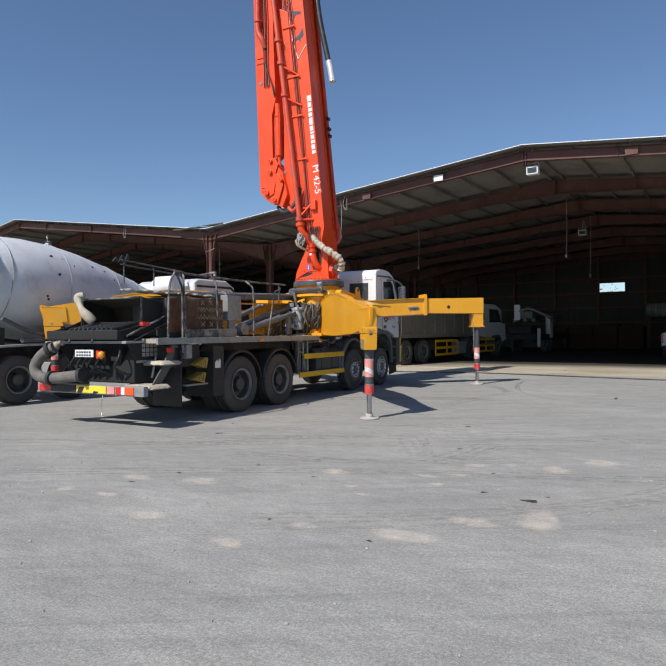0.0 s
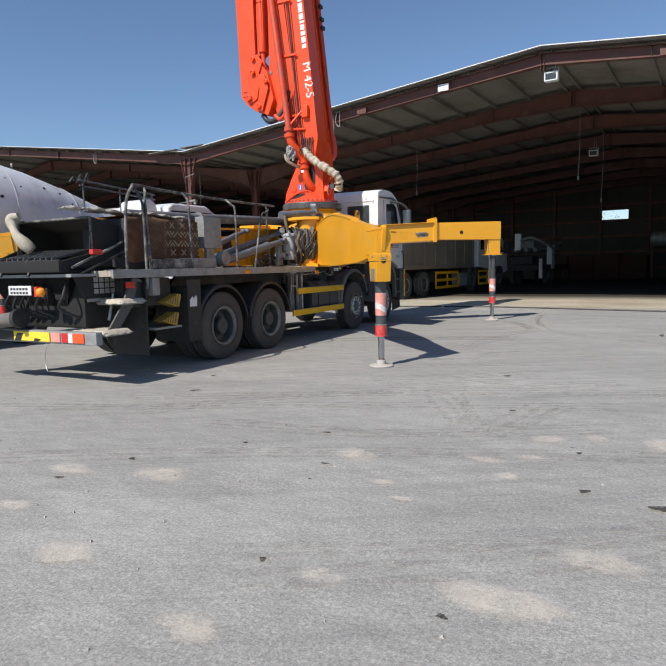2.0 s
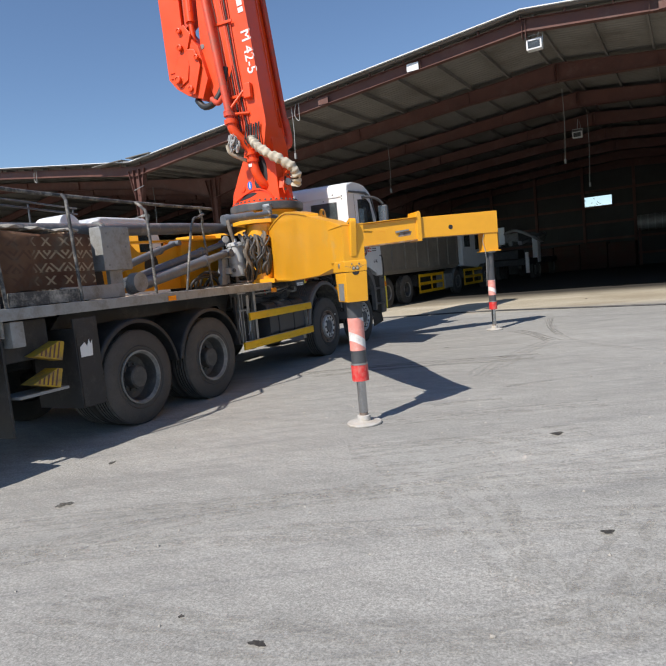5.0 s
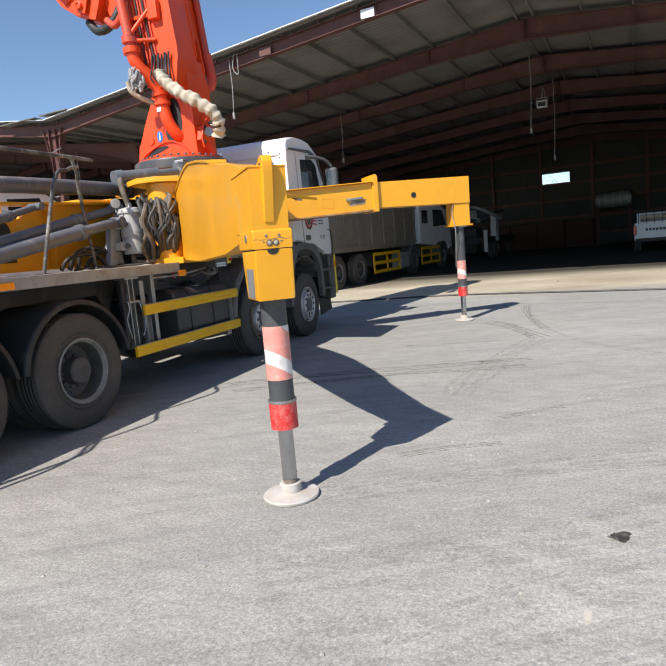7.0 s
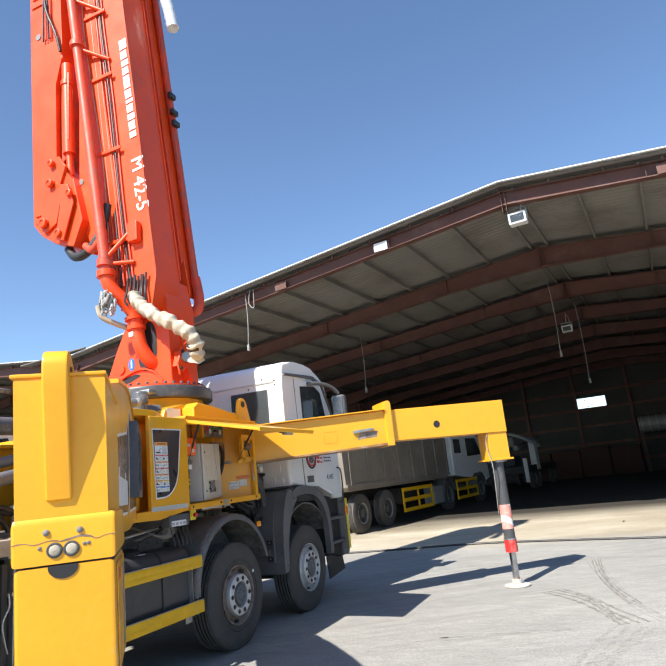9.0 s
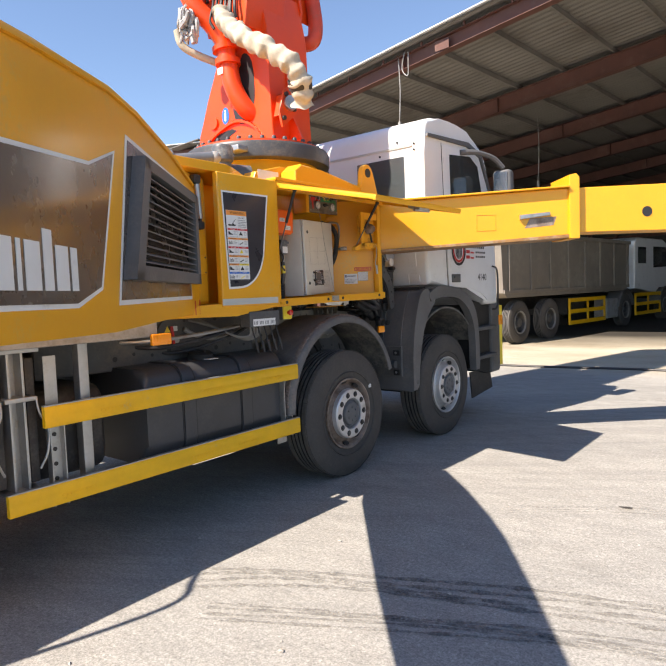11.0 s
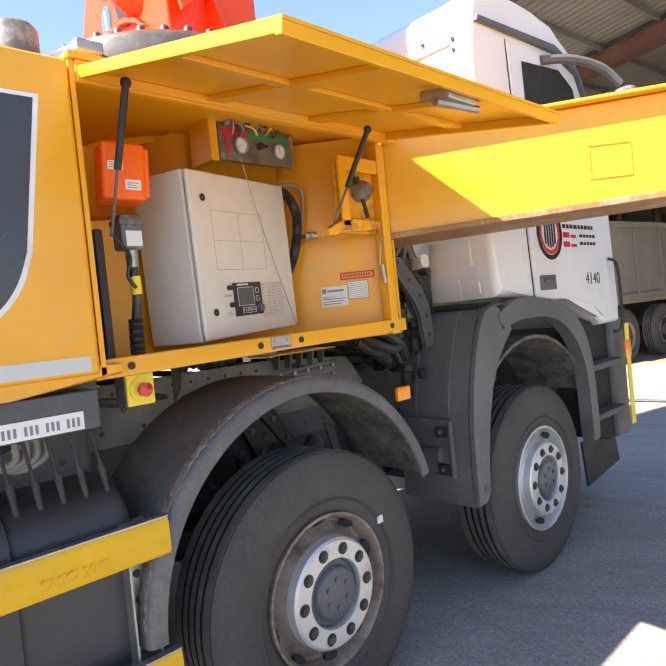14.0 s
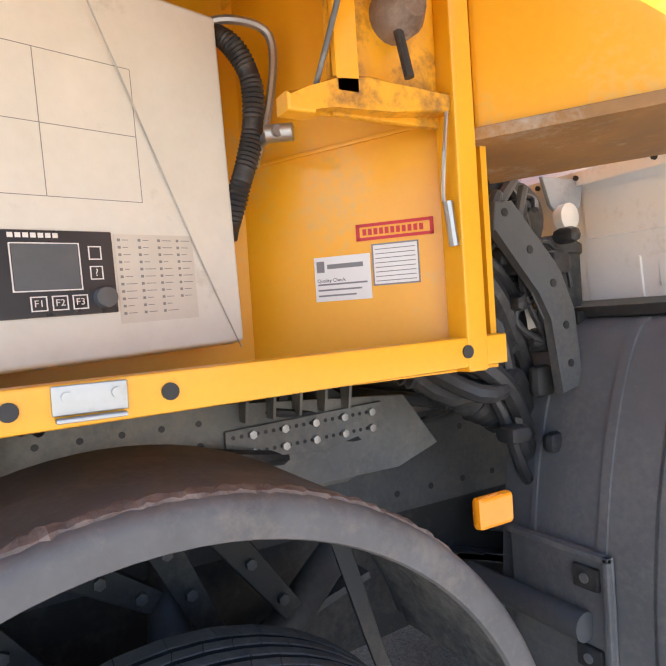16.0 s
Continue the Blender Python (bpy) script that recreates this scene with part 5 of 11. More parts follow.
# pumping truck with a figure-less warning sketch
bm = B()
prism(bm, [(3.738, 2.045), (3.8, 2.045), (3.8, 2.056), (3.786, 2.056), (3.778, 2.07), (3.77, 2.056), (3.738, 2.056)], "x", 1.2551, 1.2554)
prism(bm, [(3.778, 2.068), (3.8, 2.094), (3.802, 2.091), (3.782, 2.066)], "x", 1.2551, 1.2554)
part("label_sketch", bm, INK, warn, smooth=0)
WORDS = ("DANGER", "WARNING", "DANGER", "WARNING", "WARNING", "NOTICE")
TOPS = (2.03, 1.967, 1.908, 1.849, 1.793, 1.736)
rng = random.Random(8)
for row, (top, word) in enumerate(zip(TOPS, WORDS)):
    shade = {"DANGER": INKRED, "WARNING": INKORANGE, "NOTICE": INKBLUE}[word]
    for col in range(2):
        y0 = LY0 + 0.086 * col
        warn_box(y0, y0 + 0.083, top - 0.013, top, INKYELLOW if (row, col) == (4, 1) else shade, "label_band")
        letters("label_word", "CAUTION" if (row, col) == (4, 1) else word, 0.0105, SIDE(y0 + 0.042, top - 0.0065, 1.2556), STICKER if word in ("DANGER", "NOTICE") else INK, warn, 0.0004)
        # small drawing beside lines of print
        bm = B()
        yc, zc = y0 + 0.024, top - 0.034
        shape = (row * 2 + col) % 4
        if shape == 0:
            prism(bm, [(yc - 0.018, zc - 0.01), (yc + 0.018, zc - 0.01), (yc + 0.018, zc - 0.004), (yc, zc), (yc - 0.012, zc + 0.014), (yc - 0.018, zc + 0.012)], "x", 1.2551, 1.2554)
        elif shape == 1:
            prism(bm, [(yc - 0.016, zc - 0.011), (yc + 0.016, zc - 0.011), (yc, zc + 0.016)], "x", 1.2551, 1.2554)
            box(bm, (1.25535, yc - 0.002, zc - 0.006), (1.2556, yc + 0.002, zc + 0.006))
        elif shape == 2:
            for k in range(4):
                box(bm, (1.2551, yc - 0.018 + 0.01 * k, zc - 0.011), (1.2554, yc - 0.013 + 0.01 * k, zc + 0.012 - 0.006 * (k % 2)))
        else:
            prism(bm, [(yc - 0.018, zc - 0.008), (yc + 0.014, zc + 0.006), (yc + 0.018, zc + 0.002), (yc - 0.012, zc - 0.013)], "x", 1.2551, 1.2554)
        part("label_drawing", bm, INKYELLOW if (row, col) in ((2, 1), (5, 1)) else INK, warn, smooth=0)
        for k in range(3):
            warn_box(y0 + 0.05, y0 + 0.078 - rng.uniform(0, 0.012), top - 0.024 - 0.009 * k, top - 0.0215 - 0.009 * k, INKGREY, "label_line")
    warn_box(LY0, LY1, top - 0.0575, top - 0.0565, INKGREY, "label_rule")
warn_box(LMID - 0.0005, LMID + 0.0005, 1.69, 2.03, INKGREY, "label_rule", 0.0002)
# the whole door sits a little further back and stands proud of the bay
DOOR_FIT = Matrix.Translation((0.022, 3.605 - 3.695 * 1.07, 0.006)) @ Matrix.Diagonal((1, 1.07, 1, 1))
for o in (pdoor, *pdoor.children_recursive):
    o.data.transform(DOOR_FIT)
# equipment bay: open compartment with raised lid
bm = B()
box(bm, (0.84, 4.135, 1.5), (1.262, 4.15, 2.41))
part("bay_side", bm, YELLOW, pedestal)
bm = B()
box(bm, (0.84, 4.15, 1.5), (1.2, 5.562, 1.515))
part("bay_floor", bm, YELLOW, pedestal)
bm = B()
box(bm, (0.8, 4.13, 2.412), (1.275, 5.5, 2.435), 0.006)
part("bay_roof", bm, YELLOW, pedestal)
bm = B()
box(bm, (1.24, 4.15, 2.345), (1.275, 5.56, 2.411), 0.006)
part("bay_lintel", bm, YELLOW, pedestal)
bm = B()
prism(bm, [(4.13, 1.484), (5.572, 1.51), (5.572, 1.566), (4.13, 1.544)], "x", 1.2, 1.232, 0.006)
sill = part("bay_sill", bm, YELLOW, pedestal)
bm = B()
for y in (4.24, 4.735, 4.93, 5.47):
    bm = B()
    z = 1.527 + 0.018 * (y - 4.85)
    rod(bm, (1.225, y, z), (1.236, y, z), 0.012, 14)
    part("rubber_stop", bm, BLACK, sill)
bm = B()
box(bm, (1.233, 4.782, 1.513), (1.238, 4.874, 1.551), 0.003)
box(bm, (1.234, 4.785, 1.505), (1.252, 4.87, 1.511), 0.002)
for y in (4.8, 4.86):
    rod(bm, (1.238, y, 1.536), (1.242, y, 1.536), 0.007, 10)
part("latch_plate", bm, STEEL, sill)
bm = B()
box(bm, (1.18, 5.47, 1.5), (1.235, 5.52, 2.345), 0.006)
part("bay_post", bm, YELLOW, pedestal)
bm = B()
box(bm, (0.84, 5.562, 1.5), (1.2, 5.577, 2.405))
part("bay_end", bm, YELLOW, pedestal)
# lid, ribs and gas struts
lid_m = axes((1.268, 4.155, 2.388), (0, 1, 0), (0.972, 0.01, -0.213))  # its z points down
bm = B()
prism(bm, [(0.0, 0.0), (1.36, 0.0), (1.28, 0.84), (0.07, 0.84)], "z", -0.004, 0.004, m=lid_m)
lid = part("bay_lid", bm, YELLOW, pedestal, "raised yellow compartment lid with ribs", smooth=0)
for pts, h in (([(0, 0), (1.36, 0), (1.358, 0.02), (0.002, 0.02)], 0.03), ([(0.068, 0.82), (1.282, 0.82), (1.28, 0.84), (0.07, 0.84)], 0.034), ([(0.002, 0.021), (0.022, 0.021), (0.088, 0.819), (0.068, 0.819)], 0.03), ([(1.338, 0.021), (1.358, 0.021), (1.282, 0.819), (1.262, 0.819)], 0.034), ([(0.43, 0.021), (0.49, 0.021), (0.49, 0.819), (0.43, 0.819)], 0.022), ([(0.88, 0.021), (0.94, 0.021), (0.94, 0.819), (0.88, 0.819)], 0.022), ([(0.055, 0.38), (0.429, 0.38), (0.429, 0.44), (0.06, 0.44)], 0.02), ([(0.491, 0.38), (0.879, 0.38), (0.879, 0.44), (0.491, 0.44)], 0.02), ([(0.941, 0.38), (1.3, 0.38), (1.295, 0.44), (0.941, 0.44)], 0.02)):
    bm = B()
    prism(bm, pts, "z", 0.004, h, 0.003, m=lid_m)
    part("lid_rib", bm, YELLOW, lid)
bm = B()
box(bm, (0.68, 0.71, 0.02), (0.82, 0.815, 0.05), 0.008, m=lid_m)
rod(bm, lid_m @ Vector((0.68, 0.77, 0.055)), lid_m @ Vector((0.86, 0.79, 0.05)), 0.012, 8)
part("lid_latch", bm, STEEL, lid)
for p, q in (((1.33, 4.27, 2.345), (1.17, 4.25, 1.92)), ((1.4, 5.24, 2.325), (1.17, 5.21, 1.96))):
    bm = B()
    p, q = Vector(p), Vector(q)
    rod(bm, p, p.lerp(q, 0.55), 0.011, 12)
    bmesh.ops.create_uvsphere(bm, u_segments=10, v_segments=6, radius=0.017, matrix=Matrix.Translation(p))
    gs = part("gas_strut", bm, BLACK, lid)
    bm = B()
    rod(bm, p.lerp(q, 0.54), q, 0.005, 10)
    part("strut_rod", bm, GREYPAINT, gs)

# control cabinet, turned slightly outwards
cab_m = axes((1.137, 4.562, 1.556), (-0.182, 0.592, 0.022), (0.015, -0.036, 1)) @ Matrix.Diagonal((1.055, 1.026, 1, 1))
bm = B()
box(bm, (0.0, 0.0, -0.25), (0.585, 0.6, -0.012), 0.008, m=cab_m)
cabinet = part("control_cabinet", bm, OFFWHITE, truck, "light grey electrical cabinet with a small control display")
bm = B()
box(bm, (0.004, 0.004, -0.008), (0.581, 0.596, 0.012), 0.008, m=cab_m, seg=3)
cdoor = part("cabinet_door", bm, OFFWHITE, cabinet)
bm = B()
x0, x1, x2, z0, z1, z2 = 0.102, 0.252, 0.4, 0.248, 0.353, 0.46
w_ = 0.0011
for a, b in (((x0, z0), (x2, z0 + w_)), ((x0, z1), (x2, z1 + w_)), ((x0, z2), (x2, z2 + w_)), ((x0, z0), (x0 + w_, z2)), ((x1, z0), (x1 + w_, z2)), ((x2, z0), (x2 + w_, z2))):
    box(bm, (a[0], a[1], 0.0121), (b[0], b[1], 0.0125), m=cab_m)
part("panel_lines", bm, INKGREY, cdoor, smooth=0)
for y in (0.099, 0.502):
    bm = B()
    lathe(bm, [(0.012, 0.012), (0.0135, 0.015), (0.009, 0.016), (0.009, 0.013), (0.0005, 0.013)], 18, cab_m @ Matrix.Translation((0.067, y, 0)))
    lock = part("cabinet_lock", bm, BLACK, cdoor)
    bm = B()
    box(bm, (0.063, y - 0.0015, 0.0132), (0.071, y + 0.0015, 0.0155), 0.0005, m=cab_m)
    part("lock_core", bm, STEEL, lock)
dis_m = cab_m @ Matrix.Translation((-0.01, -0.002, 0)) @ Matrix.Diagonal((0.91, 0.855, 1, 1))
bm = B()
box(bm, (0.2, 0.09, 0.012), (0.385, 0.235, 0.017), 0.004, m=dis_m)
disp = part("display_panel", bm, PANELDARK, cdoor, "dark display panel with function keys")
bm = B()
box(bm, (0.225, 0.135, 0.0172), (0.325, 0.212, 0.0182), m=dis_m)
part("screen", bm, surface("display_glass", (0.12, 0.13, 0.14), 0.08, spread=0.1), disp)
bm = B()
for a, b in ((0.223, 0.133), (0.223, 0.211)):
    box(bm, (a, b, 0.0171), (0.328, b + 0.003, 0.0177), m=dis_m)
for a in (0.222, 0.326):
    box(bm, (a, 0.133, 0.0171), (a + 0.002, 0.213, 0.0177), m=dis_m)
for i in range(3):
    x = 0.245 + 0.032 * i
    for a, b in (((x, 0.1), (x + 0.025, 0.102)), ((x, 0.123), (x + 0.025, 0.125)), ((x, 0.1), (x + 0.002, 0.125)), ((x + 0.023, 0.1), (x + 0.025, 0.125))):
        box(bm, (a[0], a[1], 0.0171), (b[0], b[1], 0.0177), m=dis_m)
for i in range(2):
    z = 0.15 + 0.035 * i
    for a, b in (((0.342, z), (0.364, z + 0.002)), ((0.342, z + 0.022), (0.364, z + 0.024)), ((0.342, z), (0.344, z + 0.024)), ((0.362, z), (0.364, z + 0.024))):
        box(bm, (a[0], a[1], 0.0171), (b[0], b[1], 0.0177), m=dis_m)
for i in range(7):
    box(bm, (0.222 + 0.011 * i, 0.222, 0.0171), (0.23 + 0.011 * i, 0.23, 0.0177), m=dis_m)
part("key_outline", bm, STICKER, disp, smooth=0)
for i, s in enumerate(("F1", "F2", "F3")):
    letters("key_text", s, 0.016, dis_m @ Matrix.Translation((0.2575 + 0.032 * i, 0.1125, 0.0176)), STICKER, disp, 0.0004)
letters("key_text", "?", 0.018, dis_m @ Matrix.Translation((0.353, 0.162, 0.0176)), STICKER, disp, 0.0004)
bm = B()
lathe(bm, [(0.019, 0.017), (0.018, 0.028), (0.0005, 0.029)], 24, dis_m @ Matrix.Translation((0.362, 0.118, 0)))
part("jog_dial", bm, GREYPAINT, disp)
bm = B()
box(bm, (0.39, 0.068, 0.0122), (0.545, 0.232, 0.0128), m=dis_m)
leg = part("legend_sheet", bm, surface("legend_film", (0.55, 0.52, 0.46), 0.4, spread=0.06), cdoor, "faded list of symbols", smooth=0)
bm = B()
rng = random.Random(4)
for c in range(4):
    for r in range(11):
        x = 0.396 + 0.038 * c
        z = 0.223 - 0.0135 * r
        if c == 3 and r > 8:
            continue
        box(bm, (x, z - 0.004, 0.0129), (x + 0.0055, z + 0.001, 0.0132), m=dis_m)
        box(bm, (x + 0.009, z - 0.0022, 0.0129), (x + 0.009 + rng.uniform(0.008, 0.022), z - 0.0008, 0.0132), m=dis_m)
part("legend_print", bm, INKGREY, leg, smooth=0)
bm = B()
rod(bm, dis_m @ Vector((0.175, 0.215, 0.012)), dis_m @ Vector((0.175, 0.215, 0.03)), 0.009, 14)
rod(bm, dis_m @ Vector((0.172, 0.215, 0.026)), dis_m @ Vector((0.202, 0.217, 0.028)), 0.005, 8)
part("key_switch", bm, BLACK, cdoor)
bm = B()
rod(bm, dis_m @ Vector((0.18, 0.142, 0.012)), dis_m @ Vector((0.18, 0.142, 0.032)), 0.0095, 14)
part("push_button", bm, BLACK, cdoor)
bm = B()
box(bm, (0.145, 0.168, 0.0121), (0.197, 0.196, 0.0126), m=dis_m)
kp = part("key_label", bm, OFFWHITE, cdoor, smooth=0)
bm = B()
for i in range(4):
    box(bm, (0.149 + 0.011 * i, 0.178, 0.0127), (0.156 + 0.011 * i, 0.186, 0.0129), m=dis_m)
part("lettering", bm, INKGREY, kp, smooth=0)
bm = B()
lathe(bm, [(0.022, 0.0122), (0.022, 0.0135), (0.0205, 0.0137), (0.0005, 0.0136)], 24, dis_m @ Matrix.Translation((0.17, 0.106, 0)))
tag = part("round_tag", bm, OFFWHITE, cdoor)
bm = B()
for i in range(3):
    box(bm, (0.157, 0.098 + 0.007 * i, 0.0138), (0.183 - 0.003 * i, 0.1 + 0.007 * i, 0.014), m=dis_m)
part("lettering", bm, INKGREY, tag, smooth=0)
bm = B()
tube(bm, [Vector((1.05, 4.86, 2.31)), cab_m @ Vector((0.31, 0.61, 0.03)), cab_m @ Vector((0.395, 0.41, 0.018)), cab_m @ Vector((0.5, 0.15, 0.017)), cab_m @ Vector((0.565, -0.005, 0.02))], 0.0015, 6)
part("hanging_wire", bm, STEEL, truck, "thin hanging wire")
# orange remote receiver on the bay side with plug and cable
RM = Matrix.Translation((1.13, 4.322, 2.128)) @ Matrix.Rotation(radians(-12), 4, "Z") @ Matrix.Rotation(radians(-3), 4, "X") @ Matrix.Diagonal((1, 1.15, 0.8, 1))
bm = B()
box(bm, (-0.06, -0.062, -0.115), (0.055, 0.058, 0.115), 0.014, seg=3, m=RM)
rec = part("receiver_box", bm, ORANGE, truck, "orange remote control receiver box")
bm = B()
box(bm, (-0.05, 0.056, -0.1), (0.045, 0.07, 0.1), 0.006, m=RM)
part("receiver_rim", bm, ORANGE, rec)
bm = B()
box(bm, (-0.04, 0.0702, -0.085), (0.035, 0.0715, 0.085), m=RM)
part("receiver_face", bm, INKBLUE, rec, "dark blue receiver face", smooth=0)
for y0, y1, z0, z1 in ((-0.045, -0.005, 0.0, 0.035), (0.0, 0.042, -0.075, -0.035)):
    bm = B()
    box(bm, (0.0551, y0, z0), (0.0562, y1, z1), m=RM)
    lb = part("receiver_label", bm, STICKER, rec, smooth=0)
    bm = B()
    for k in range(3):
        box(bm, (0.0563, y0 + 0.005, z0 + 0.008 + 0.009 * k), (0.0566, y1 - 0.006 - 0.006 * (k % 2), z0 + 0.011 + 0.009 * k), m=RM)
    part("lettering", bm, INKGREY, lb, smooth=0)
bm = B()
box(bm, (1.075, 4.295, 1.885), (1.145, 4.375, 2.0), 0.012)
box(bm, (1.07, 4.29, 1.965), (1.15, 4.38, 1.985), 0.004)
part("plug", bm, GREYPAINT, rec)
bm = B()
box(bm, (1.1455, 4.31, 1.895), (1.1465, 4.365, 1.945))
part("plug_label", bm, STICKER, rec, smooth=0)
bm = B()
rod(bm, (1.11, 4.34, 1.885), (1.11, 4.34, 1.83), 0.019, 12)
part("cable_gland", bm, STEEL, rec)
bm = B()
tube(bm, [(1.11, 4.34, 1.84), (1.11, 4.345, 1.74), (1.1, 4.335, 1.64), (1.1, 4.33, 1.52)], 0.016, 10)
part("cable", bm, HOSE, rec)
bm = B()
line = curve_points([(1.1, 4.335, 1.66), (1.1, 4.332, 1.58), (1.1, 4.33, 1.52)], 9)
tube(bm, line, 0.024, 12, 2, radii=lambda k: 0.0235 + 0.0025 * math.sin(k * 90))
part("cable_conduit", bm, HOSE, rec)
bm = B()
rod(bm, (1.11, 4.342, 1.8), (1.11, 4.345, 1.74), 0.018, 12)
part("cable_sleeve", bm, INKYELLOW, rec)
bm = B()
tube(bm, [(1.16, 4.26, 1.93), (1.16, 4.28, 1.9), (1.14, 4.32, 1.86), (1.13, 4.31, 1.8), (1.14, 4.33, 1.76)], 0.006, 6)
part("thin_lead", bm, HOSE, rec)
bm = B()
box(bm, (0.86, 4.21, 1.52), (1.14, 4.24, 1.95), 0.01)
part("side_rubber", bm, BLACK, pedestal)
# gauge panel
gm = axes((0.985, 4.802, 2.262), (0, 1, 0), (0, -0.03, 1))
bm = B()
box(bm, (0.0, 0.0, 0.0), (0.378, 0.142, 0.026), 0.004, m=gm)
gauges = part("gauge_panel", bm, surface("stained_panel_steel", (0.2, 0.18, 0.145), 0.42, 0.3, wear=(0.075, 0.06, 0.045), amount=0.45, scale=14, spread=0.25), truck, "stained steel hydraulic gauge panel with two dials")
bm = B()
box(bm, (-0.045, -0.01, -0.12), (-0.003, 0.165, 0.03), 0.01, m=gm)
part("panel_bracket", bm, YELLOW, gauges)
bm = B()
box(bm, (0.379, -0.008, -0.1), (0.386, 0.135, 0.022), 0.002, m=gm)
part("panel_bracket", bm, YELLOW, gauges)
bm = B()
prism(bm, [(0.15, 0.098), (0.335, 0.098), (0.335, 0.03), (0.352, 0.03), (0.352, 0.124), (0.15, 0.124)], "z", 0.0265, 0.0278, m=gm)
part("green_plate", bm, INKGREEN, gauges)
bm = B()
prism(bm, [(0.018, 0.128), (0.018, 0.1), (0.028, 0.1), (0.04, 0.03), (0.052, 0.03), (0.052, 0.1), (0.142, 0.1), (0.142, 0.13)], "z", 0.0265, 0.0278, m=gm)
part("red_plate", bm, INKRED, gauges)
for x, z, turn in ((0.098, 0.062, 125), (0.296, 0.058, 2)):
    bm = B()
    lathe(bm, [(0.034, 0.026), (0.034, 0.042), (0.029, 0.044), (0.028, 0.037), (0.0005, 0.037)], 28, gm @ Matrix.Translation((x, z, 0)))
    g = part("gauge_rim", bm, STEEL, gauges)
    bm = B()
    lathe(bm, [(0.028, 0.0375), (0.028, 0.038), (0.0005, 0.0382)], 24, gm @ Matrix.Translation((x, z, 0)))
    part("gauge_face", bm, STICKER, g)
    bm = B()
    for a in range(-130, 131, 20):
        box(bm, (-0.0006, 0.021, 0.0384), (0.0006, 0.026, 0.0388), m=gm @ Matrix.Translation((x, z, 0)) @ Matrix.Rotation(radians(a), 4, "Z"))
    box(bm, (-0.0009, -0.006, 0.0384), (0.0009, 0.02, 0.039), m=gm @ Matrix.Translation((x, z, 0)) @ Matrix.Rotation(radians(turn), 4, "Z"))
    part("gauge_marks", bm, INK, g, smooth=0)
bm = B()
lathe(bm, [(0.014, 0.026), (0.014, 0.045), (0.0005, 0.047)], 14, gm @ Matrix.Translation((0.196, 0.07, 0)))
box(bm, (0.17, 0.063, 0.04), (0.225, 0.075, 0.052), 0.004, m=gm)
part("panel_knob", bm, BLACK, gauges)
for x, z in ((0.012, 0.018), (0.012, 0.125), (0.366, 0.018), (0.366, 0.125)):
    bm = B()
    lathe(bm, [(0.007, 0.026), (0.006, 0.031), (0.0005, 0.032)], 10, gm @ Matrix.Translation((x, z, 0)))
    part("panel_screw", bm, STEEL, gauges)
rng = random.Random(21)
for i, x in enumerate((0.035, 0.065, 0.12, 0.15, 0.2, 0.225, 0.25, 0.285, 0.31, 0.355)):
    bm = B()
    h = rng.uniform(0.125, 0.15)
    e = rng.uniform(-0.012, 0.012)
    lathe(bm, [(0.008, 0.02), (0.008, 0.036), (0.0125, 0.037), (0.0125, 0.05), (0.009, 0.056), (0.0005, 0.057)], 12, gm @ Matrix.Translation((x, h, 0)) @ Matrix.Rotation(radians(-30 + 900 * e), 4, "X") @ Matrix.Rotation(e * 30, 4, "Y"))
    fit = part("test_fitting", bm, STEEL, gauges)
    bm = B()
    lathe(bm, [(0.0132, 0.052), (0.0132, 0.058), (0.0005, 0.0585)], 12, gm @ Matrix.Translation((x, h, 0)) @ Matrix.Rotation(radians(-30 + 900 * e), 4, "X") @ Matrix.Rotation(e * 30, 4, "Y"))
    part("fitting_cap", bm, INK if i % 3 else GREYPAINT, fit)
for i, (xa, xb, mat) in enumerate(((0.035, 0.05, STEEL), (0.065, 0.095, STEEL), (0.12, 0.165, INKYELLOW), (0.2, 0.165, STEEL), (0.25, 0.215, INKYELLOW), (0.285, 0.25, HOSE))):
    bm = B()
    tube(bm, [gm @ Vector((xa, 0.14, 0.05)), gm @ Vector(((xa + xb) / 2, 0.15 - 0.012 * (i % 3), 0.066)), gm @ Vector((xb, 0.125 - 0.01 * i % 0.03, 0.062)), gm @ Vector((xb + 0.004, 0.1 if i < 2 else 0.115, 0.045))], 0.0028 if mat is STEEL else 0.0035, 6)
    part("retaining_chain", bm, mat, gauges)
bm = B()
lathe(bm, [(0.011, 0), (0.013, 0.01), (0.013, 0.03), (0.0005, 0.032)], 12, axes(gm @ Vector((0.1, 0.11, 0.045)), (1, 0, 0), (0, 1, 0)))
part("dust_cap", bm, GREYPAINT, gauges)
# corrugated conduit and bent pipe behind the cabinet
bm = B()
tube(bm, [(0.88, 5.09, 2.2), (0.95, 5.155, 2.165), (0.975, 5.195, 2.08), (0.972, 5.19, 1.97), (0.965, 5.16, 1.87), (0.91, 5.15, 1.79)], 0.022, 12, 24, radii=lambda k: 0.0205 + 0.0025 * math.sin(k * 360))
part("conduit", bm, HOSE, truck, "black corrugated conduit")
bm = B()
tube(bm, [(0.93, 5.08, 2.17), (0.955, 5.16, 2.2), (0.965, 5.245, 2.18), (0.965, 5.24, 2.06), (0.955, 5.2, 1.92)], 0.009, 8)
part("bent_pipe", bm, STEEL, truck)
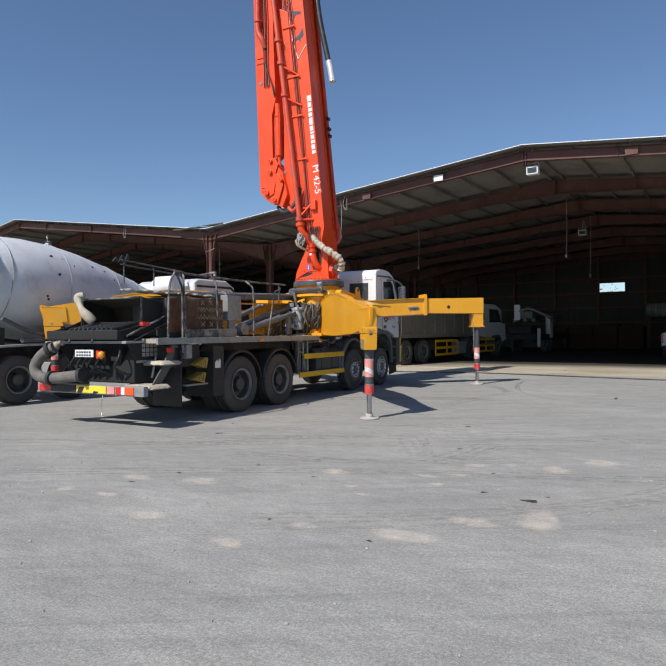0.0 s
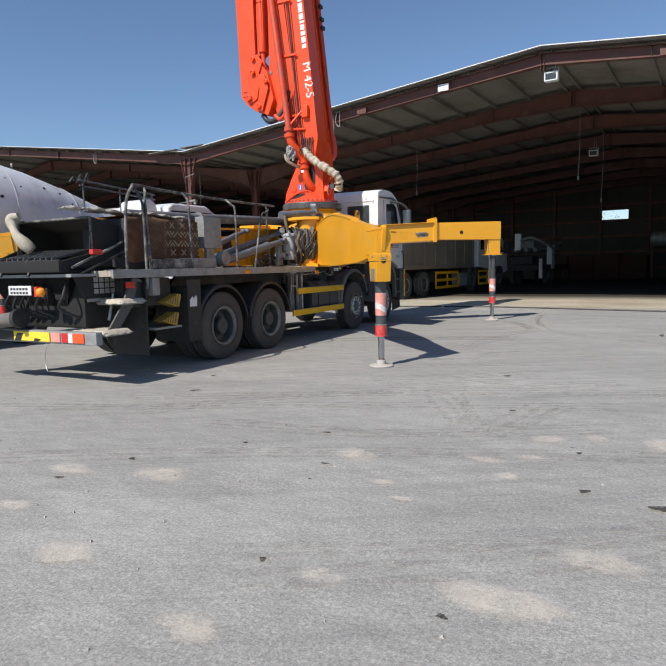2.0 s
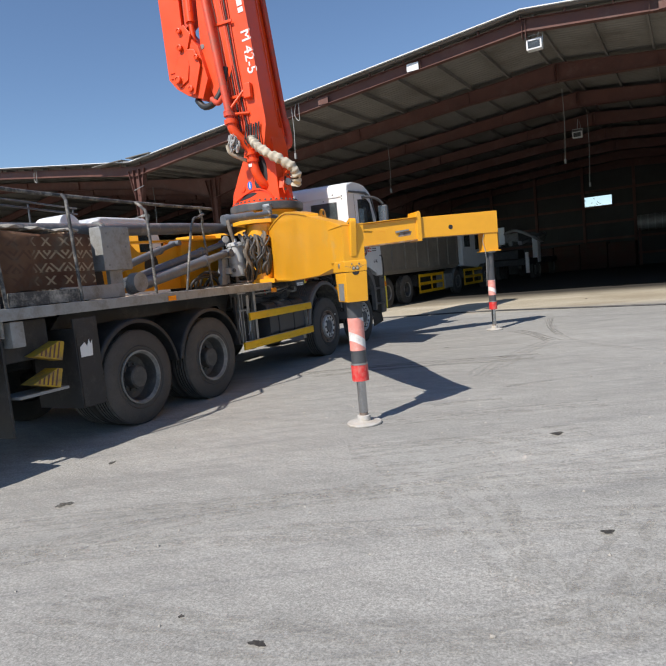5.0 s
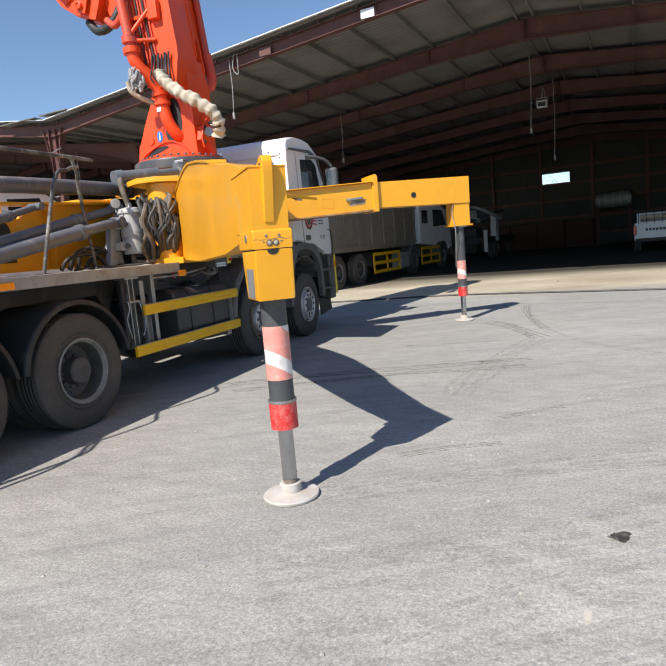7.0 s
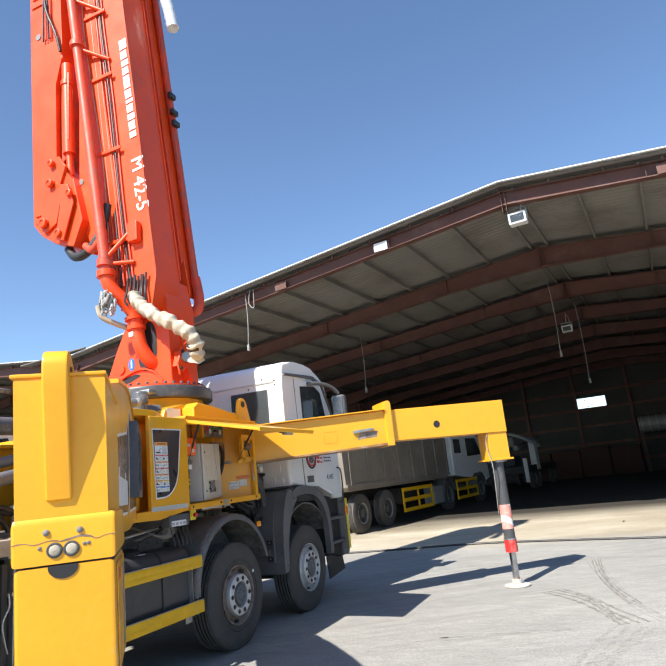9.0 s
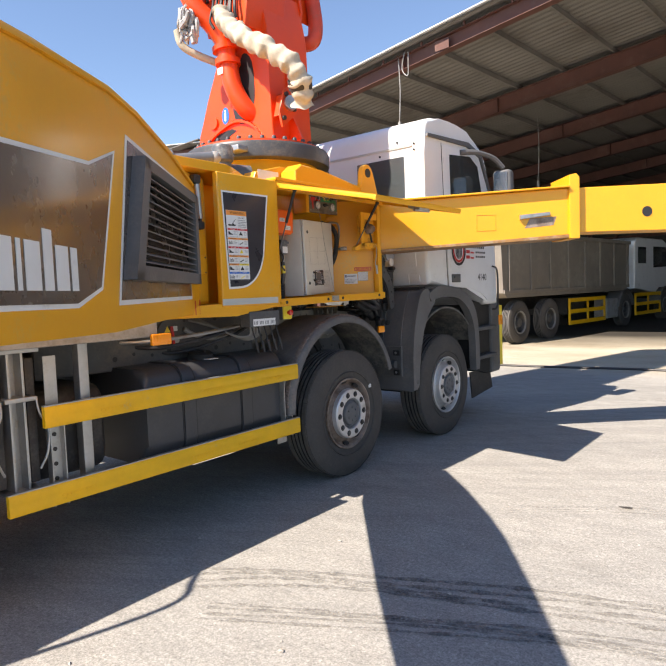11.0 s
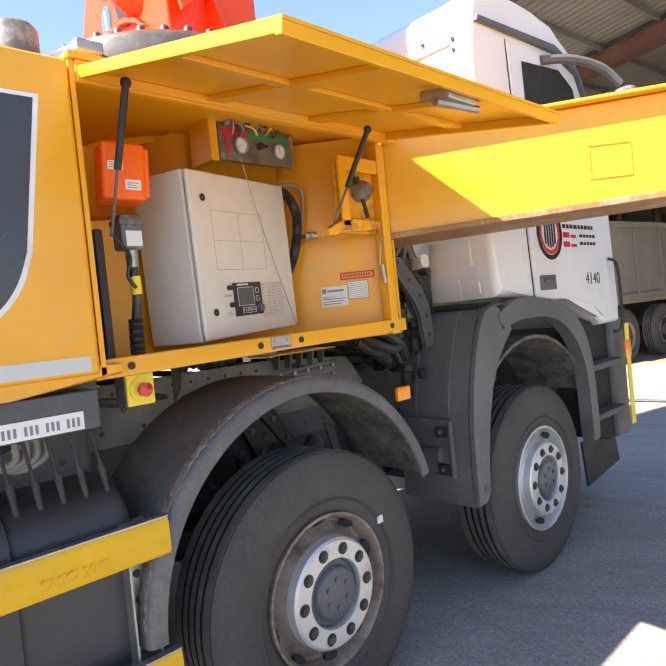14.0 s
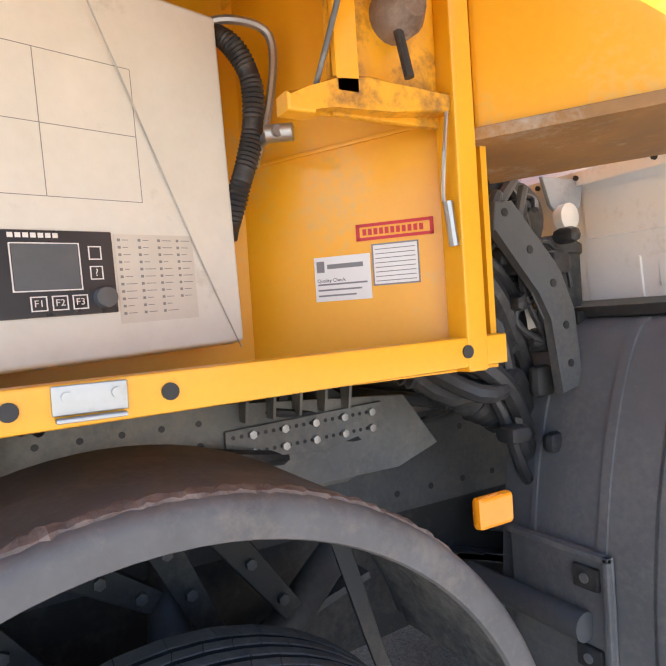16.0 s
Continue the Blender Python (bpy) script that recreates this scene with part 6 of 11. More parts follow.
# lock bracket and valve by the post
bm = B()
for y0, y1, z0, z1 in ((5.29, 5.335, 1.985, 2.28), (5.335, 5.53, 2.22, 2.28)):
    box(bm, (1.12, y0, z0), (1.134, y1, z1), 0.003)
lockb = part("lock_bracket", bm, YELLOW, pedestal, "scratched yellow locking bracket")
bm = B()
BAYWALL = axes(BEAM_ROOT, BEAM_WAY, (0, 0, 1))  # x along the beam, y up, z outwards
prism(bm, [(-0.385, 1.515), (0.09, 1.515), (0.09, 2.4), (-0.385, 2.4)], "z", -0.012, 0.0, m=BAYWALL)
part("bay_back_panel", bm, YELLOW, pedestal, smooth=0)
bm = B()
prism(bm, [(5.2, 1.945), (5.25, 1.945), (5.28, 1.965), (5.4, 1.965), (5.53, 1.98), (5.53, 2.015), (5.44, 2.012), (5.36, 2.02), (5.29, 2.012), (5.24, 1.98), (5.2, 1.975)], "x", 1.09, 1.134, 0.006, seg=3)
ledge = part("bay_ledge", bm, STAINED, pedestal, "yellow ledge with scraped paint")
bm = B()
box(bm, (1.085, 5.3, 1.96), (1.1, 5.53, 2.26), 0.004)
vb = part("valve_plate", bm, STAINED, pedestal, "yellow valve recess with oily brown stains")
bm = B()
lathe(bm, [(0.03, 0), (0.045, 0.02), (0.045, 0.06), (0.025, 0.09), (0.0005, 0.092)], 18, Matrix.Translation((1.08, 5.43, 2.14)) @ TURN_X)
part("valve_boss", bm, RUST, vb)
bm = B()
rod(bm, (1.125, 5.41, 2.18), (1.15, 5.425, 2.02), 0.009, 8)
rod(bm, (1.12, 5.405, 2.2), (1.125, 5.41, 2.15), 0.014, 8)
part("valve_lever", bm, BLACK, vb)
bm = B()
rod(bm, (0.93, 5.21, 1.965), (1.05, 5.21, 1.965), 0.011, 10)
rod(bm, (1.02, 5.2, 1.965), (1.05, 5.24, 1.965), 0.017, 12)
part("pipe_stub", bm, STEEL, pedestal)
bm = B()
lathe(bm, [(0.026, 0.0), (0.036, 0.02), (0.036, 0.05), (0.022, 0.05), (0.02, 0.03)], 20, Matrix.Translation((0.94, 5.51, 1.556)) @ TURN_X)
part("pipe_stub", bm, YELLOW, pedestal)
bm = B()
tube(bm, [(1.13, 5.52, 1.98), (1.14, 5.5, 1.9), (1.12, 5.51, 1.83), (1.13, 5.51, 1.8)], 0.004, 6)
rod(bm, (1.13, 5.51, 1.82), (1.13, 5.52, 1.74), 0.009, 8)
pin_ = part("locking_pin", bm, STEEL, pedestal)
bm = B()
prism(bm, [(-0.38, 1.94), (0.06, 1.975), (0.06, 1.984), (-0.38, 1.949)], "z", 0.0, 0.006, 0.002, m=BAYWALL)
part("weld_seam", bm, YELLOW, pedestal)
for o in (lockb, ledge, vb, *vb.children, pin_):
    o.data.transform(Matrix.Translation((0.095, -0.06, -0.01)))
# stickers on the bay back wall
bmw = 0.9406
bm = B()
box(bm, (bmw, 5.3093, 1.6577), (bmw + 0.0012, 5.4292, 1.7484))
s1 = part("quality_sticker", bm, STICKER, pedestal, "white inspection sticker", smooth=0)
bm = B()
for i, z in enumerate((1.6983, 1.6869, 1.6754)):
    box(bm, (bmw + 0.0013, 5.3155, z - 0.008), (bmw + 0.0016, 5.4209 - 0.012 * (i % 3), z - 0.0045))
box(bm, (bmw + 0.0013, 5.3374, 1.7234), (bmw + 0.0016, 5.4136, 1.7328))
box(bm, (bmw + 0.0013, 5.3145, 1.7171), (bmw + 0.0016, 5.3312, 1.7401))
part("lettering", bm, INKGREY, s1, smooth=0)
letters("sticker_text", "Quality Check", 0.0105, SIDE(5.3447, 1.7, bmw + 0.0015), INK, s1, 0.0004)
bm = B()
box(bm, (bmw, 5.4334, 1.6817), (bmw + 0.0012, 5.5283, 1.7651))
s2 = part("rating_plate", bm, STICKER, pedestal, "small rating plate", smooth=0)
bm = B()
for z in np.arange(1.6900, 1.7547, 0.009):
    box(bm, (bmw + 0.0013, 5.4396, z), (bmw + 0.0016, 5.5210, z + 0.0016))
for a, b in (((5.4334, 1.6817), (5.5283, 1.6848)), ((5.4334, 1.7620), (5.5283, 1.7651)), ((5.4334, 1.6817), (5.4365, 1.7651)), ((5.5252, 1.6817), (5.5283, 1.7651))):
    box(bm, (bmw + 0.0013, a[0], a[1]), (bmw + 0.0017, b[0], b[1]))
part("lettering", bm, INKGREY, s2, smooth=0)
bm = B()
for a, b in (((5.4031, 1.7734), (5.5596, 1.7797)), ((5.4031, 1.8006), (5.5596, 1.8068)), ((5.4031, 1.7734), (5.4104, 1.8068)), ((5.5523, 1.7734), (5.5596, 1.8068))):
    box(bm, (bmw, a[0], a[1]), (bmw + 0.0014, b[0], b[1]))
red_f = part("number_frame", bm, INKRED, pedestal, "red framed serial plate", smooth=0)
bm = B()
for i in range(11):
    box(bm, (bmw, 5.4167 + 0.0115 * i, 1.7839), (bmw + 0.0014, 5.4240 + 0.0115 * i, 1.7964))
part("lettering", bm, INKRED, red_f, smooth=0)
n_ = BAYWALL.to_3x3().col[2]
ON_WALL = Matrix.Translation(BEAM_ROOT + Vector((0, 0, -0.008))) @ Matrix(((n_.x, BEAM_WAY.x, 0), (n_.y, BEAM_WAY.y, 0), (0, 0, 1))).to_4x4() @ Matrix.Translation((-0.9395, -5.544, 0))
for o in (s1, s2, red_f, *s1.children, *s2.children, *red_f.children):
    o.data.transform(ON_WALL)

# below the bay: emergency stop, lever block, hoses
LEV = Matrix.Translation((0.13, -0.085, 0.025))
bm = B()
box(bm, (1.1, 4.27, 1.37), (1.17, 4.37, 1.48), 0.008)
es = part("emergency_stop", bm, GREYPAINT, truck, "emergency stop button in a yellow box")
bm = B()
box(bm, (1.171, 4.272, 1.375), (1.186, 4.365, 1.475), 0.006)
lathe(bm, [(0.038, 0.016), (0.038, 0.02), (0.0005, 0.021)], 24, Matrix.Translation((1.171, 4.318, 1.425)) @ TURN_X)
part("stop_cover", bm, INKYELLOW, es)
bm = B()
lathe(bm, [(0.014, 0.02), (0.014, 0.035), (0.022, 0.037), (0.022, 0.052), (0.0005, 0.058)], 22, Matrix.Translation((1.171, 4.318, 1.425)) @ TURN_X)
part("stop_button", bm, LENSRED, es)
bm = B()
box(bm, (1.04, 3.9, 1.33), (1.14, 4.2, 1.44), 0.008)
box(bm, (1.0, 3.86, 1.4), (1.04, 4.24, 1.5), 0.004)
lv = part("lever_block", bm, CHASSIS, truck, "grey valve block with a row of levers")
bm = B()
box(bm, (1.141, 3.93, 1.335), (1.143, 4.15, 1.385))
part("lever_label", bm, STICKER, lv, smooth=0)
bm = B()
for i in range(4):
    for j in range(3):
        box(bm, (1.1431, 3.937 + 0.055 * i + 0.014 * j, 1.345), (1.1435, 3.945 + 0.055 * i + 0.014 * j, 1.37))
part("lever_symbols", bm, INKGREY, lv, smooth=0)
for i in range(5):
    y = 3.93 + 0.06 * i
    bm = B()
    rod(bm, (1.12, y, 1.34), (1.15, y + 0.01, 1.22), 0.005, 8)
    rod(bm, (1.148, y + 0.01, 1.23), (1.165, y + 0.015, 1.15), 0.011, 10, 0.007)
    part("lever", bm, BLACK, lv)
for o in (lv, *lv.children):
    o.data.transform(LEV)
for o in (es, *es.children):
    o.data.transform(Matrix.Translation((0.015, -0.04, 0.012)))
rng = random.Random(11)
for i in range(3):
    bm = B()
    y = 3.2 + 0.16 * i
    z = 1.38 - 0.02 * (i % 3)
    tube(bm, [(0.6, y - 0.5, z), (0.85 + 0.03 * (i % 2), y - 0.1, z - 0.08 - 0.03 * (i % 3)), (1.02, y + 0.3, z - 0.06), (1.06, 3.9 + 0.05 * i, 1.36)], 0.013, 8)
    part("hydraulic_hose", bm, STEEL if i % 3 == 0 else HOSE, truck)
bm = B()
tube(bm, [(0.86, 4.6, 1.47), (0.87, 4.7, 1.475), (0.86, 4.8, 1.47), (0.84, 4.88, 1.48)], 0.03, 12, 20, radii=lambda k: 0.024 + 0.006 * math.sin(k * 23) + 0.005 * math.sin(k * 61))
part("wrapped_cable", bm, HOSE, truck, "thick wrapped black cable")
for i in range(12):
    bm = B()
    y0 = 4.4 + 0.16 * i
    dz = rng.uniform(-0.06, 0.08)
    tube(bm, [(0.3, y0 - 0.3, 1.4 + dz), (0.55 + 0.1 * rng.random(), y0, 1.35 + dz), (0.5, y0 + 0.35, 1.3 + dz), (0.35, y0 + 0.7, 1.42 + dz)], rng.uniform(0.01, 0.022), 8)
    part("hydraulic_hose", bm, HOSE if i % 4 else CHASSIS, truck)
# engine clutter between pedestal and cab
bm = B()
for i in range(26):
    c = (rng.uniform(0.4, 0.98), rng.uniform(5.7, 6.08), rng.uniform(1.25, 1.9))
    s = [rng.uniform(0.03, 0.09) for _ in range(3)]
    box(bm, [a - b / 2 for a, b in zip(c, s)], [a + b / 2 for a, b in zip(c, s)], 0.02)
tagged(part("engine_clutter", bm, BLACK, truck), "dusty black engine fittings behind the cab", kind="stuff")
for i in range(8):
    bm = B()
    z = rng.uniform(1.5, 1.95)
    e = rng.uniform(-0.2, 0.2)
    tube(bm, [(0.7, 5.62 + e * 0.4, z), (0.86 + 0.12 * rng.random(), 5.78 + e * 0.3, z - 0.1 + e * 0.6), (0.9, 5.95, z - 0.3 - e), (0.75, 6.15, z - 0.45)], rng.uniform(0.012, 0.03), 8)
    part("engine_hose", bm, HOSE, truck)
rng = random.Random(31)
for i in range(22):
    bm = B()
    y, z = rng.uniform(5.84, 6.04), rng.uniform(1.55, 1.98)
    x = rng.uniform(0.84, 1.02)
    q = [Vector((x, y, z))]
    for _ in range(3):
        q.append(q[-1] + Vector((rng.uniform(-0.07, 0.07), rng.uniform(-0.09, 0.09), rng.uniform(-0.16, 0.06))))
    tube(bm, [(min(max(p.x, 0.7), 0.95), min(p.y, 6.12), max(p.z, 1.52)) for p in q], rng.uniform(0.006, 0.016), 8)
    part("engine_hose", bm, HOSE if i % 5 else CHASSIS, truck)
for i in range(9):
    bm = B()
    c = (rng.uniform(0.82, 0.95), rng.uniform(5.86, 6.04), rng.uniform(1.6, 1.92))
    e = [rng.uniform(0.02, 0.045) for _ in range(3)]
    box(bm, [a - b for a, b in zip(c, e)], [a + b for a, b in zip(c, e)], 0.012)
    part("engine_fitting", bm, BLACK, truck)
bm = B()
lathe(bm, [(0.09, -0.02), (0.1, 0.0), (0.1, 0.012), (0.03, 0.02), (0.0005, 0.022)], 24, Matrix.Translation((0.86, 6.02, 1.86)) @ TURN_X)
part("fan_housing", bm, BLACK, truck)
bm = B()
prism(bm, [(5.8, 1.87), (5.86, 1.875), (6.02, 1.71), (6.07, 1.6), (6.09, 1.4), (6.0, 1.38), (5.98, 1.58), (5.94, 1.65), (5.79, 1.8)], "x", 0.975, 1.0, 0.006)
tilt = part("cab_tilt_arm", bm, CHASSIS, truck, "dark bent cab tilt arm with holes")
for y, z in ((5.83, 1.845), (5.91, 1.755), (5.99, 1.67), (6.03, 1.56), (6.04, 1.46)):
    bm = B()
    rod(bm, (0.998, y, z), (1.002, y, z), 0.011, 10)
    part("arm_hole", bm, INK, tilt)
bm = B()
lathe(bm, [(0.0005, 1.6), (0.07, 1.605), (0.075, 1.62), (0.075, 1.76), (0.082, 1.765), (0.082, 1.79), (0.05, 1.82), (0.0005, 1.825)], 24, Matrix.Translation((0.8, 6.24, 0)))
part("air_dryer", bm, BLACK, truck, "black air dryer canister")
bm = B()
prism(bm, [(6.12, 1.98), (6.3, 1.98), (6.28, 1.9), (6.2, 1.86), (6.15, 1.9)], "x", 0.86, 0.875, 0.004)
part("cap_bracket", bm, STANDBLUE, truck)
bm = B()
lathe(bm, [(0.016, 0), (0.026, 0.008), (0.026, 0.03), (0.018, 0.034), (0.0005, 0.035)], 20, Matrix.Translation((0.86, 6.2, 1.865)) @ TURN_X @ Matrix.Diagonal((1.5, 1.5, 1.3, 1)))
part("white_cap", bm, STICKER, truck)
bm = B()
tube(bm, [(0.8, 5.62, 1.5), (0.86, 5.75, 1.42), (0.82, 5.95, 1.32)], 0.05, 14, 16, radii=lambda k: 0.05 + 0.006 * math.sin(k * 90))
part("bellows_hose", bm, HOSE, truck)

# collar, slewing ring and turret
bm = B()
lathe(bm, [(0.72, 2.44), (0.72, 2.56), (0.62, 2.66), (0.6, 2.8), (0.0005, 2.8)], 48, Matrix.Translation((0.0, 5.2, 0)))
prism(bm, [(4.35, 2.47), (6.1, 2.47), (5.9, 2.62), (4.7, 2.66), (4.4, 2.58)], "x", -0.62, 0.8, 0.02)
col = part("ring_mount", bm, YELLOW, pedestal)
bm = B()
prism(bm, [(4.68, 2.44), (5.88, 2.44), (5.88, 2.52), (5.0, 2.64), (4.76, 2.66), (4.68, 2.6)], "x", 0.8, 0.98, 0.02)
part("mount_shoulder", bm, YELLOW, pedestal)
bm = B()
prism(bm, arc(5.68, 2.69, 0.085, 0, 180, 12) + [(5.56, 2.46), (5.86, 2.46)], "x", 0.95, 1.0, 0.006)
ring = part("lifting_eye", bm, YELLOW, pedestal, "yellow lifting eye")
bm = B()
rod(bm, (0.945, 5.68, 2.695), (1.005, 5.68, 2.695), 0.042, 20)
part("eye_hole", bm, INK, ring)
bm = B()
lathe(bm, [(0.6, 2.79), (0.70, 2.795), (0.705, 2.81), (0.705, 2.91), (0.69, 2.935), (0.3, 2.945)], 56, Matrix.Translation((0.02, 5.2, 0)))
slew = part("slewing_ring", bm, DARKGREY, truck, "grey slewing ring")
for i in range(36):
    a = 2 * math.pi * i / 36
    bm = B()
    lathe(bm, [(0.021, 2.96), (0.021, 2.99), (0.014, 2.999), (0.0005, 3.0)], 8, Matrix.Translation((0.02 + 0.6 * math.cos(a), 5.2 + 0.6 * math.sin(a), 0)))
    part("ring_bolt", bm, DARKGREY, slew)
bm = B()
box(bm, (0.35, 4.5, 2.82), (0.5, 4.62, 2.87), 0.01, m=None)
part("ring_tab", bm, STEEL, truck)
bm = B()
lathe(bm, [(0.06, 2.44), (0.065, 2.6), (0.085, 2.62), (0.085, 2.72), (0.07, 2.74), (0.0005, 2.74)], 24, Matrix.Translation((0.62, 4.215, 0.045)))
part("oil_filler", bm, GREYPAINT, truck)
bm = B()
box(bm, (0.801, 4.42, 2.49), (0.803, 4.66, 2.6))
part("maker_plate", bm, STICKER, truck)

# turret: flared red tower with openings on the near face
TY0, TY1 = 4.98, 5.52
TOWER = [(-0.62, 2.94), (-0.58, 3.2), (-0.42, 3.52), (-0.24, 3.82), (-0.17, 4.05), (-0.14, 4.35), (0.36, 4.4), (0.43, 4.0), (0.44, 3.4), (0.47, 2.94)]
bm = B()
prism(bm, TOWER, "y", TY0, TY1, 0.018)
turret = part("turret", bm, RED, truck, "red turret of the boom", smooth=30)
bm = B()
lathe(bm, [(0.635, 2.935), (0.635, 2.965), (0.5, 2.975), (0.0005, 2.975)], 48, Matrix.Translation((0.02, 5.2, 0)))
part("turret_base", bm, RED, turret)
bm = B()
prism(bm, [(0.4, 3.0), (0.62, 2.97), (0.62, 3.0), (0.47, 3.3), (0.44, 3.9), (0.42, 3.9)], "y", 5.2, 5.225)
part("turret_web", bm, RED, turret)
bm = B()
prism(bm, [(-0.45, 3.06), (-0.3, 3.17), (-0.08, 3.19), (-0.02, 3.16), (-0.2, 3.1)], "y", TY0 - 0.003, TY0 + 0.01)
part("turret_opening", bm, INK, turret, smooth=0)
bm = B()
prism(bm, [(p.x, p.y) for p in curve_points([(-0.06, 3.36, 0), (-0.01, 3.24, 0), (0.12, 3.22, 0), (0.24, 3.4, 0), (0.22, 3.75, 0), (0.1, 3.84, 0), (0.02, 3.6, 0)], 4)], "y", TY0 - 0.003, TY0 + 0.01)
part("turret_opening", bm, INK, turret, smooth=0)
bm = B()
for pts in ([(-0.6, 2.98), (-0.45, 3.09), (-0.2, 3.2), (0.0, 3.23), (0.2, 3.16), (0.33, 3.02)],):
    line = curve_points([(x, TY0 - 0.03, z) for x, z in pts], 5)
    for p, q in zip(line, line[1:]):
        prism(bm, [(p.x, p.z), (q.x, q.z), (q.x, q.z + 0.03), (p.x, p.z + 0.022)], "y", TY0 - 0.028, TY0 + 0.01)
part("turret_rib", bm, RED, turret)
bm = B()
lathe(bm, [(0.07, 0), (0.07, 0.004), (0.0005, 0.0045)], 28, axes((-0.17, TY0 - 0.001, 3.33), (1, 0, 0), (0, 0, 1)) @ Matrix.Diagonal((0.72, 1.15, 1, 1)))
st = part("blue_sticker", bm, INKBLUE, turret, "oval blue mandatory sign")
bm = B()
box(bm, (-0.181, TY0 - 0.0075, 3.28), (-0.159, TY0 - 0.006, 3.36))
lathe(bm, [(0.011, 0.006), (0.011, 0.007), (0.0005, 0.0072)], 12, axes((-0.17, TY0 - 0.001, 3.375), (1, 0, 0), (0, 0, 1)))
part("sign_mark", bm, STICKER, st, smooth=0)
bm = B()
lathe(bm, [(0.06, 0), (0.06, 0.02), (0.0005, 0.022)], 24, axes((-0.34, TY0, 3.29), (1, 0, 0), (0, 0, 1)))
part("pin_boss", bm, RED, turret)
# delivery line up through the turret
bm = B()
tube(bm, [(0.2, 5.1, 3.26), (0.14, 4.96, 3.33), (0.07, 4.88, 3.52), (0.03, 4.86, 3.75), (0.0, 4.84, 3.95), (-0.06, 4.76, 4.1), (-0.13, 4.66, 4.22), (-0.18, 4.61, 4.34), (-0.2, 4.6, 4.46)], 0.088, 18, 8)
part("riser_pipe", bm, RED, turret)
for c, d in (((0.03, 4.86, 3.73), (0.028, 4.858, 3.78)), ((0.01, 4.85, 3.86), (0.005, 4.845, 3.9)), ((-0.2, 4.6, 4.42), (-0.205, 4.6, 4.5))):
    bm = B()
    rod(bm, c, d, 0.118, 20)
    part("pipe_coupling", bm, RED, turret)
bm = B()
box(bm, (-0.02, 4.77, 3.63), (0.05, 4.777, 3.69))
part("pipe_label", bm, STICKER, turret, smooth=0)

# ---- boom: first arm upright, the others folded against it; it lies in the plane across the truck ----
def lean(z):
    return 0.02 - 0.098 * (z - 4.3)


def boom_plate(name, poly, y0, y1, mat, parent, label="", bev=0.012):
    bm = B()
    prism(bm, poly, "y", y0, y1, bev)
    return part(name, bm, mat, parent, label, smooth=30)


A0, A1 = 4.78, 5.26
right = lambda z: 0.47 - 0.098 * (z - 4.0)
arm1 = boom_plate("boom_arm", [(right(3.95) - 0.62, 4.0), (right(5.2) - 0.78, 5.2), (right(9.0) - 0.72, 9.0), (right(11.6) - 0.6, 11.6), (right(12.6) - 0.62, 12.55), (right(12.8) - 0.3, 12.75), (right(12.4) - 0.02, 12.45), (right(11.8), 11.8), (right(4.35), 4.35), (right(3.9) - 0.12, 3.98), (right(3.9) - 0.45, 3.95)], A0, A1, RED, truck, "red first boom arm with white lettering")
for y0, y1 in ((A0 - 0.012, A0 + 0.01), (A1 - 0.01, A1 + 0.012)):
    bm = B()
    prism(bm, [(right(4.4), 4.4), (right(11.8), 11.8), (right(11.8) + 0.016, 11.8), (right(4.4) + 0.016, 4.4)], "y", y0, y1)
    part("arm_flange", bm, RED, arm1)
# hose run and ribs on the near face
for i in range(7):
    bm = B()
    off = 0.62 - 0.045 * i
    pts = [(right(z) - off + 0.012 * math.sin(z * 2.1 + i), A0 - 0.02 - 0.012 * (i % 2), z) for z in (4.3, 5.5, 7.0, 8.5, 10.0, 11.2, 12.0)]
    tube(bm, pts, 0.013, 8, 5)
    part("hydraulic_line", bm, DULLRED if i not in (2, 5) else HOSE, arm1)
bm = B()
tube(bm, [(right(z) - 0.66 + 0.05 * math.sin(z * 1.3), A0 - 0.05, z) for z in (4.4, 5.3, 6.2, 7.2, 8.4, 9.6)], 0.006, 6)
part("pale_cable", bm, CANVAS, arm1)
for z in (4.95, 6.3, 7.5, 8.6, 10.0, 11.3):
    bm = B()
    box(bm, (right(z) - 0.68, A0 - 0.07, z - 0.05), (right(z) - 0.28, A0 - 0.045, z + 0.0), 0.006)
    part("hose_clamp", bm, RED, arm1)
bm = B()
box(bm, (right(5.0) - 0.3, A0 - 0.1, 4.85), (right(5.0) - 0.14, A0, 5.12), 0.02)
part("valve_box", bm, RED, arm1)
# delivery pipe in front of the arm with clamps and brackets
px = lambda z: -0.2 - 0.129 * (z - 4.46)
PY = 4.6
bm = B()
tube(bm, [(px(4.46), PY, 4.46), (px(5.6), PY, 5.6), (px(8), PY, 8.0), (px(10.5), PY, 10.5), (px(11.8), PY, 11.9), (px(12.2) - 0.1, PY, 12.25), (px(12.3) - 0.3, PY, 12.3)], 0.07, 16, 8)
pipe = part("delivery_pipe", bm, DULLRED, truck, "red concrete delivery pipe along the boom")
for z in (4.6, 8.05, 8.95, 9.6, 11.7):
    bm = B()
    p = Vector((px(z), PY, z))
    rod(bm, p - Vector((0, 0, 0.035)), p + Vector((0, 0, 0.035)), 0.105, 20)
    rod(bm, p + Vector((-0.02, 0, 0.045)), p + Vector((-0.02, 0, 0.065)), 0.088, 18)
    part("pipe_clamp", bm, DULLRED, pipe)
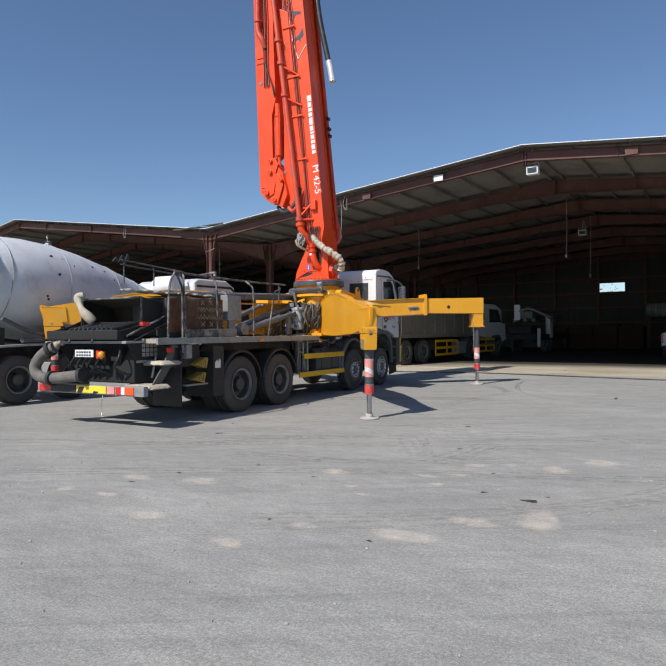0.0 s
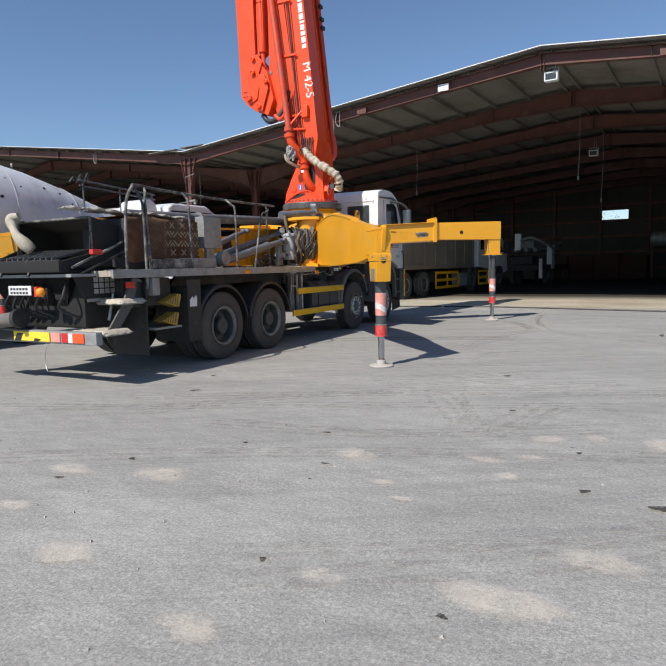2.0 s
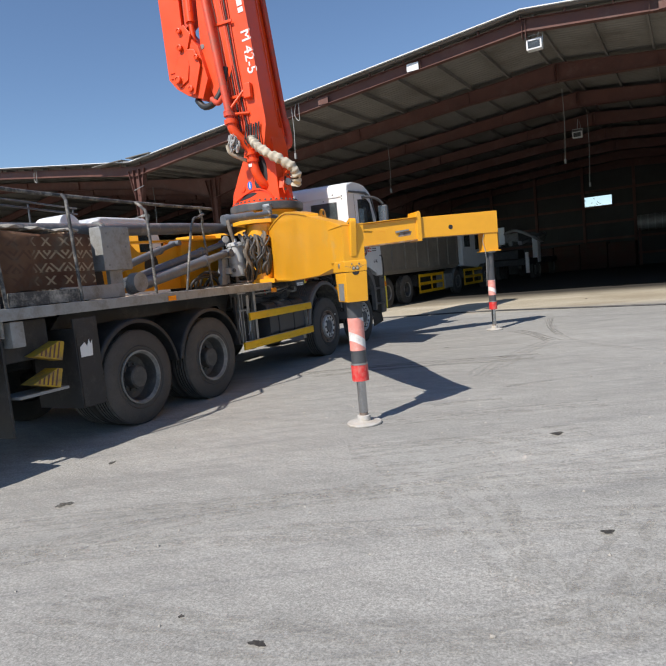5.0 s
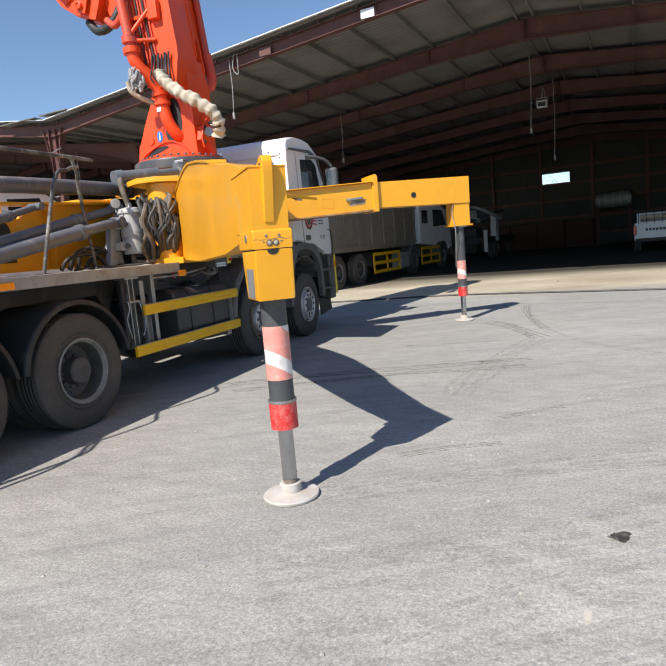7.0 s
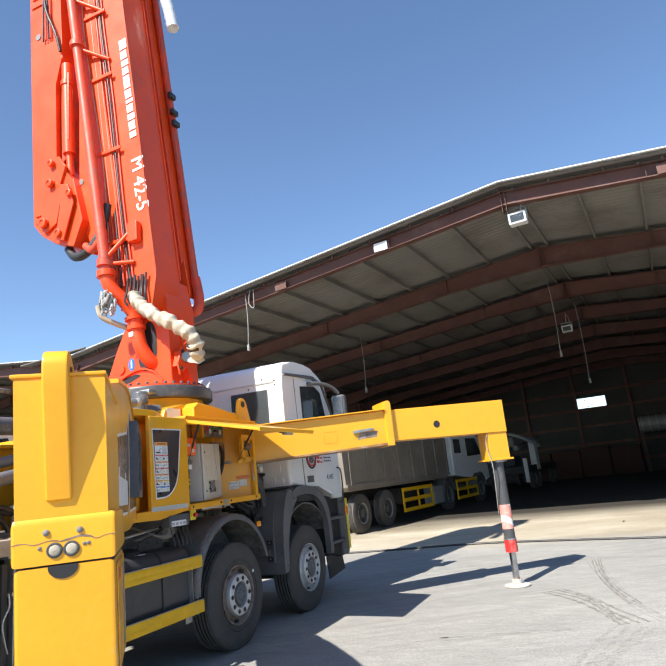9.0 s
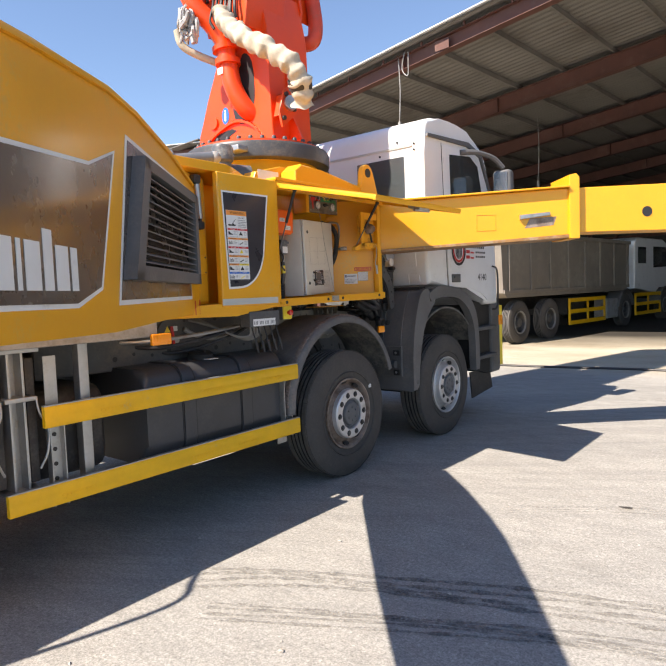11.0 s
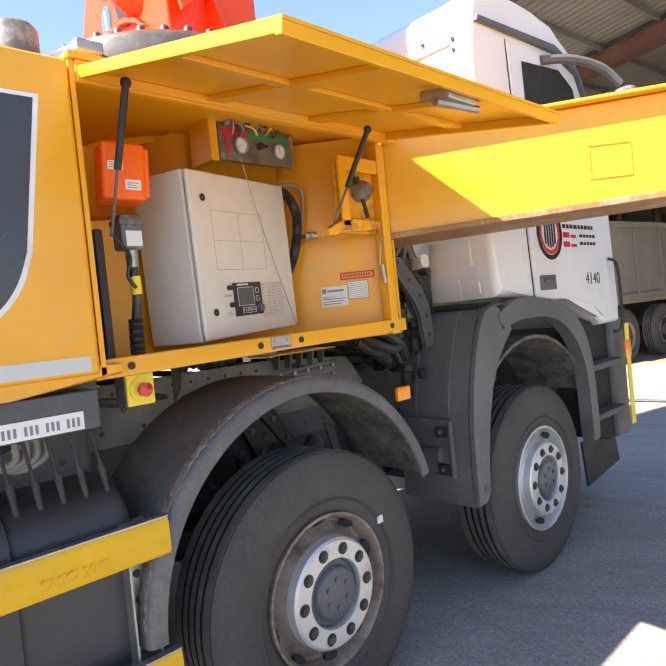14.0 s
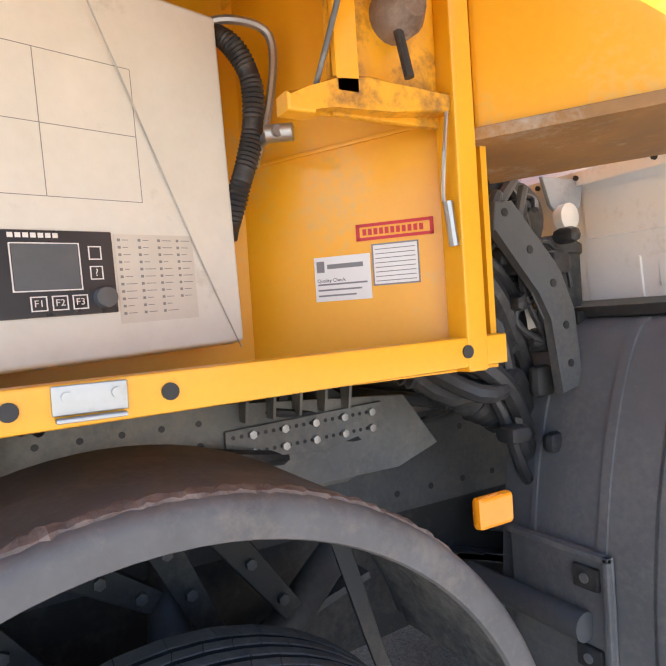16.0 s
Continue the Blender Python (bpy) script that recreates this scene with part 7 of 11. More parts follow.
for z, dz in ((4.6, 0.0), (4.66, 0.4), (8.0, -0.25), (8.9, -0.3), (11.6, -0.1)):
    bm = B()
    rod(bm, (px(z), PY, z), (right(z) - 0.3, A0 - 0.02, z + dz), 0.028, 12)
    part("pipe_bracket", bm, RED, pipe)
# ripped wrapping at the pipe foot and canvas hose sleeve
rng = random.Random(5)
bm = B()
for i in range(26):
    a = Vector((-0.17 + rng.uniform(-0.07, 0.09), 4.56 + rng.uniform(-0.05, 0.05), 4.16 + rng.uniform(-0.12, 0.1)))
    tube(bm, [a, a + Vector((rng.uniform(-0.05, 0.03), rng.uniform(-0.04, 0.02), -rng.uniform(0.03, 0.09))), a + Vector((rng.uniform(-0.08, 0.03), rng.uniform(-0.05, 0.03), -rng.uniform(0.08, 0.24)))], rng.uniform(0.008, 0.022), 6, 3)
tagged(part("torn_wrapping", bm, TORN, pipe, "torn grey wrapping round the pipe elbow"), "torn grey wrapping round the pipe elbow", kind="stuff")
for i in range(8):
    a = Vector((0.02 + 0.04 * i, 4.72 + 0.012 * (i % 3), 4.22 + 0.02 * (i % 2)))
    bm = B()
    tube(bm, [a + Vector((0.02, 0, 0.16)), a, a + Vector((-0.03 + 0.006 * i, -0.02, -0.12)), a + Vector((0.0, 0.0, -0.2))], 0.014, 7, 4)
    part("hose", bm, HOSE, pipe)
bm = B()
path = [(0.14, 4.72, 4.12), (0.2, 4.68, 4.03), (0.34, 4.66, 3.9), (0.52, 4.66, 3.77), (0.72, 4.7, 3.64), (0.88, 4.78, 3.5), (0.92, 4.86, 3.36), (0.86, 4.94, 3.2)]
def fold(s):
    return 0.078 + 0.009 * math.sin(s * 83) + 0.006 * math.sin(s * 37 + 1) + 0.014 * s
tube(bm, path, 0.09, 18, 14, radii=fold)
for v in bm.verts:
    v.co += Vector((0.008 * math.sin(41 * v.co.z + 13 * v.co.y), 0.008 * math.sin(33 * v.co.x + 29 * v.co.z), 0.008 * math.sin(47 * v.co.y + 21 * v.co.x)))
sleeve = part("canvas_sleeve", bm, CANVAS, truck, "wrinkled beige canvas hose sleeve")
bm = B()
rod(bm, (0.89, 4.89, 3.33), (0.915, 4.85, 3.38), 0.104, 20)
part("sleeve_strap", bm, HOSE, sleeve)
bm = B()
tube(bm, [(-0.3, 4.55, 4.05), (-0.28, 4.58, 3.92), (-0.2, 4.68, 3.84), (-0.06, 4.85, 3.76)], 0.035, 10)
part("canvas_end", bm, CANVAS, truck)
bm = B()
prism(bm, [(4.98, 3.08), (5.14, 3.2), (5.2, 3.42), (5.14, 3.52), (5.02, 3.42), (4.94, 3.22)], "x", 0.56, 0.585, 0.006)
prism(bm, [(5.0, 3.2), (5.16, 3.24), (5.18, 3.4), (5.06, 3.4)], "x", 0.42, 0.57, 0.006)
brk = part("sleeve_bracket", bm, RED, turret)
for y, z in ((4.99, 3.16), (5.13, 3.26), (5.15, 3.44), (5.03, 3.38)):
    bm = B()
    rod(bm, (0.58, y, z), (0.606, y, z), 0.02, 8)
    part("bolt", bm, BLACK, brk)
bm = B()
rod(bm, (0.58, 5.08, 3.3), (0.64, 5.05, 3.3), 0.065, 20)
part("hose_nipple", bm, STEEL, brk)
# right-hand pipe bend at the foot of the last arms
TEXT = axes((right(7.45) - 0.2, A0 - 0.0225, 7.45), (-0.098 * -1, 0, -1), (1, 0, 0.098))
tx = lambda z: Vector((right(z) - 0.085, A0 - 0.006, z))
z = 8.0
brand = group_of("brand_lettering", arm1)
tagged(brand, "white lettering of the maker as plain bars")
for w, h in ((0.19, 0.07), (0.16, 0.055), (0.12, 0.068), (0.14, 0.055), (0.23, 0.055), (0.16, 0.055), (0.08, 0.068), (0.15, 0.055), (0.12, 0.066), (0.16, 0.055), (0.12, 0.055)):
    c = tx(z - w / 2)
    mm = axes(c, (0.098, 0, -1), (1, 0, 0.098))
    bm = B()
    box(bm, (-w / 2 + 0.014, -0.055, 0), (w / 2 - 0.014, h, 0.004), 0.0, m=mm)
    part("brand_bar", bm, STICKER, brand, smooth=0)
    z -= w
model = letters("model_text", "M 42-5", 0.28, axes(tx(5.68), (0.098, 0, -1), (1, 0, 0.098)), STICKER, arm1, 0.004, "white model lettering")
model2 = letters("model_text", "M 42-5", 0.28, axes(tx(5.68) + Vector((0.006, -0.0005, -0.008)), (0.098, 0, -1), (1, 0, 0.098)), STICKER, arm1, 0.004, "white model lettering")
# dark emblem patches and pale line on the upper part
EMBLEM = surface("dark_blue_ink", (0.03, 0.05, 0.09), 0.5)
for z, s in ((10.35, 1), (9.65, -1)):
    bm = B()
    mm = axes(Vector((right(z) - 0.26, A0 - 0.004, z)), (0.098, 0, -1), (1, 0, 0.098))
    prism(bm, [(-0.2, -0.18 * s), (-0.05, -0.05 * s), (0.02, 0.16 * s), (0.1, 0.18 * s), (0.06, 0.02), (0.2, -0.1 * s), (0.08, -0.08 * s), (0.0, -0.2 * s)], "z", 0, 0.003, m=mm)
    part("emblem_patch", bm, EMBLEM, arm1, "dark emblem shape", smooth=0)
bm = B()
for a, b in (((0.0, 11.0), (-0.5, 10.6)), ((-0.5, 10.6), (-0.42, 9.6)), ((-0.42, 9.6), (-0.3, 9.05)), ((-0.3, 9.05), (0.0, 9.4))):
    p, q = Vector((right(a[1]) + a[0], A0 - 0.006, a[1])), Vector((right(b[1]) + b[0], A0 - 0.006, b[1]))
    rod(bm, p, q, 0.012, 6)
part("emblem_line", bm, STICKER, arm1)

# second and third arm, folded down on the far side
arm2 = boom_plate("boom_arm", [(-1.52, 5.5), (-1.62, 8.4), (-1.72, 11.55), (-1.6, 11.9), (-1.2, 12.1), (-0.95, 11.9), (-1.05, 10.2), (-1.02, 9.2), (-0.98, 8.0), (-1.12, 7.6), (-1.1, 6.35), (-0.78, 6.0), (-0.62, 5.35), (-0.78, 5.0), (-1.1, 5.12), (-1.36, 5.3)], 4.62, 5.05, RED, truck, "red folded second boom arm")
bm = B()
prism(bm, [(-1.08, 7.6), (-0.98, 7.9), (-0.86, 7.6), (-0.86, 6.5), (-1.08, 6.35)], "y", 4.7, 4.95)
part("arm_recess", bm, DULLRED, arm2)
bm = B()
rod(bm, (-0.96, 4.7, 7.9), (-0.93, 4.7, 6.45), 0.085, 18)
rod(bm, (-0.93, 4.7, 6.45), (-0.9, 4.7, 6.1), 0.05, 16)
rod(bm, (-0.955, 4.7, 7.55), (-0.955, 4.7, 7.62), 0.1, 18)
tube(bm, [(-0.86, 4.62, 7.7), (-0.84, 4.6, 7.2), (-0.84, 4.6, 6.6)], 0.014, 8)
part("boom_cylinder", bm, RED, arm2)
bm = B()
prism(bm, [(-1.2, 6.35), (-1.02, 6.4), (-0.88, 6.2), (-1.0, 5.95), (-0.98, 5.7), (-1.05, 5.4), (-1.25, 5.3), (-1.38, 5.42), (-1.3, 5.75), (-1.16, 5.9)], "y", 4.585, 4.622, 0.01)
prism(bm, [(-1.0, 5.95), (-0.82, 5.9), (-0.72, 5.6), (-0.9, 5.1), (-1.05, 5.15), (-0.95, 5.6)], "y", 4.56, 4.59, 0.01)
link = part("boom_link", bm, RED, arm2, "red linkage plate with pins")
for x, z, r in ((-1.26, 5.44, 0.07), (-0.98, 5.22, 0.055), (-1.14, 6.0, 0.06), (-1.12, 6.3, 0.05), (-0.78, 5.75, 0.05)):
    bm = B()
    lathe(bm, [(r, 0), (r, 0.05), (r * 0.6, 0.055), (r * 0.4, 0.04), (0.0005, 0.04)], 22, axes((x, 4.57, z), (1, 0, 0), (0, 0, 1)))
    part("link_pin", bm, RED, link)
bm = B()
lathe(bm, [(0.05, 0), (0.05, 0.01), (0.0005, 0.011)], 20, axes((-1.46, 4.619, 8.55), (1, 0, 0), (0, 0, 1)))
part("bolt_cap", bm, INKGREY, arm2)
bm = B()
lathe(bm, [(0.045, 0), (0.045, 0.01), (0.0005, 0.011)], 20, axes((-0.75, 4.739, 5.98), (1, 0, 0), (0, 0, 1)))
part("bolt_cap", bm, INKGREY, arm2)
for a, b in (((-1.58, 9.25), (-1.3, 9.42)), ((-1.6, 9.1), (-1.32, 9.25)), ((-1.46, 5.6), (-1.3, 5.68)), ((-1.46, 5.5), (-1.3, 5.55))):
    bm = B()
    box(bm, (a[0], 4.6, a[1]), (b[0], 4.622, a[1] + 0.05))
    part("arm_bracket", bm, RED, arm2)
for i in range(4):
    bm = B()
    tube(bm, [(-1.32 + 0.05 * i - 0.02 * (z - 8) + 0.015 * math.sin(3 * z + i), 4.59, z) for z in (8.4, 9.2, 10.2, 11.2, 11.8)], 0.014, 7)
    part("hydraulic_line", bm, DULLRED if i % 2 else HOSE, arm2)
bm = B()
tube(bm, [(-1.3, 4.58, 9.1), (-1.2, 4.54, 8.8), (-1.05, 4.56, 8.4), (-1.0, 4.6, 8.1)], 0.02, 8)
part("hanging_hose", bm, HOSE, arm2)
bm = B()
tube(bm, [(-1.3, 4.5, 12.15), (-1.4, 4.5, 11.6), (-1.46, 4.5, 11.2), (-1.48, 4.5, 10.3), (-1.46, 4.5, 9.95), (-1.34, 4.52, 9.7), (-1.3, 4.6, 9.5)], 0.075, 14)
part("delivery_pipe", bm, DULLRED, arm2)
for z in (11.3, 10.25):
    bm = B()
    rod(bm, (-1.465, 4.5, z - 0.03), (-1.465, 4.5, z + 0.03), 0.1, 18)
    part("pipe_clamp", bm, DULLRED, arm2)
arm3 = boom_plate("boom_arm", [(-0.95, 10.6), (-0.62, 10.4), (-0.42, 8.0), (-0.22, 6.4), (-0.12, 5.5), (-0.35, 5.05), (-0.6, 5.0), (-0.8, 5.6), (-0.78, 7.4), (-0.9, 8.8)], 4.74, 5.2, RED, truck, "red folded third boom arm")
bm = B()
tube(bm, [(-1.0, 4.75, 5.05), (-0.82, 4.7, 4.88), (-0.58, 4.68, 4.9), (-0.38, 4.72, 5.15), (-0.28, 4.74, 5.5)], 0.06, 12)
part("rubber_elbow", bm, HOSE, arm3)
bm = B()
tube(bm, [(-0.62, 4.68, 4.98), (-0.45, 4.62, 4.86), (-0.3, 4.6, 4.95)], 0.05, 12)
part("pipe_elbow", bm, DULLRED, arm3)
# knuckle at the top
bm = B()
prism(bm, [(-0.95, 12.1), (-0.98, 12.6), (-0.85, 12.95), (-0.55, 12.98), (-0.3, 12.85), (-0.25, 12.5), (-0.5, 12.2), (-0.7, 11.6), (-0.9, 11.6)], "y", 4.66, 4.72, 0.012)
prism(bm, [(-0.95, 12.1), (-0.98, 12.6), (-0.85, 12.95), (-0.55, 12.98), (-0.3, 12.85), (-0.25, 12.5), (-0.5, 12.2), (-0.7, 11.6), (-0.9, 11.6)], "y", 5.25, 5.31, 0.012)
knuckle = part("boom_link", bm, RED, truck, "red linkage at the top of the boom")
for x, z in ((-0.82, 12.75), (-0.42, 12.7), (-0.45, 12.15)):
    bm = B()
    rod(bm, (x, 4.62, z), (x, 5.34, z), 0.085, 20)
    part("link_pin", bm, RED, knuckle)
bm = B()
tube(bm, [(-0.95, 4.6, 12.3), (-1.0, 4.56, 11.9), (-0.92, 4.56, 11.5), (-1.0, 4.58, 11.2)], 0.04, 8)
tube(bm, [(-0.9, 4.6, 12.25), (-0.88, 4.56, 11.9), (-0.98, 4.56, 11.6), (-0.9, 4.58, 11.1)], 0.03, 8)
part("hose_bundle", bm, HOSE, knuckle)
# last arms on the other flank with end hose
arm4 = boom_plate("boom_arm", [(right(4.2) - 0.3, 4.5), (right(4.2) - 0.2, 4.3), (right(12.3) - 0.2, 12.3), (right(12.3) - 0.4, 12.4), (right(5) - 0.4, 5.0)], 5.62, 5.92, RED, truck, "red folded last boom arm")
bm = B()
tube(bm, [(right(z) - 0.14, 5.82, z) for z in (4.6, 7, 9, 12)], 0.055, 12)
tube(bm, [(right(4.6) - 0.14, 5.82, 4.62), (right(4.4) - 0.1, 5.8, 4.3), (right(4.2) - 0.12, 5.75, 4.12), (right(4.2) - 0.24, 5.7, 4.1)], 0.075, 14)
part("delivery_pipe", bm, DULLRED, arm4)
bm = B()
prism(bm, [(right(4.5) - 0.15, 4.7), (right(4.3) - 0.12, 4.8), (right(4.2) - 0.05, 4.3), (right(4.0) - 0.15, 4.02), (right(4.0) - 0.3, 4.2)], "y", 5.5, 5.53, 0.008)
part("pipe_bracket", bm, RED, arm4)
bm = B()
tube(bm, [(right(12.5) - 0.05, 5.5, 12.5), (right(12.2) + 0.1, 5.45, 12.2), (right(10.5) + 0.13, 5.45, 10.5), (right(9.2) + 0.3, 5.5, 9.0)], 0.075, 14)
part("end_hose", bm, HOSE, arm4, "black rubber end hose")
bm = B()
tube(bm, [(right(9.2) + 0.27, 5.5, 9.15), (right(8.9) + 0.3, 5.5, 8.9), (right(8.5) + 0.32, 5.5, 8.55)], 0.09, 14, 6, radii=lambda s: 0.088 + 0.006 * math.sin(40 * s))
part("hose_end_wrap", bm, WRAP, arm4, "white plastic wrap on the hose end")
bm = B()
bm.free()
for z in (7.6, 7.3, 7.1):
    bm = B()
    box(bm, (right(z) - 0.1, 5.7, z), (right(z) - 0.03, 5.85, z + 0.09), 0.02)
    part("hose_clamp", bm, HOSE, arm4)

# ---- outriggers ----
def leg(parent, x, y, top, name):
    """Telescopic support leg with striped sleeve, rod and foot plate."""
    lg = group_of(name, parent)
    bm = B()
    rod(bm, (x, y, 0.44), (x, y, top), 0.075, 28)
    part("outer_tube", bm, DARKGREY, lg, "dark grey steel leg tube")
    bm = B()
    rod(bm, (x, y, 0.12), (x, y, 0.45), 0.045, 24)
    part("piston_rod", bm, CHROME, lg, "polished piston rod")
    bm = B()
    rod(bm, (x, y, 0.44), (x, y, 0.6), 0.083, 28)
    part("red_band", bm, REFLRED, lg, "red band")
    bm = B()
    rod(bm, (x, y, 0.6), (x, y, 0.615), 0.086, 28)
    part("sleeve_ring", bm, STEEL, lg)
    # reflective sleeve of slanted fields
    cuts = (0.74, 0.79, 0.875, 1.05, 1.12)
    for i, mat in enumerate((REFLPINK, REFLWHITE, REFLPINK, REFLWHITE)):
        bm = B()
        n, r = 32, 0.0775
        for k in range(n):
            a0, a1 = 2 * math.pi * k / n, 2 * math.pi * (k + 1) / n
            zs = []
            for a in (a0, a1):
                tilt = -0.05 * math.sin(a + 0.6)
                lo = min(max(cuts[i] + (tilt if i else 0), 0.74), 1.06)
                hi = min(max(cuts[i + 1] + tilt, 0.74), 1.06)
                zs.append((lo, hi))
            if zs[0][1] - zs[0][0] < 1e-3 and zs[1][1] - zs[1][0] < 1e-3:
                continue
            q = [bm.verts.new((x + r * math.cos(a), y + r * math.sin(a), h)) for a, h in ((a0, zs[0][0]), (a1, zs[1][0]), (a1, zs[1][1]), (a0, zs[0][1]))]
            bm.faces.new(q)
        part("reflective_field", bm, mat, lg)
    bm = B()
    lathe(bm, [(0.17, 0.0), (0.173, 0.012), (0.168, 0.02), (0.1, 0.026), (0.068, 0.034), (0.066, 0.085), (0.058, 0.09), (0.045, 0.088), (0.0005, 0.086)], 40, Matrix.Translation((x, y, 0.004)))
    foot = part("foot_plate", bm, FOOTPAD, lg, "round dusty foot plate")
    bm = B()
    lathe(bm, [(0.0005, 0.07), (0.036, 0.075), (0.044, 0.1), (0.038, 0.125), (0.0005, 0.13)], 24, Matrix.Translation((x, y, 0.004)))
    part("ball_joint", bm, RUST, foot, "rusty ball joint")
    return lg


# rear outrigger: swing-out box beam
rear = group_of("rear_outrigger", truck)
tagged(rear, "yellow swing-out rear outrigger with dark panel and grille")
LX, LY = 3.872, 0.245
leg(rear, LX, LY, 1.3, "support_leg")
dirv = Vector((LX - 1.25, LY - 3.35, 0)).normalized()
nrm = Vector((-dirv.y, dirv.x, 0))
OUT = axes((1.25, 3.35, 0), dirv, (0, 0, 1))  # x along the beam, y up, z towards the outer flank
LEN = (Vector((LX, LY, 0)) - Vector((1.25, 3.35, 0))).length


def beam_poly(bm, pts, lo, hi, bev=0.012):
    """An outline of (along, up) drawn across the beam."""
    prism(bm, pts, "z", lo, hi, bev, m=OUT)


FL = 1 if OUT.to_3x3().col[2].x > 0 else -1
W0, W1 = (-0.1, 0.03) if FL > 0 else (-0.03, 0.1)
bm = B()
beam_poly(bm, [(-0.08, 1.53), (-0.06, 2.27), (0.6, 2.345), (1.2, 2.375), (1.55, 2.365), (2.2, 2.285), (2.8, 2.19), (3.3, 2.1), (LEN - 0.3, 2.03), (LEN + 0.1, 1.95), (LEN + 0.14, 1.6), (LEN - 0.25, 1.56), (LEN - 0.9, 1.5), (1.6, 1.46), (0.3, 1.48)], W0, W1, 0.01)
beam = part("beam", bm, YELLOW, rear, "yellow box beam")
# leg housing: lower box, lamp hood and lamps, all leaning a little outwards
hm = axes((LX, LY, 0), (dirv.x, dirv.y, 0), (nrm.x, nrm.y, 0))
sidem = axes((LX, LY, 0), (dirv.x, dirv.y, 0), (0, 0, 1))  # x outwards, y up, z across
em_ = axes((LX + 0.211 * dirv.x, LY + 0.211 * dirv.y, 1.5375), (nrm.x, nrm.y, 0), (0, 0, 1))  # on the end face
ACROSS = -1 if sidem.to_3x3().col[2].dot(nrm) < 0 else 1


def side_prism(bm, pts, n0, n1, bev):
    """A profile of (outwards, up) drawn from n0 to n1 across the beam."""
    prism(bm, pts, "z", min(n0 * ACROSS, n1 * ACROSS), max(n0 * ACROSS, n1 * ACROSS), bev, m=sidem)


bm = B()
side_prism(bm, [(-0.07, 1.222), (0.21, 1.222), (0.21, 1.502), (-0.15, 1.502), (-0.13, 1.43)], -0.122, 0.096, 0.012)
house = part("leg_housing", bm, YELLOW, rear)
bm = B()
side_prism(bm, [(-0.2, 1.507), (0.211, 1.507), (0.211, 1.596), (0.198, 1.612), (-0.16, 1.612), (-0.2, 1.575)], -0.127, 0.099, 0.01)
hood = part("lamp_housing", bm, YELLOW, house, "yellow lamp hood with a cracked seam")
bm = B()
side_prism(bm, [(-0.15, 1.48), (0.195, 1.48), (0.195, 1.53), (-0.15, 1.53)], -0.118, 0.092, 0.004)
part("housing_joint", bm, INK, house, smooth=0)
for a in (-0.0345, 0.0015):
    at = em_ @ Matrix.Translation((a, 0, 0))
    bm = B()
    lathe(bm, [(0.0175, 0), (0.0175, 0.003), (0.0145, 0.004), (0.0145, 0.001), (0.0005, 0.001)], 24, at)
    lamp = part("end_lamp", bm, DARKGREY, hood)
    bm = B()
    lathe(bm, [(0.0145, 0.0012), (0.0122, 0.0012), (0.0122, 0.0028), (0.009, 0.0045), (0.0005, 0.0052)], 18, at)
    part("lamp_lens", bm, CANVAS, lamp, "dusty cream lens")
for a, z, r in ((-0.052, 0.0405, 0.0075), (0.02, 0.0395, 0.0075), (-0.066, 0.0075, 0.0045), (0.029, 0.0075, 0.004), (0.038, 0.0085, 0.0045)):
    bm = B()
    lathe(bm, [(r, 0), (r, r * 0.3), (r * 0.6, r * 0.6), (0.0005, r * 0.65)], 12, em_ @ Matrix.Translation((a, z, 0)))
    part("bolt", bm, FRAMEDUST, hood, "dirty round bolt head")
rng_seam = random.Random(9)
bm = B()
edge = [(-0.124 + 0.0093 * i, 0.0195 + 0.003 * math.sin(i * 0.9) + (0.004 if 11 < i < 19 else 0) + rng_seam.uniform(-0.0006, 0.0006), rng_seam.uniform(0.0006, 0.0014) + (0.0013 if 11 < i < 19 else 0)) for i in range(25)]
prism(bm, [(x, z - w) for x, z, w in edge] + [(x, z + w) for x, z, w in reversed(edge)], "z", 0, 0.0006, m=em_)
part("cracked_seam", bm, RUST, hood, smooth=0)
bm = B()
prism(bm, [(-0.0495, -0.034), (0.0155, -0.034)] + [(-0.017 + 0.0325 * math.cos(math.radians(k)), -0.038 + 0.026 * math.sin(math.radians(k))) for k in range(0, -181, -15)], "z", 0, 0.0012, m=em_)
part("hand_hole", bm, INK, house, smooth=0)
# service plates on the inner flank of the housing
bm = B()
box(bm, (-0.1, 0.0965, 1.25), (0.188, 0.1005, 1.49), 0.003, m=hm)
flank = part("flank_plate", bm, STAINED, house, "stained yellow side plate")
for x0, x1, z0, z1, mat in ((0.11, 0.16, 1.45, 1.475, REFLRED), (-0.05, 0.0, 1.27, 1.47, FRAMEDUST)):
    bm = B()
    box(bm, (x0, 0.1006, z0), (x1, 0.1016, z1), m=hm)
    part("service_label", bm, mat, flank, smooth=0)
# dark strip and round cap on the outer flank
bm = B()
box(bm, (-0.03, -0.1245, 1.235), (0.15, -0.1222, 1.4), m=hm)
part("housing_strip", bm, INKGREY, house, smooth=0)
bm = B()
rod(bm, hm @ Vector((0.04, -0.1275, 1.57)), hm @ Vector((0.04, -0.1325, 1.57)), 0.024, 18)
part("flank_cap", bm, STEEL, hood, "small steel cap")
lean = Matrix.Identity(4)
for i in range(2):
    lean[i][2], lean[i][3] = 0.12 * dirv[i], -0.18 * dirv[i]
for o in (house, *house.children_recursive):
    o.data.transform(lean)
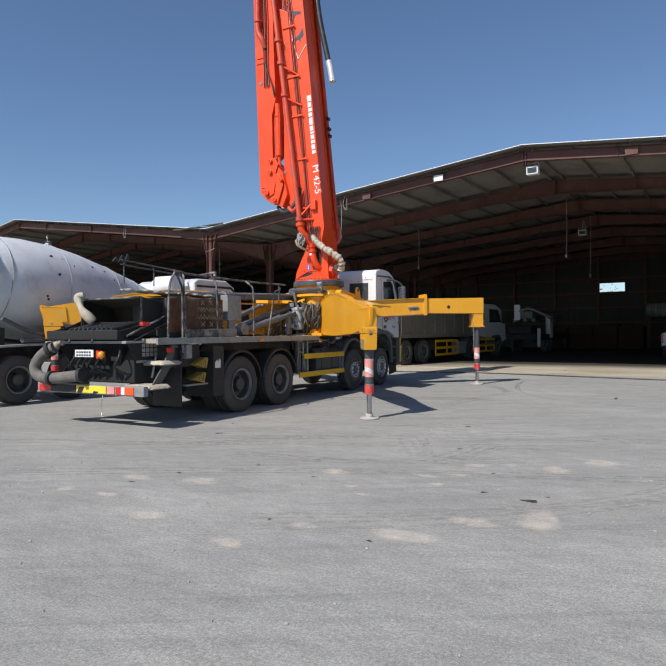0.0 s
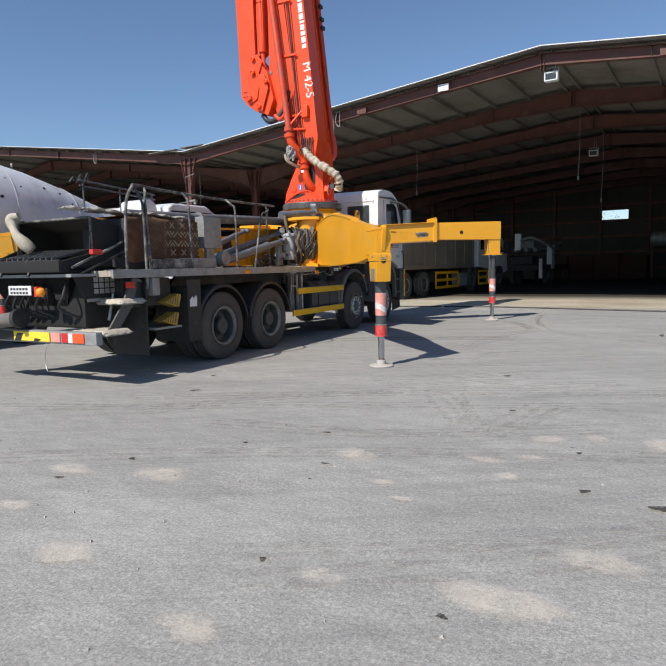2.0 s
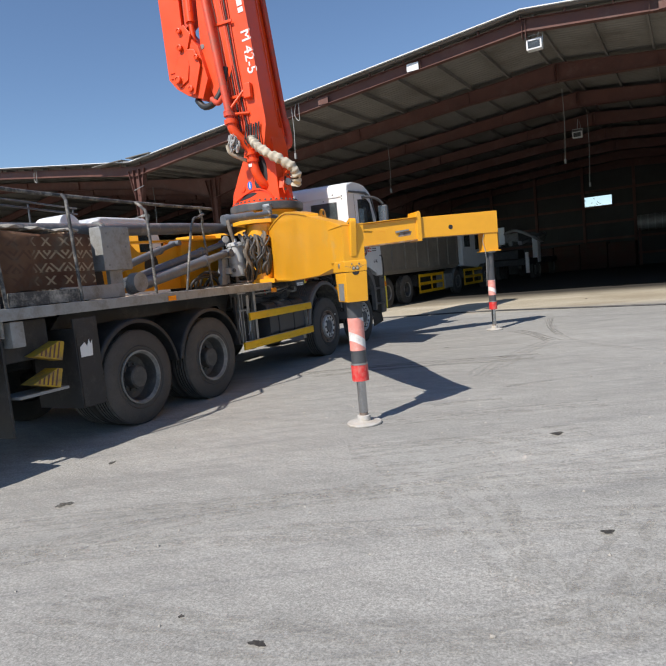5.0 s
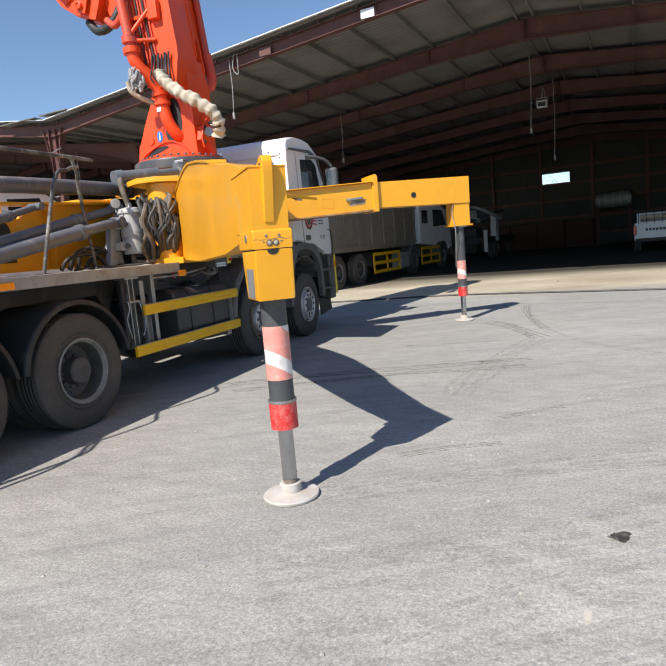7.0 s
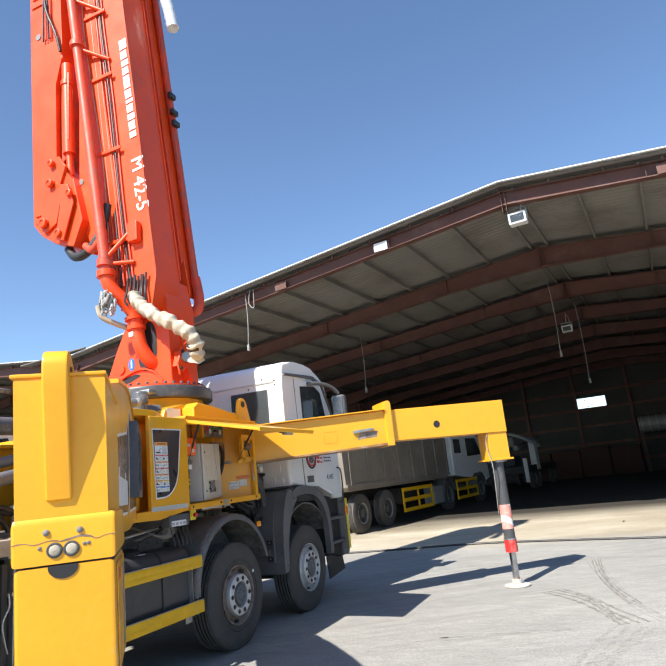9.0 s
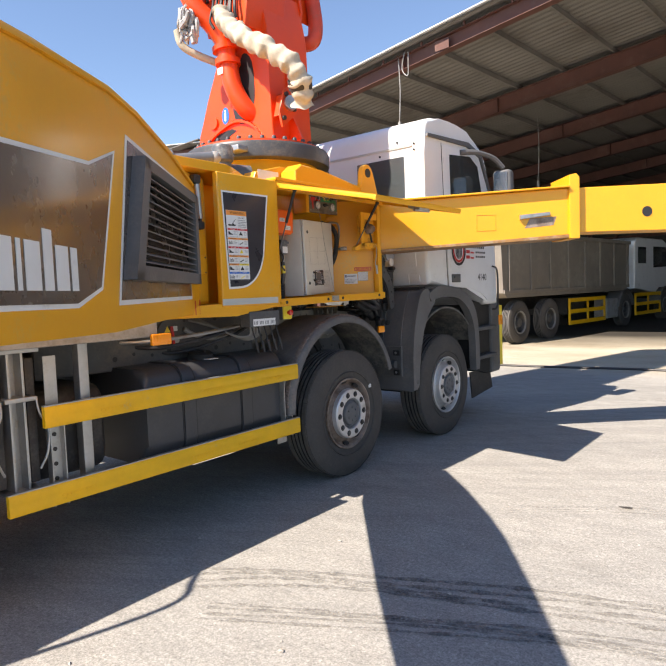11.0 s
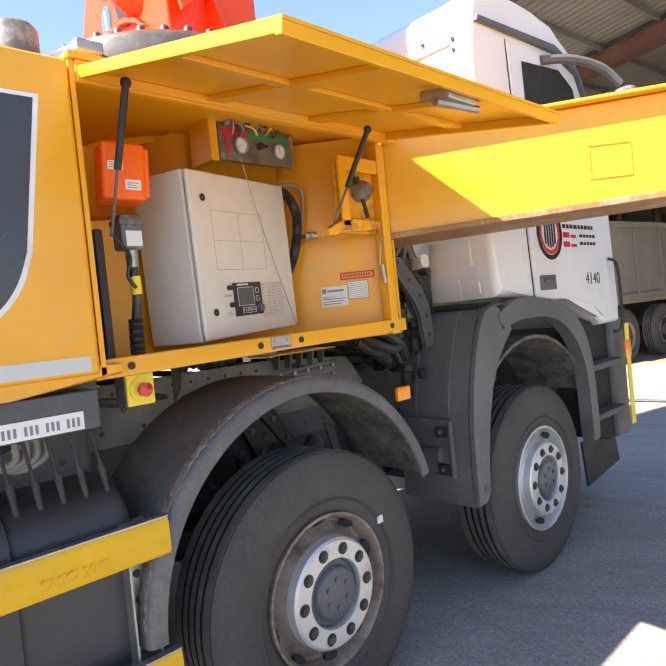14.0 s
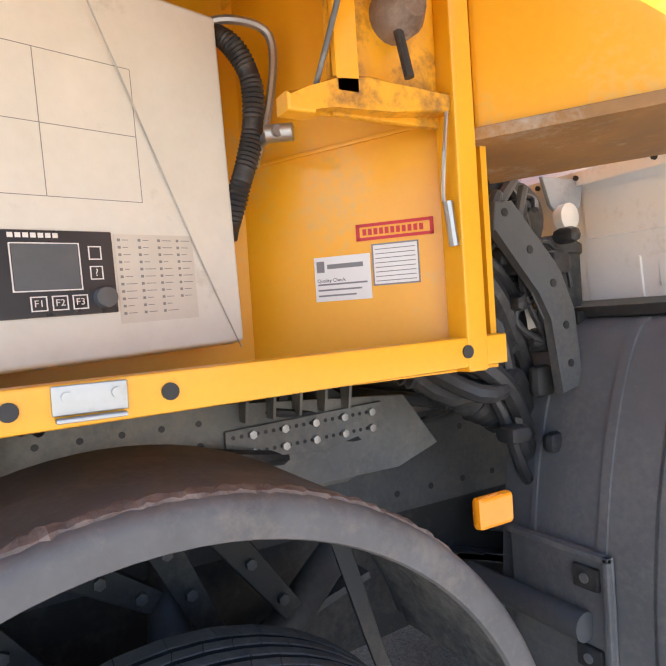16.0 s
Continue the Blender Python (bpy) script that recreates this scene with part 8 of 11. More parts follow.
# neck of the beam over the housing
bm = B()
prism(bm, [(-0.3, -0.125), (0.2, -0.12), (0.2, 0.082), (-0.3, 0.082)], "z", 1.6, 1.938, 0.012, m=hm)
head = part("housing_head", bm, YELLOW, beam)
head.data.transform(lean)
bm = B()
box(bm, (-0.3, -0.128, 1.934), (0.203, 0.086, 1.944), 0.003, m=hm)
rim = part("head_rim", bm, YELLOW, head)
rim.data.transform(lean)
# rounded lifting lug that leans out over the end
bm = B()
side_prism(bm, [(0.19, 1.66), (0.212, 1.642), (0.226, 1.65), (0.292, 1.9)] + arc(0.257, 1.955, 0.04, 0, 110, 8) + [(0.1, 1.945), (0.1, 1.7)], -0.053, 0.004, 0.006)
lug = part("end_lug", bm, YELLOW, beam, "yellow lifting lug with a hole")
bm = B()
rod(bm, sidem @ Vector((0.235, 1.945, (-0.0545) * ACROSS)), sidem @ Vector((0.235, 1.945, 0.0055 * ACROSS)), 0.016, 16)
part("lug_hole", bm, INK, lug)
bm = B()
side_prism(bm, [(0.2645, 1.84), (0.2735, 1.84), (0.276, 1.845), (0.267, 1.845)], -0.05, -0.002, 0)
part("weld_mark", bm, RUST, lug, smooth=0)
# dark film panel, bars, grille on the outer flank
F0 = (W1 + 0.001) if FL > 0 else (W0 - 0.001)


def on_flank(bm, pts, proud, thick=0.002):
    a = F0 + FL * proud
    prism(bm, pts, "z", min(a, a + FL * thick), max(a, a + FL * thick), m=OUT)


bm = B()
on_flank(bm, [(1.5, 2.16), (1.78, 2.06), (3.4, 1.88), (3.56, 1.8), (3.56, 1.66), (3.42, 1.57), (1.95, 1.56), (1.72, 1.62)], 0.0)
part("film_border", bm, STICKER, beam, smooth=0)
bm = B()
on_flank(bm, [(1.53, 2.14), (1.79, 2.045), (3.4, 1.865), (3.54, 1.79), (3.54, 1.67), (3.41, 1.585), (1.96, 1.575), (1.74, 1.63)], 0.0022)
part("film", bm, LOGODARK, beam, "dark brown film panel", smooth=0)
a = 1.95
for i, w in enumerate((0.07, 0.11, 0.08, 0.11, 0.045, 0.11, 0.19, 0.12, 0.08, 0.12, 0.12)):
    h = 0.175 if i in (10, 8, 2) else 0.135
    bm = B()
    on_flank(bm, [(a, 1.615), (a + w - 0.022, 1.615), (a + w - 0.022, 1.615 + h), (a, 1.615 + h)], 0.0046)
    part("brand_bar", bm, STICKER, beam, smooth=0)
    a += w
bm = B()
on_flank(bm, [(0.04, 1.57), (1.4, 1.56), (1.2, 2.26), (0.04, 2.24)], 0.0)
film_small = part("film_border", bm, STICKER, beam, smooth=0)
bm = B()
on_flank(bm, [(0.06, 1.59), (1.375, 1.58), (1.18, 2.24), (0.06, 2.22)], 0.0022)
film_dark = part("film", bm, LOGODARK, beam, smooth=0)
bm = B()
for pts in ([(0.02, 1.66), (0.1, 1.66), (0.1, 2.19), (0.02, 2.19)], [(1.24, 1.66), (1.34, 1.66), (1.12, 2.19), (1.02, 2.19)], [(0.02, 1.66), (1.34, 1.66), (1.32, 1.72), (0.02, 1.72)], [(0.02, 2.14), (1.14, 2.14), (1.12, 2.19), (0.02, 2.19)]):
    on_flank(bm, pts, 0.004, 0.055)
gr = part("grille_frame", bm, PLASTIC, beam, "black plastic ventilation grille")
for i in range(12):
    z = 1.74 + 0.034 * i
    e = 1.26 - 0.41 * (z - 1.7)
    bm = B()
    a0 = F0 + FL * 0.005
    a1 = F0 + FL * 0.05
    vs = [bm.verts.new(OUT @ Vector(p)) for p in ((0.09, z, a1), (e, z, a1), (e, z + 0.018, a0), (0.09, z + 0.018, a0), (0.09, z - 0.006, a1), (e, z - 0.006, a1), (e, z + 0.012, a0), (0.09, z + 0.012, a0))]
    for f in ((0, 1, 2, 3), (4, 7, 6, 5), (0, 4, 5, 1), (1, 5, 6, 2), (2, 6, 7, 3), (3, 7, 4, 0)):
        bm.faces.new([vs[j] for j in f])
    part("slat", bm, PLASTIC, gr)
for o in (film_small, film_dark, gr, *gr.children):
    o.data.transform(Matrix.Translation(dirv * 0.15))
bm = B()
beam_poly(bm, [(-0.1, 1.47), (0.5, 1.47), (0.9, 1.5), (0.5, 1.53), (-0.1, 1.53)], W0 + 0.03, W1 + 0.03 * FL, 0.006)
part("beam_foot", bm, YELLOW, beam)
bm = B()
for a in (0.02, 0.16):
    on_flank(bm, [(a - 0.06, 1.47), (a - 0.04, 1.47), (a - 0.04, 1.56), (a - 0.06, 1.56)], 0.002)
part("red_mark", bm, INKRED, beam, smooth=0)
# flange along the upper beam edge
bm = B()
beam_poly(bm, [(0.02, 2.278), (0.6, 2.347), (1.2, 2.377), (1.55, 2.367), (2.2, 2.287), (2.8, 2.192), (2.8, 2.212), (2.2, 2.307), (1.55, 2.387), (1.2, 2.397), (0.6, 2.367), (0.02, 2.298)], W0 - 0.012, W1 + 0.012, 0.003)
part("beam_flange", bm, YELLOW, beam)

# front outrigger: telescopic beam on a diagonal
front = group_of("front_outrigger", truck)
tagged(front, "yellow telescopic front outrigger with striped leg")
FX, FY = 3.71, 7.875
leg(front, FX, FY, 1.66, "support_leg")
FB = axes(BEAM_ROOT, BEAM_WAY, (0, 0, 1))  # x along the beam, y up, z towards the camera side
FLEN = (Vector((FX, FY, 0)) - BEAM_ROOT).length
bm = B()
prism(bm, [(0.1, 1.945), (0.1, 2.375), (1.9, 2.46), (1.9, 2.03), (0.5, 1.96)], "z", -0.38, 0.0, 0.015, m=FB)
outer_b = part("outer_beam", bm, YELLOW, front, "yellow outer box beam")
bm = B()
prism(bm, [(0.1, 2.376), (1.859, 2.459), (1.859, 2.474), (0.1, 2.391)], "z", -0.42, 0.058, 0.003, m=FB)
part("upper_flange", bm, YELLOW, outer_b)
bm = B()
prism(bm, [(0.1, 1.925), (1.86, 2.0), (1.86, 2.03), (0.1, 1.95)], "z", -0.4, 0.02, 0.004, m=FB)
part("lower_flange", bm, surface("scraped_primer", (0.3, 0.15, 0.05), 0.6, wear=(0.42, 0.36, 0.28), amount=0.35, scale=9, spread=0.25), outer_b, "brown scraped lower beam flange")
bm = B()
prism(bm, [(1.86, 1.99), (1.96, 1.99), (1.96, 2.55), (1.93, 2.585), (1.86, 2.57)], "z", -0.41, 0.03, 0.012, m=FB)
part("end_collar", bm, YELLOW, outer_b)
bm = B()
prism(bm, [(1.9, 2.05), (1.9, 2.46), (FLEN + 0.17, 2.49), (FLEN + 0.17, 2.04)], "z", -0.35, -0.03, 0.01, m=FB)
inner_b = part("inner_beam", bm, YELLOW, front, "yellow inner box beam")
bm = B()
rod(bm, FB @ Vector((2.62, 2.222, -0.034)), FB @ Vector((2.62, 2.222, -0.026)), 0.048, 24)
part("beam_hole", bm, INK, inner_b)
bm = B()
prism(bm, [(1.4, 2.18), (1.68, 2.21), (1.68, 2.24), (1.4, 2.22)], "z", 0.0, 0.035, 0.006, m=FB)
part("beam_handle", bm, STEEL, outer_b)
bm = B()
prism(bm, [(1.45, 2.1), (1.72, 2.12), (1.75, 2.2), (1.5, 2.19)], "z", 0.0005, 0.0015, m=FB)
part("rust_patch", bm, RUST, outer_b, smooth=0)
bm = B()
for a, b in (((1.0, 2.09), (1.18, 2.094)), ((1.0, 2.234), (1.18, 2.238)), ((1.0, 2.09), (1.004, 2.238)), ((1.176, 2.09), (1.18, 2.238))):
    prism(bm, [(a[0], a[1]), (b[0], a[1]), (b[0], b[1]), (a[0], b[1])], "z", 0.0, 0.004, m=FB)
part("weld_patch", bm, YELLOW, outer_b)
bm = B()
prism(bm, [(FLEN - 0.14, 1.66), (FLEN + 0.17, 1.66), (FLEN + 0.17, 2.06), (FLEN - 0.14, 2.06)], "z", -0.33, -0.05, 0.015, m=FB)
prism(bm, [(FLEN - 0.17, 1.655), (FLEN + 0.2, 1.655), (FLEN + 0.2, 1.68), (FLEN - 0.17, 1.68)], "z", -0.36, -0.02, 0.006, m=FB)
part("leg_head", bm, YELLOW, inner_b)
bm = B()
for k in range(1):
    p = FB @ Vector((FLEN - 0.16, 2.02, -0.04))
    tube(bm, [p, p + Vector((-0.03, 0, -0.15)), p + Vector((0.01, -0.02, -0.33)), p + Vector((0.02, -0.02, -0.55)), Vector((FX - 0.09, FY - 0.03, 0.95))], 0.007, 7)
part("leg_hose", bm, LIGHTGREY, inner_b)
bm = B()
for i in range(8):
    a = 2 * math.pi * i / 8
    rod(bm, (FX + 0.1 * math.cos(a), FY + 0.1 * math.sin(a), 1.63), (FX + 0.1 * math.cos(a), FY + 0.1 * math.sin(a), 1.66), 0.014, 8)
rod(bm, (FX, FY, 1.63), (FX, FY, 1.656), 0.13, 28)
part("leg_flange", bm, GREYPAINT, inner_b)

# mirrored outriggers on the far side of the truck
def mirrored(src, name, label, shift=(0, 0, 0)):
    made = {}
    for o in (src, *src.children_recursive):
        made[o] = o.copy()
        scene.collection.objects.link(made[o])
        made[o].parent = made.get(o.parent, truck)
    made[src].name = name
    made[src].matrix_basis = Matrix.Translation(shift) @ Matrix.Diagonal((-1, 1, 1, 1))
    tagged(made[src], label)


mirrored(rear, "rear_outrigger", "yellow swing-out rear outrigger on the far side", (0, -0.5, 0.22))
mirrored(front, "front_outrigger", "yellow telescopic front outrigger on the far side")

# ---- pump gear on the deck ----
# yellow subframe with cut-outs
bm = B()
prism(bm, [(0.0, 1.5), (0.0, 2.16), (1.3, 2.2), (1.45, 2.05), (2.0, 2.05), (2.1, 2.2), (4.3, 2.3), (4.3, 1.5)], "x", 0.02, 0.1, 0.008)
prism(bm, [(0.0, 2.16), (1.3, 2.2), (4.3, 2.3), (4.3, 2.27), (1.3, 2.17), (0.0, 2.13)], "x", 0.02, 0.2, 0.004)
sub = part("subframe", bm, YELLOW, truck, "yellow pump subframe with cut-outs")
for y, w in ((1.7, 0.16), (0.55, 0.22)):
    bm = B()
    prism(bm, [(p.x, p.y) for p in curve_points([(y - w, 1.6, 0), (y - w * 0.8, 1.95, 0), (y, 2.05, 0), (y + w * 0.8, 1.95, 0), (y + w, 1.6, 0)], 4)], "x", 0.099, 0.104)
    part("cut_out", bm, INK, sub, smooth=0)
for y in (0.3, 1.1, 2.3, 3.4):
    bm = B()
    box(bm, (0.1, y - 0.01, 1.5), (0.2, y + 0.01, 2.15), 0.004)
    part("stiffener", bm, YELLOW, sub)
# long delivery tube along the deck and slanted cylinders
bm = B()
tube(bm, [(0.62, -1.3, 2.24), (0.6, 0.2, 2.28), (0.4, 2.4, 2.38), (0.28, 3.6, 2.42)], 0.08, 18)
dt = part("deck_pipe", bm, GREYPAINT, truck, "long grey steel pipe over the deck")
for y, x, z in ((3.55, 0.285, 2.418), (3.45, 0.3, 2.412), (0.3, 0.595, 2.282)):
    bm = B()
    rod(bm, (x, y - 0.03, z), (x - 0.005, y + 0.03, z + 0.002), 0.105, 20)
    part("pipe_coupling", bm, GREYPAINT, dt)
bm = B()
tube(bm, [(0.28, 3.6, 2.42), (0.3, 3.85, 2.48), (0.4, 4.05, 2.55), (0.5, 4.25, 2.58), (0.62, 4.5, 2.58)], 0.085, 16)
part("pipe_elbow", bm, GREYPAINT, dt)
for a, b, r, r2 in (((0.62, 0.55, 1.62), (0.42, 3.1, 2.16), 0.062, 0.045), ((0.8, 0.5, 1.55), (0.62, 2.85, 1.98), 0.075, 0.055), ((0.55, 0.5, 1.78), (0.32, 2.0, 2.16), 0.05, 0.035)):
    bm = B()
    a, b = Vector(a), Vector(b)
    rod(bm, a, a.lerp(b, 0.72), r, 20)
    rod(bm, a.lerp(b, 0.7), b, r2, 18)
    rod(bm, a.lerp(b, 0.7), a.lerp(b, 0.735), r * 1.15, 20)
    rod(bm, b - Vector((0.09, 0, 0)), b + Vector((0.09, 0, 0)), r * 0.8, 16)
    part("hydraulic_cylinder", bm, CYLGREY, truck, "blue-grey hydraulic cylinder")
# filter canister with lid clamp, clasps, gauge and a foot
fx, fy = 0.66, 3.06
bm = B()
lathe(bm, [(0.12, 1.6), (0.132, 1.612), (0.135, 1.63), (0.135, 1.85), (0.138, 1.856), (0.138, 1.866), (0.135, 1.872), (0.135, 2.08)], 36, Matrix.Translation((fx, fy, 0)))
flt = part("filter_canister", bm, FILTERGREY, truck, "light grey oil filter canister")
bm = B()
lathe(bm, [(0.142, 2.075), (0.15, 2.08), (0.15, 2.1), (0.143, 2.106), (0.139, 2.13), (0.06, 2.15), (0.0005, 2.152)], 36, Matrix.Translation((fx, fy, 0)))
rod(bm, (fx + 0.02, fy - 0.02, 2.14), (fx + 0.02, fy - 0.02, 2.2), 0.022, 10)
part("lid", bm, FILTERGREY, flt)
for k in range(8):
    bm = B()
    a = 2 * math.pi * k / 8
    rod(bm, (fx + 0.148 * math.cos(a), fy + 0.148 * math.sin(a), 2.065), (fx + 0.148 * math.cos(a), fy + 0.148 * math.sin(a), 2.115), 0.009, 6)
    part("lid_bolt", bm, STEEL, flt)
for z in (1.7, 1.95):
    bm = B()
    a = radians(-88)
    box(bm, (fx - 0.13, fy - 0.21, z - 0.05), (fx - 0.02, fy - 0.1, z + 0.05), 0.008)
    part("clamp_plate", bm, FILTERGREY, flt)
    bm = B()
    rod(bm, (fx + 0.02, fy - 0.13, z), (fx + 0.03, fy - 0.165, z), 0.026, 12)
    rod(bm, (fx + 0.03, fy - 0.16, z - 0.03), (fx + 0.034, fy - 0.168, z + 0.03), 0.012, 8)
    part("clasp", bm, CHASSIS, flt)
bm = B()
lathe(bm, [(0.05, 0), (0.056, 0.012), (0.056, 0.035), (0.048, 0.04), (0.0005, 0.04)], 24, axes((fx - 0.1, fy - 0.12, 2.2), (0.75, 0.66, 0), (0, 0, 1)))
rod(bm, (fx - 0.1, fy - 0.12, 2.1), (fx - 0.1, fy - 0.12, 2.16), 0.014, 8)
part("gauge", bm, LIGHTGREY, flt)
bm = B()
rod(bm, (fx - 0.02, fy - 0.02, 1.5), (fx - 0.02, fy - 0.02, 1.6), 0.03, 12)
tube(bm, [(fx, fy - 0.03, 1.52), (fx + 0.12, fy + 0.02, 1.5), (fx + 0.22, fy + 0.12, 1.51)], 0.022, 8)
part("drain_valve", bm, RUST, flt)
bm = B()
prism(bm, [(2.72, 1.46), (2.84, 1.46), (2.86, 1.98), (2.82, 2.0)], "x", 0.48, 0.56, 0.008)
box(bm, (0.5, 2.8, 1.5), (0.54, 2.98, 1.98), 0.006)
part("filter_stand", bm, STANDBLUE, truck, "pale blue-grey filter stand")
# hose nest beside the pedestal: bundles of dusty hoses with crimped ends, the shaded hollow behind them painted as
# near-black sheets
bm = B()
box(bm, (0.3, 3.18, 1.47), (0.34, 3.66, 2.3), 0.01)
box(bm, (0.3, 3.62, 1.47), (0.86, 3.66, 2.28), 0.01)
part("valve_back_plate", bm, NEARBLACK, truck)
rng = random.Random(21)
for i in range(26):
    bm = B()
    u = i / 25
    y = 3.12 + 0.42 * rng.random()
    x = 0.62 + 0.42 * rng.random()
    z0 = rng.uniform(1.85, 2.3)
    pts = [Vector((x - 0.15, y + 0.25, z0 + 0.05)), Vector((x + rng.uniform(0, 0.14), y + 0.03, z0 - 0.03)), Vector((x + rng.uniform(-0.04, 0.16), y - rng.uniform(0.02, 0.14), z0 - 0.25)), Vector((x + rng.uniform(-0.08, 0.12), y - 0.02, rng.uniform(1.55, 1.7))), Vector((x - 0.1, y + 0.2, 1.5))]
    r = rng.uniform(0.014, 0.03)
    tube(bm, pts, r, 8, 5)
    hose = part("hydraulic_hose", bm, (HOSE, DUSTHOSE, CHASSIS, DUSTHOSE, HOSE)[i % 5], truck)
    bm = B()
    rod(bm, pts[1].lerp(pts[0], 0.5), pts[1].lerp(pts[0], 0.2), r * 1.35, 8)
    part("hose_fitting", bm, STEEL if i % 3 else DUSTHOSE, hose)
for k in range(3):
    bm = B()
    e = 0.05 * k
    tube(bm, [(0.95 - e, 3.36 + e, 1.98), (0.92 - e, 3.26 + e, 1.93 - e), (0.93 - e, 3.2 + e, 1.75), (0.99 - e, 3.24 + e, 1.56), (1.08 - e, 3.3 + e, 1.5), (1.1 - e, 3.42 + e, 1.5)], 0.036 - 0.005 * k, 10, 6)
    part("hydraulic_hose", bm, DUSTHOSE, truck, "thick dusty hydraulic hose")
col_at, to_out, to_rear = Vector((0.95, 3.36, 0)), Vector((0.63, -0.776, 0)), Vector((-0.776, -0.63, 0))
for i in range(22):
    bm = B()
    u = -0.1 + 0.4 * (i + 0.5) / 22 + rng.uniform(-0.02, 0.02)
    w = rng.uniform(0.22, 0.3)
    z0, z1 = rng.uniform(1.9, 2.25), rng.uniform(1.5, 1.62)
    base = col_at + to_rear * u
    pts = [base + to_out * 0.12 + Vector((0, 0, z0 + 0.06)), base + to_out * w + to_rear * rng.uniform(-0.05, 0.05) + Vector((0, 0, z0)), base + to_out * (w + 0.04) + to_rear * rng.uniform(-0.1, 0.1) + Vector((0, 0, (z0 * 2 + z1) / 3)), base + to_out * w + to_rear * rng.uniform(-0.08, 0.08) + Vector((0, 0, (z0 + 2 * z1) / 3)), base + to_out * 0.1 + Vector((0, 0, z1))]
    r = rng.uniform(0.012, 0.026)
    tube(bm, pts, r, 8, 5)
    hose = part("hydraulic_hose", bm, (HOSE, DUSTHOSE, HOSE, HOSE, CHASSIS)[i % 5], truck)
    bm = B()
    rod(bm, pts[1].lerp(pts[2], 0.3), pts[1].lerp(pts[2], 0.62), r * 1.3, 8)
    part("hose_fitting", bm, DUSTHOSE, hose)
for i in range(5):
    bm = B()
    y = 2.2 + 0.12 * i
    tube(bm, [(0.34, y, 1.48), (0.42, y + 0.05, 1.6 + 0.05 * (i % 3)), (0.48, y + 0.3, 1.64 + 0.06 * (i % 2)), (0.5, y + 0.45 + 0.1 * (i % 3), 1.58), (0.52, y + 0.5 + 0.12 * (i % 2), 1.48)], 0.022 + 0.005 * (i % 2), 10, 6)
    part("deck_hose", bm, HOSE, truck, "thick black hose looping over the deck")
bm = B()
for k in range(6):
    tube(bm, [(1.06 + 0.012 * k + 0.05 * math.cos(a), 3.2 - 0.07 * math.cos(a), 1.93 + (0.27 + 0.01 * k) * math.sin(a)) for a in np.linspace(0, 2 * math.pi, 16)], 0.012, 7, 3)
tagged(part("coiled_cable", bm, DUSTHOSE, truck), "coiled dusty cable hung on the beam end", kind="stuff")
bm = B()
rod(bm, (0.42, 3.25, 2.6), (0.62, 3.72, 2.66), 0.075, 20)
rod(bm, (0.6, 3.68, 2.655), (0.74, 4.0, 2.7), 0.045, 16)
rod(bm, (0.39, 3.18, 2.585), (0.43, 3.28, 2.605), 0.09, 20)
swing = part("swing_cylinder", bm, CYLGREY, truck)
swing.location.z = -0.06
bm = B()
tube(bm, [(0.46, 3.2, 2.58), (0.55, 3.1, 2.45), (0.62, 3.14, 2.1), (0.68, 3.12, 1.85), (0.78, 3.1, 1.72), (0.92, 3.16, 1.7), (1.0, 3.3, 1.76)], 0.034, 10)
part("return_hose", bm, DUSTHOSE, swing)
bm = B()
bmesh.ops.create_uvsphere(bm, u_segments=14, v_segments=8, radius=0.048, matrix=Matrix.Translation((0.75, 4.02, 2.7)))
part("rod_eye", bm, LIGHTGREY, swing)

# handrail: bent posts with a continuous top rail
bm = B()
tube(bm, [(1.12, -1.6, 1.3), (1.2, -1.86, 1.4), (1.22, -1.92, 1.6), (1.22, -1.88, 2.3), (1.15, -1.7, 2.54), (1.03, -1.5, 2.6), (0.92, -0.9, 2.6), (0.85, 0.4, 2.6), (0.75, 1.6, 2.62), (0.64, 2.25, 2.65), (0.58, 2.62, 2.66)], 0.02, 10, 8)
hr = part("top_rail", bm, RAILSTEEL, truck, "handrail crusted with dried concrete")
for base, up, top in (((1.22, -1.575, 1.2), (1.22, -1.58, 2.2), (1.1, -1.6, 2.57)), ((1.22, -1.49, 1.46), (1.22, -1.54, 2.34), (0.97, -1.3, 2.6)), ((1.22, -0.63, 1.46), (1.22, -0.67, 2.36), (0.92, -0.45, 2.6)), ((1.22, 0.48, 1.46), (1.22, 0.47, 2.34), (0.86, 0.7, 2.6)), ((0.95, 1.38, 1.46), (0.82, 1.8, 2.36), (0.66, 2.3, 2.56)), ((0.5, 2.56, 1.46), (0.55, 2.4, 2.3), (0.64, 2.25, 2.65))):
    bm = B()
    tube(bm, [base, up, Vector(up).lerp(Vector(top), 0.5) + Vector((0.02, 0, 0.03)), top], 0.018, 10)
    part("rail_post", bm, RAILSTEEL, hr)
bm = B()
box(bm, (1.2, -1.46, 1.47), (1.225, -0.66, 1.6), 0.006)
part("toe_board", bm, RAILSTEEL, hr, "crusted grey toe board")

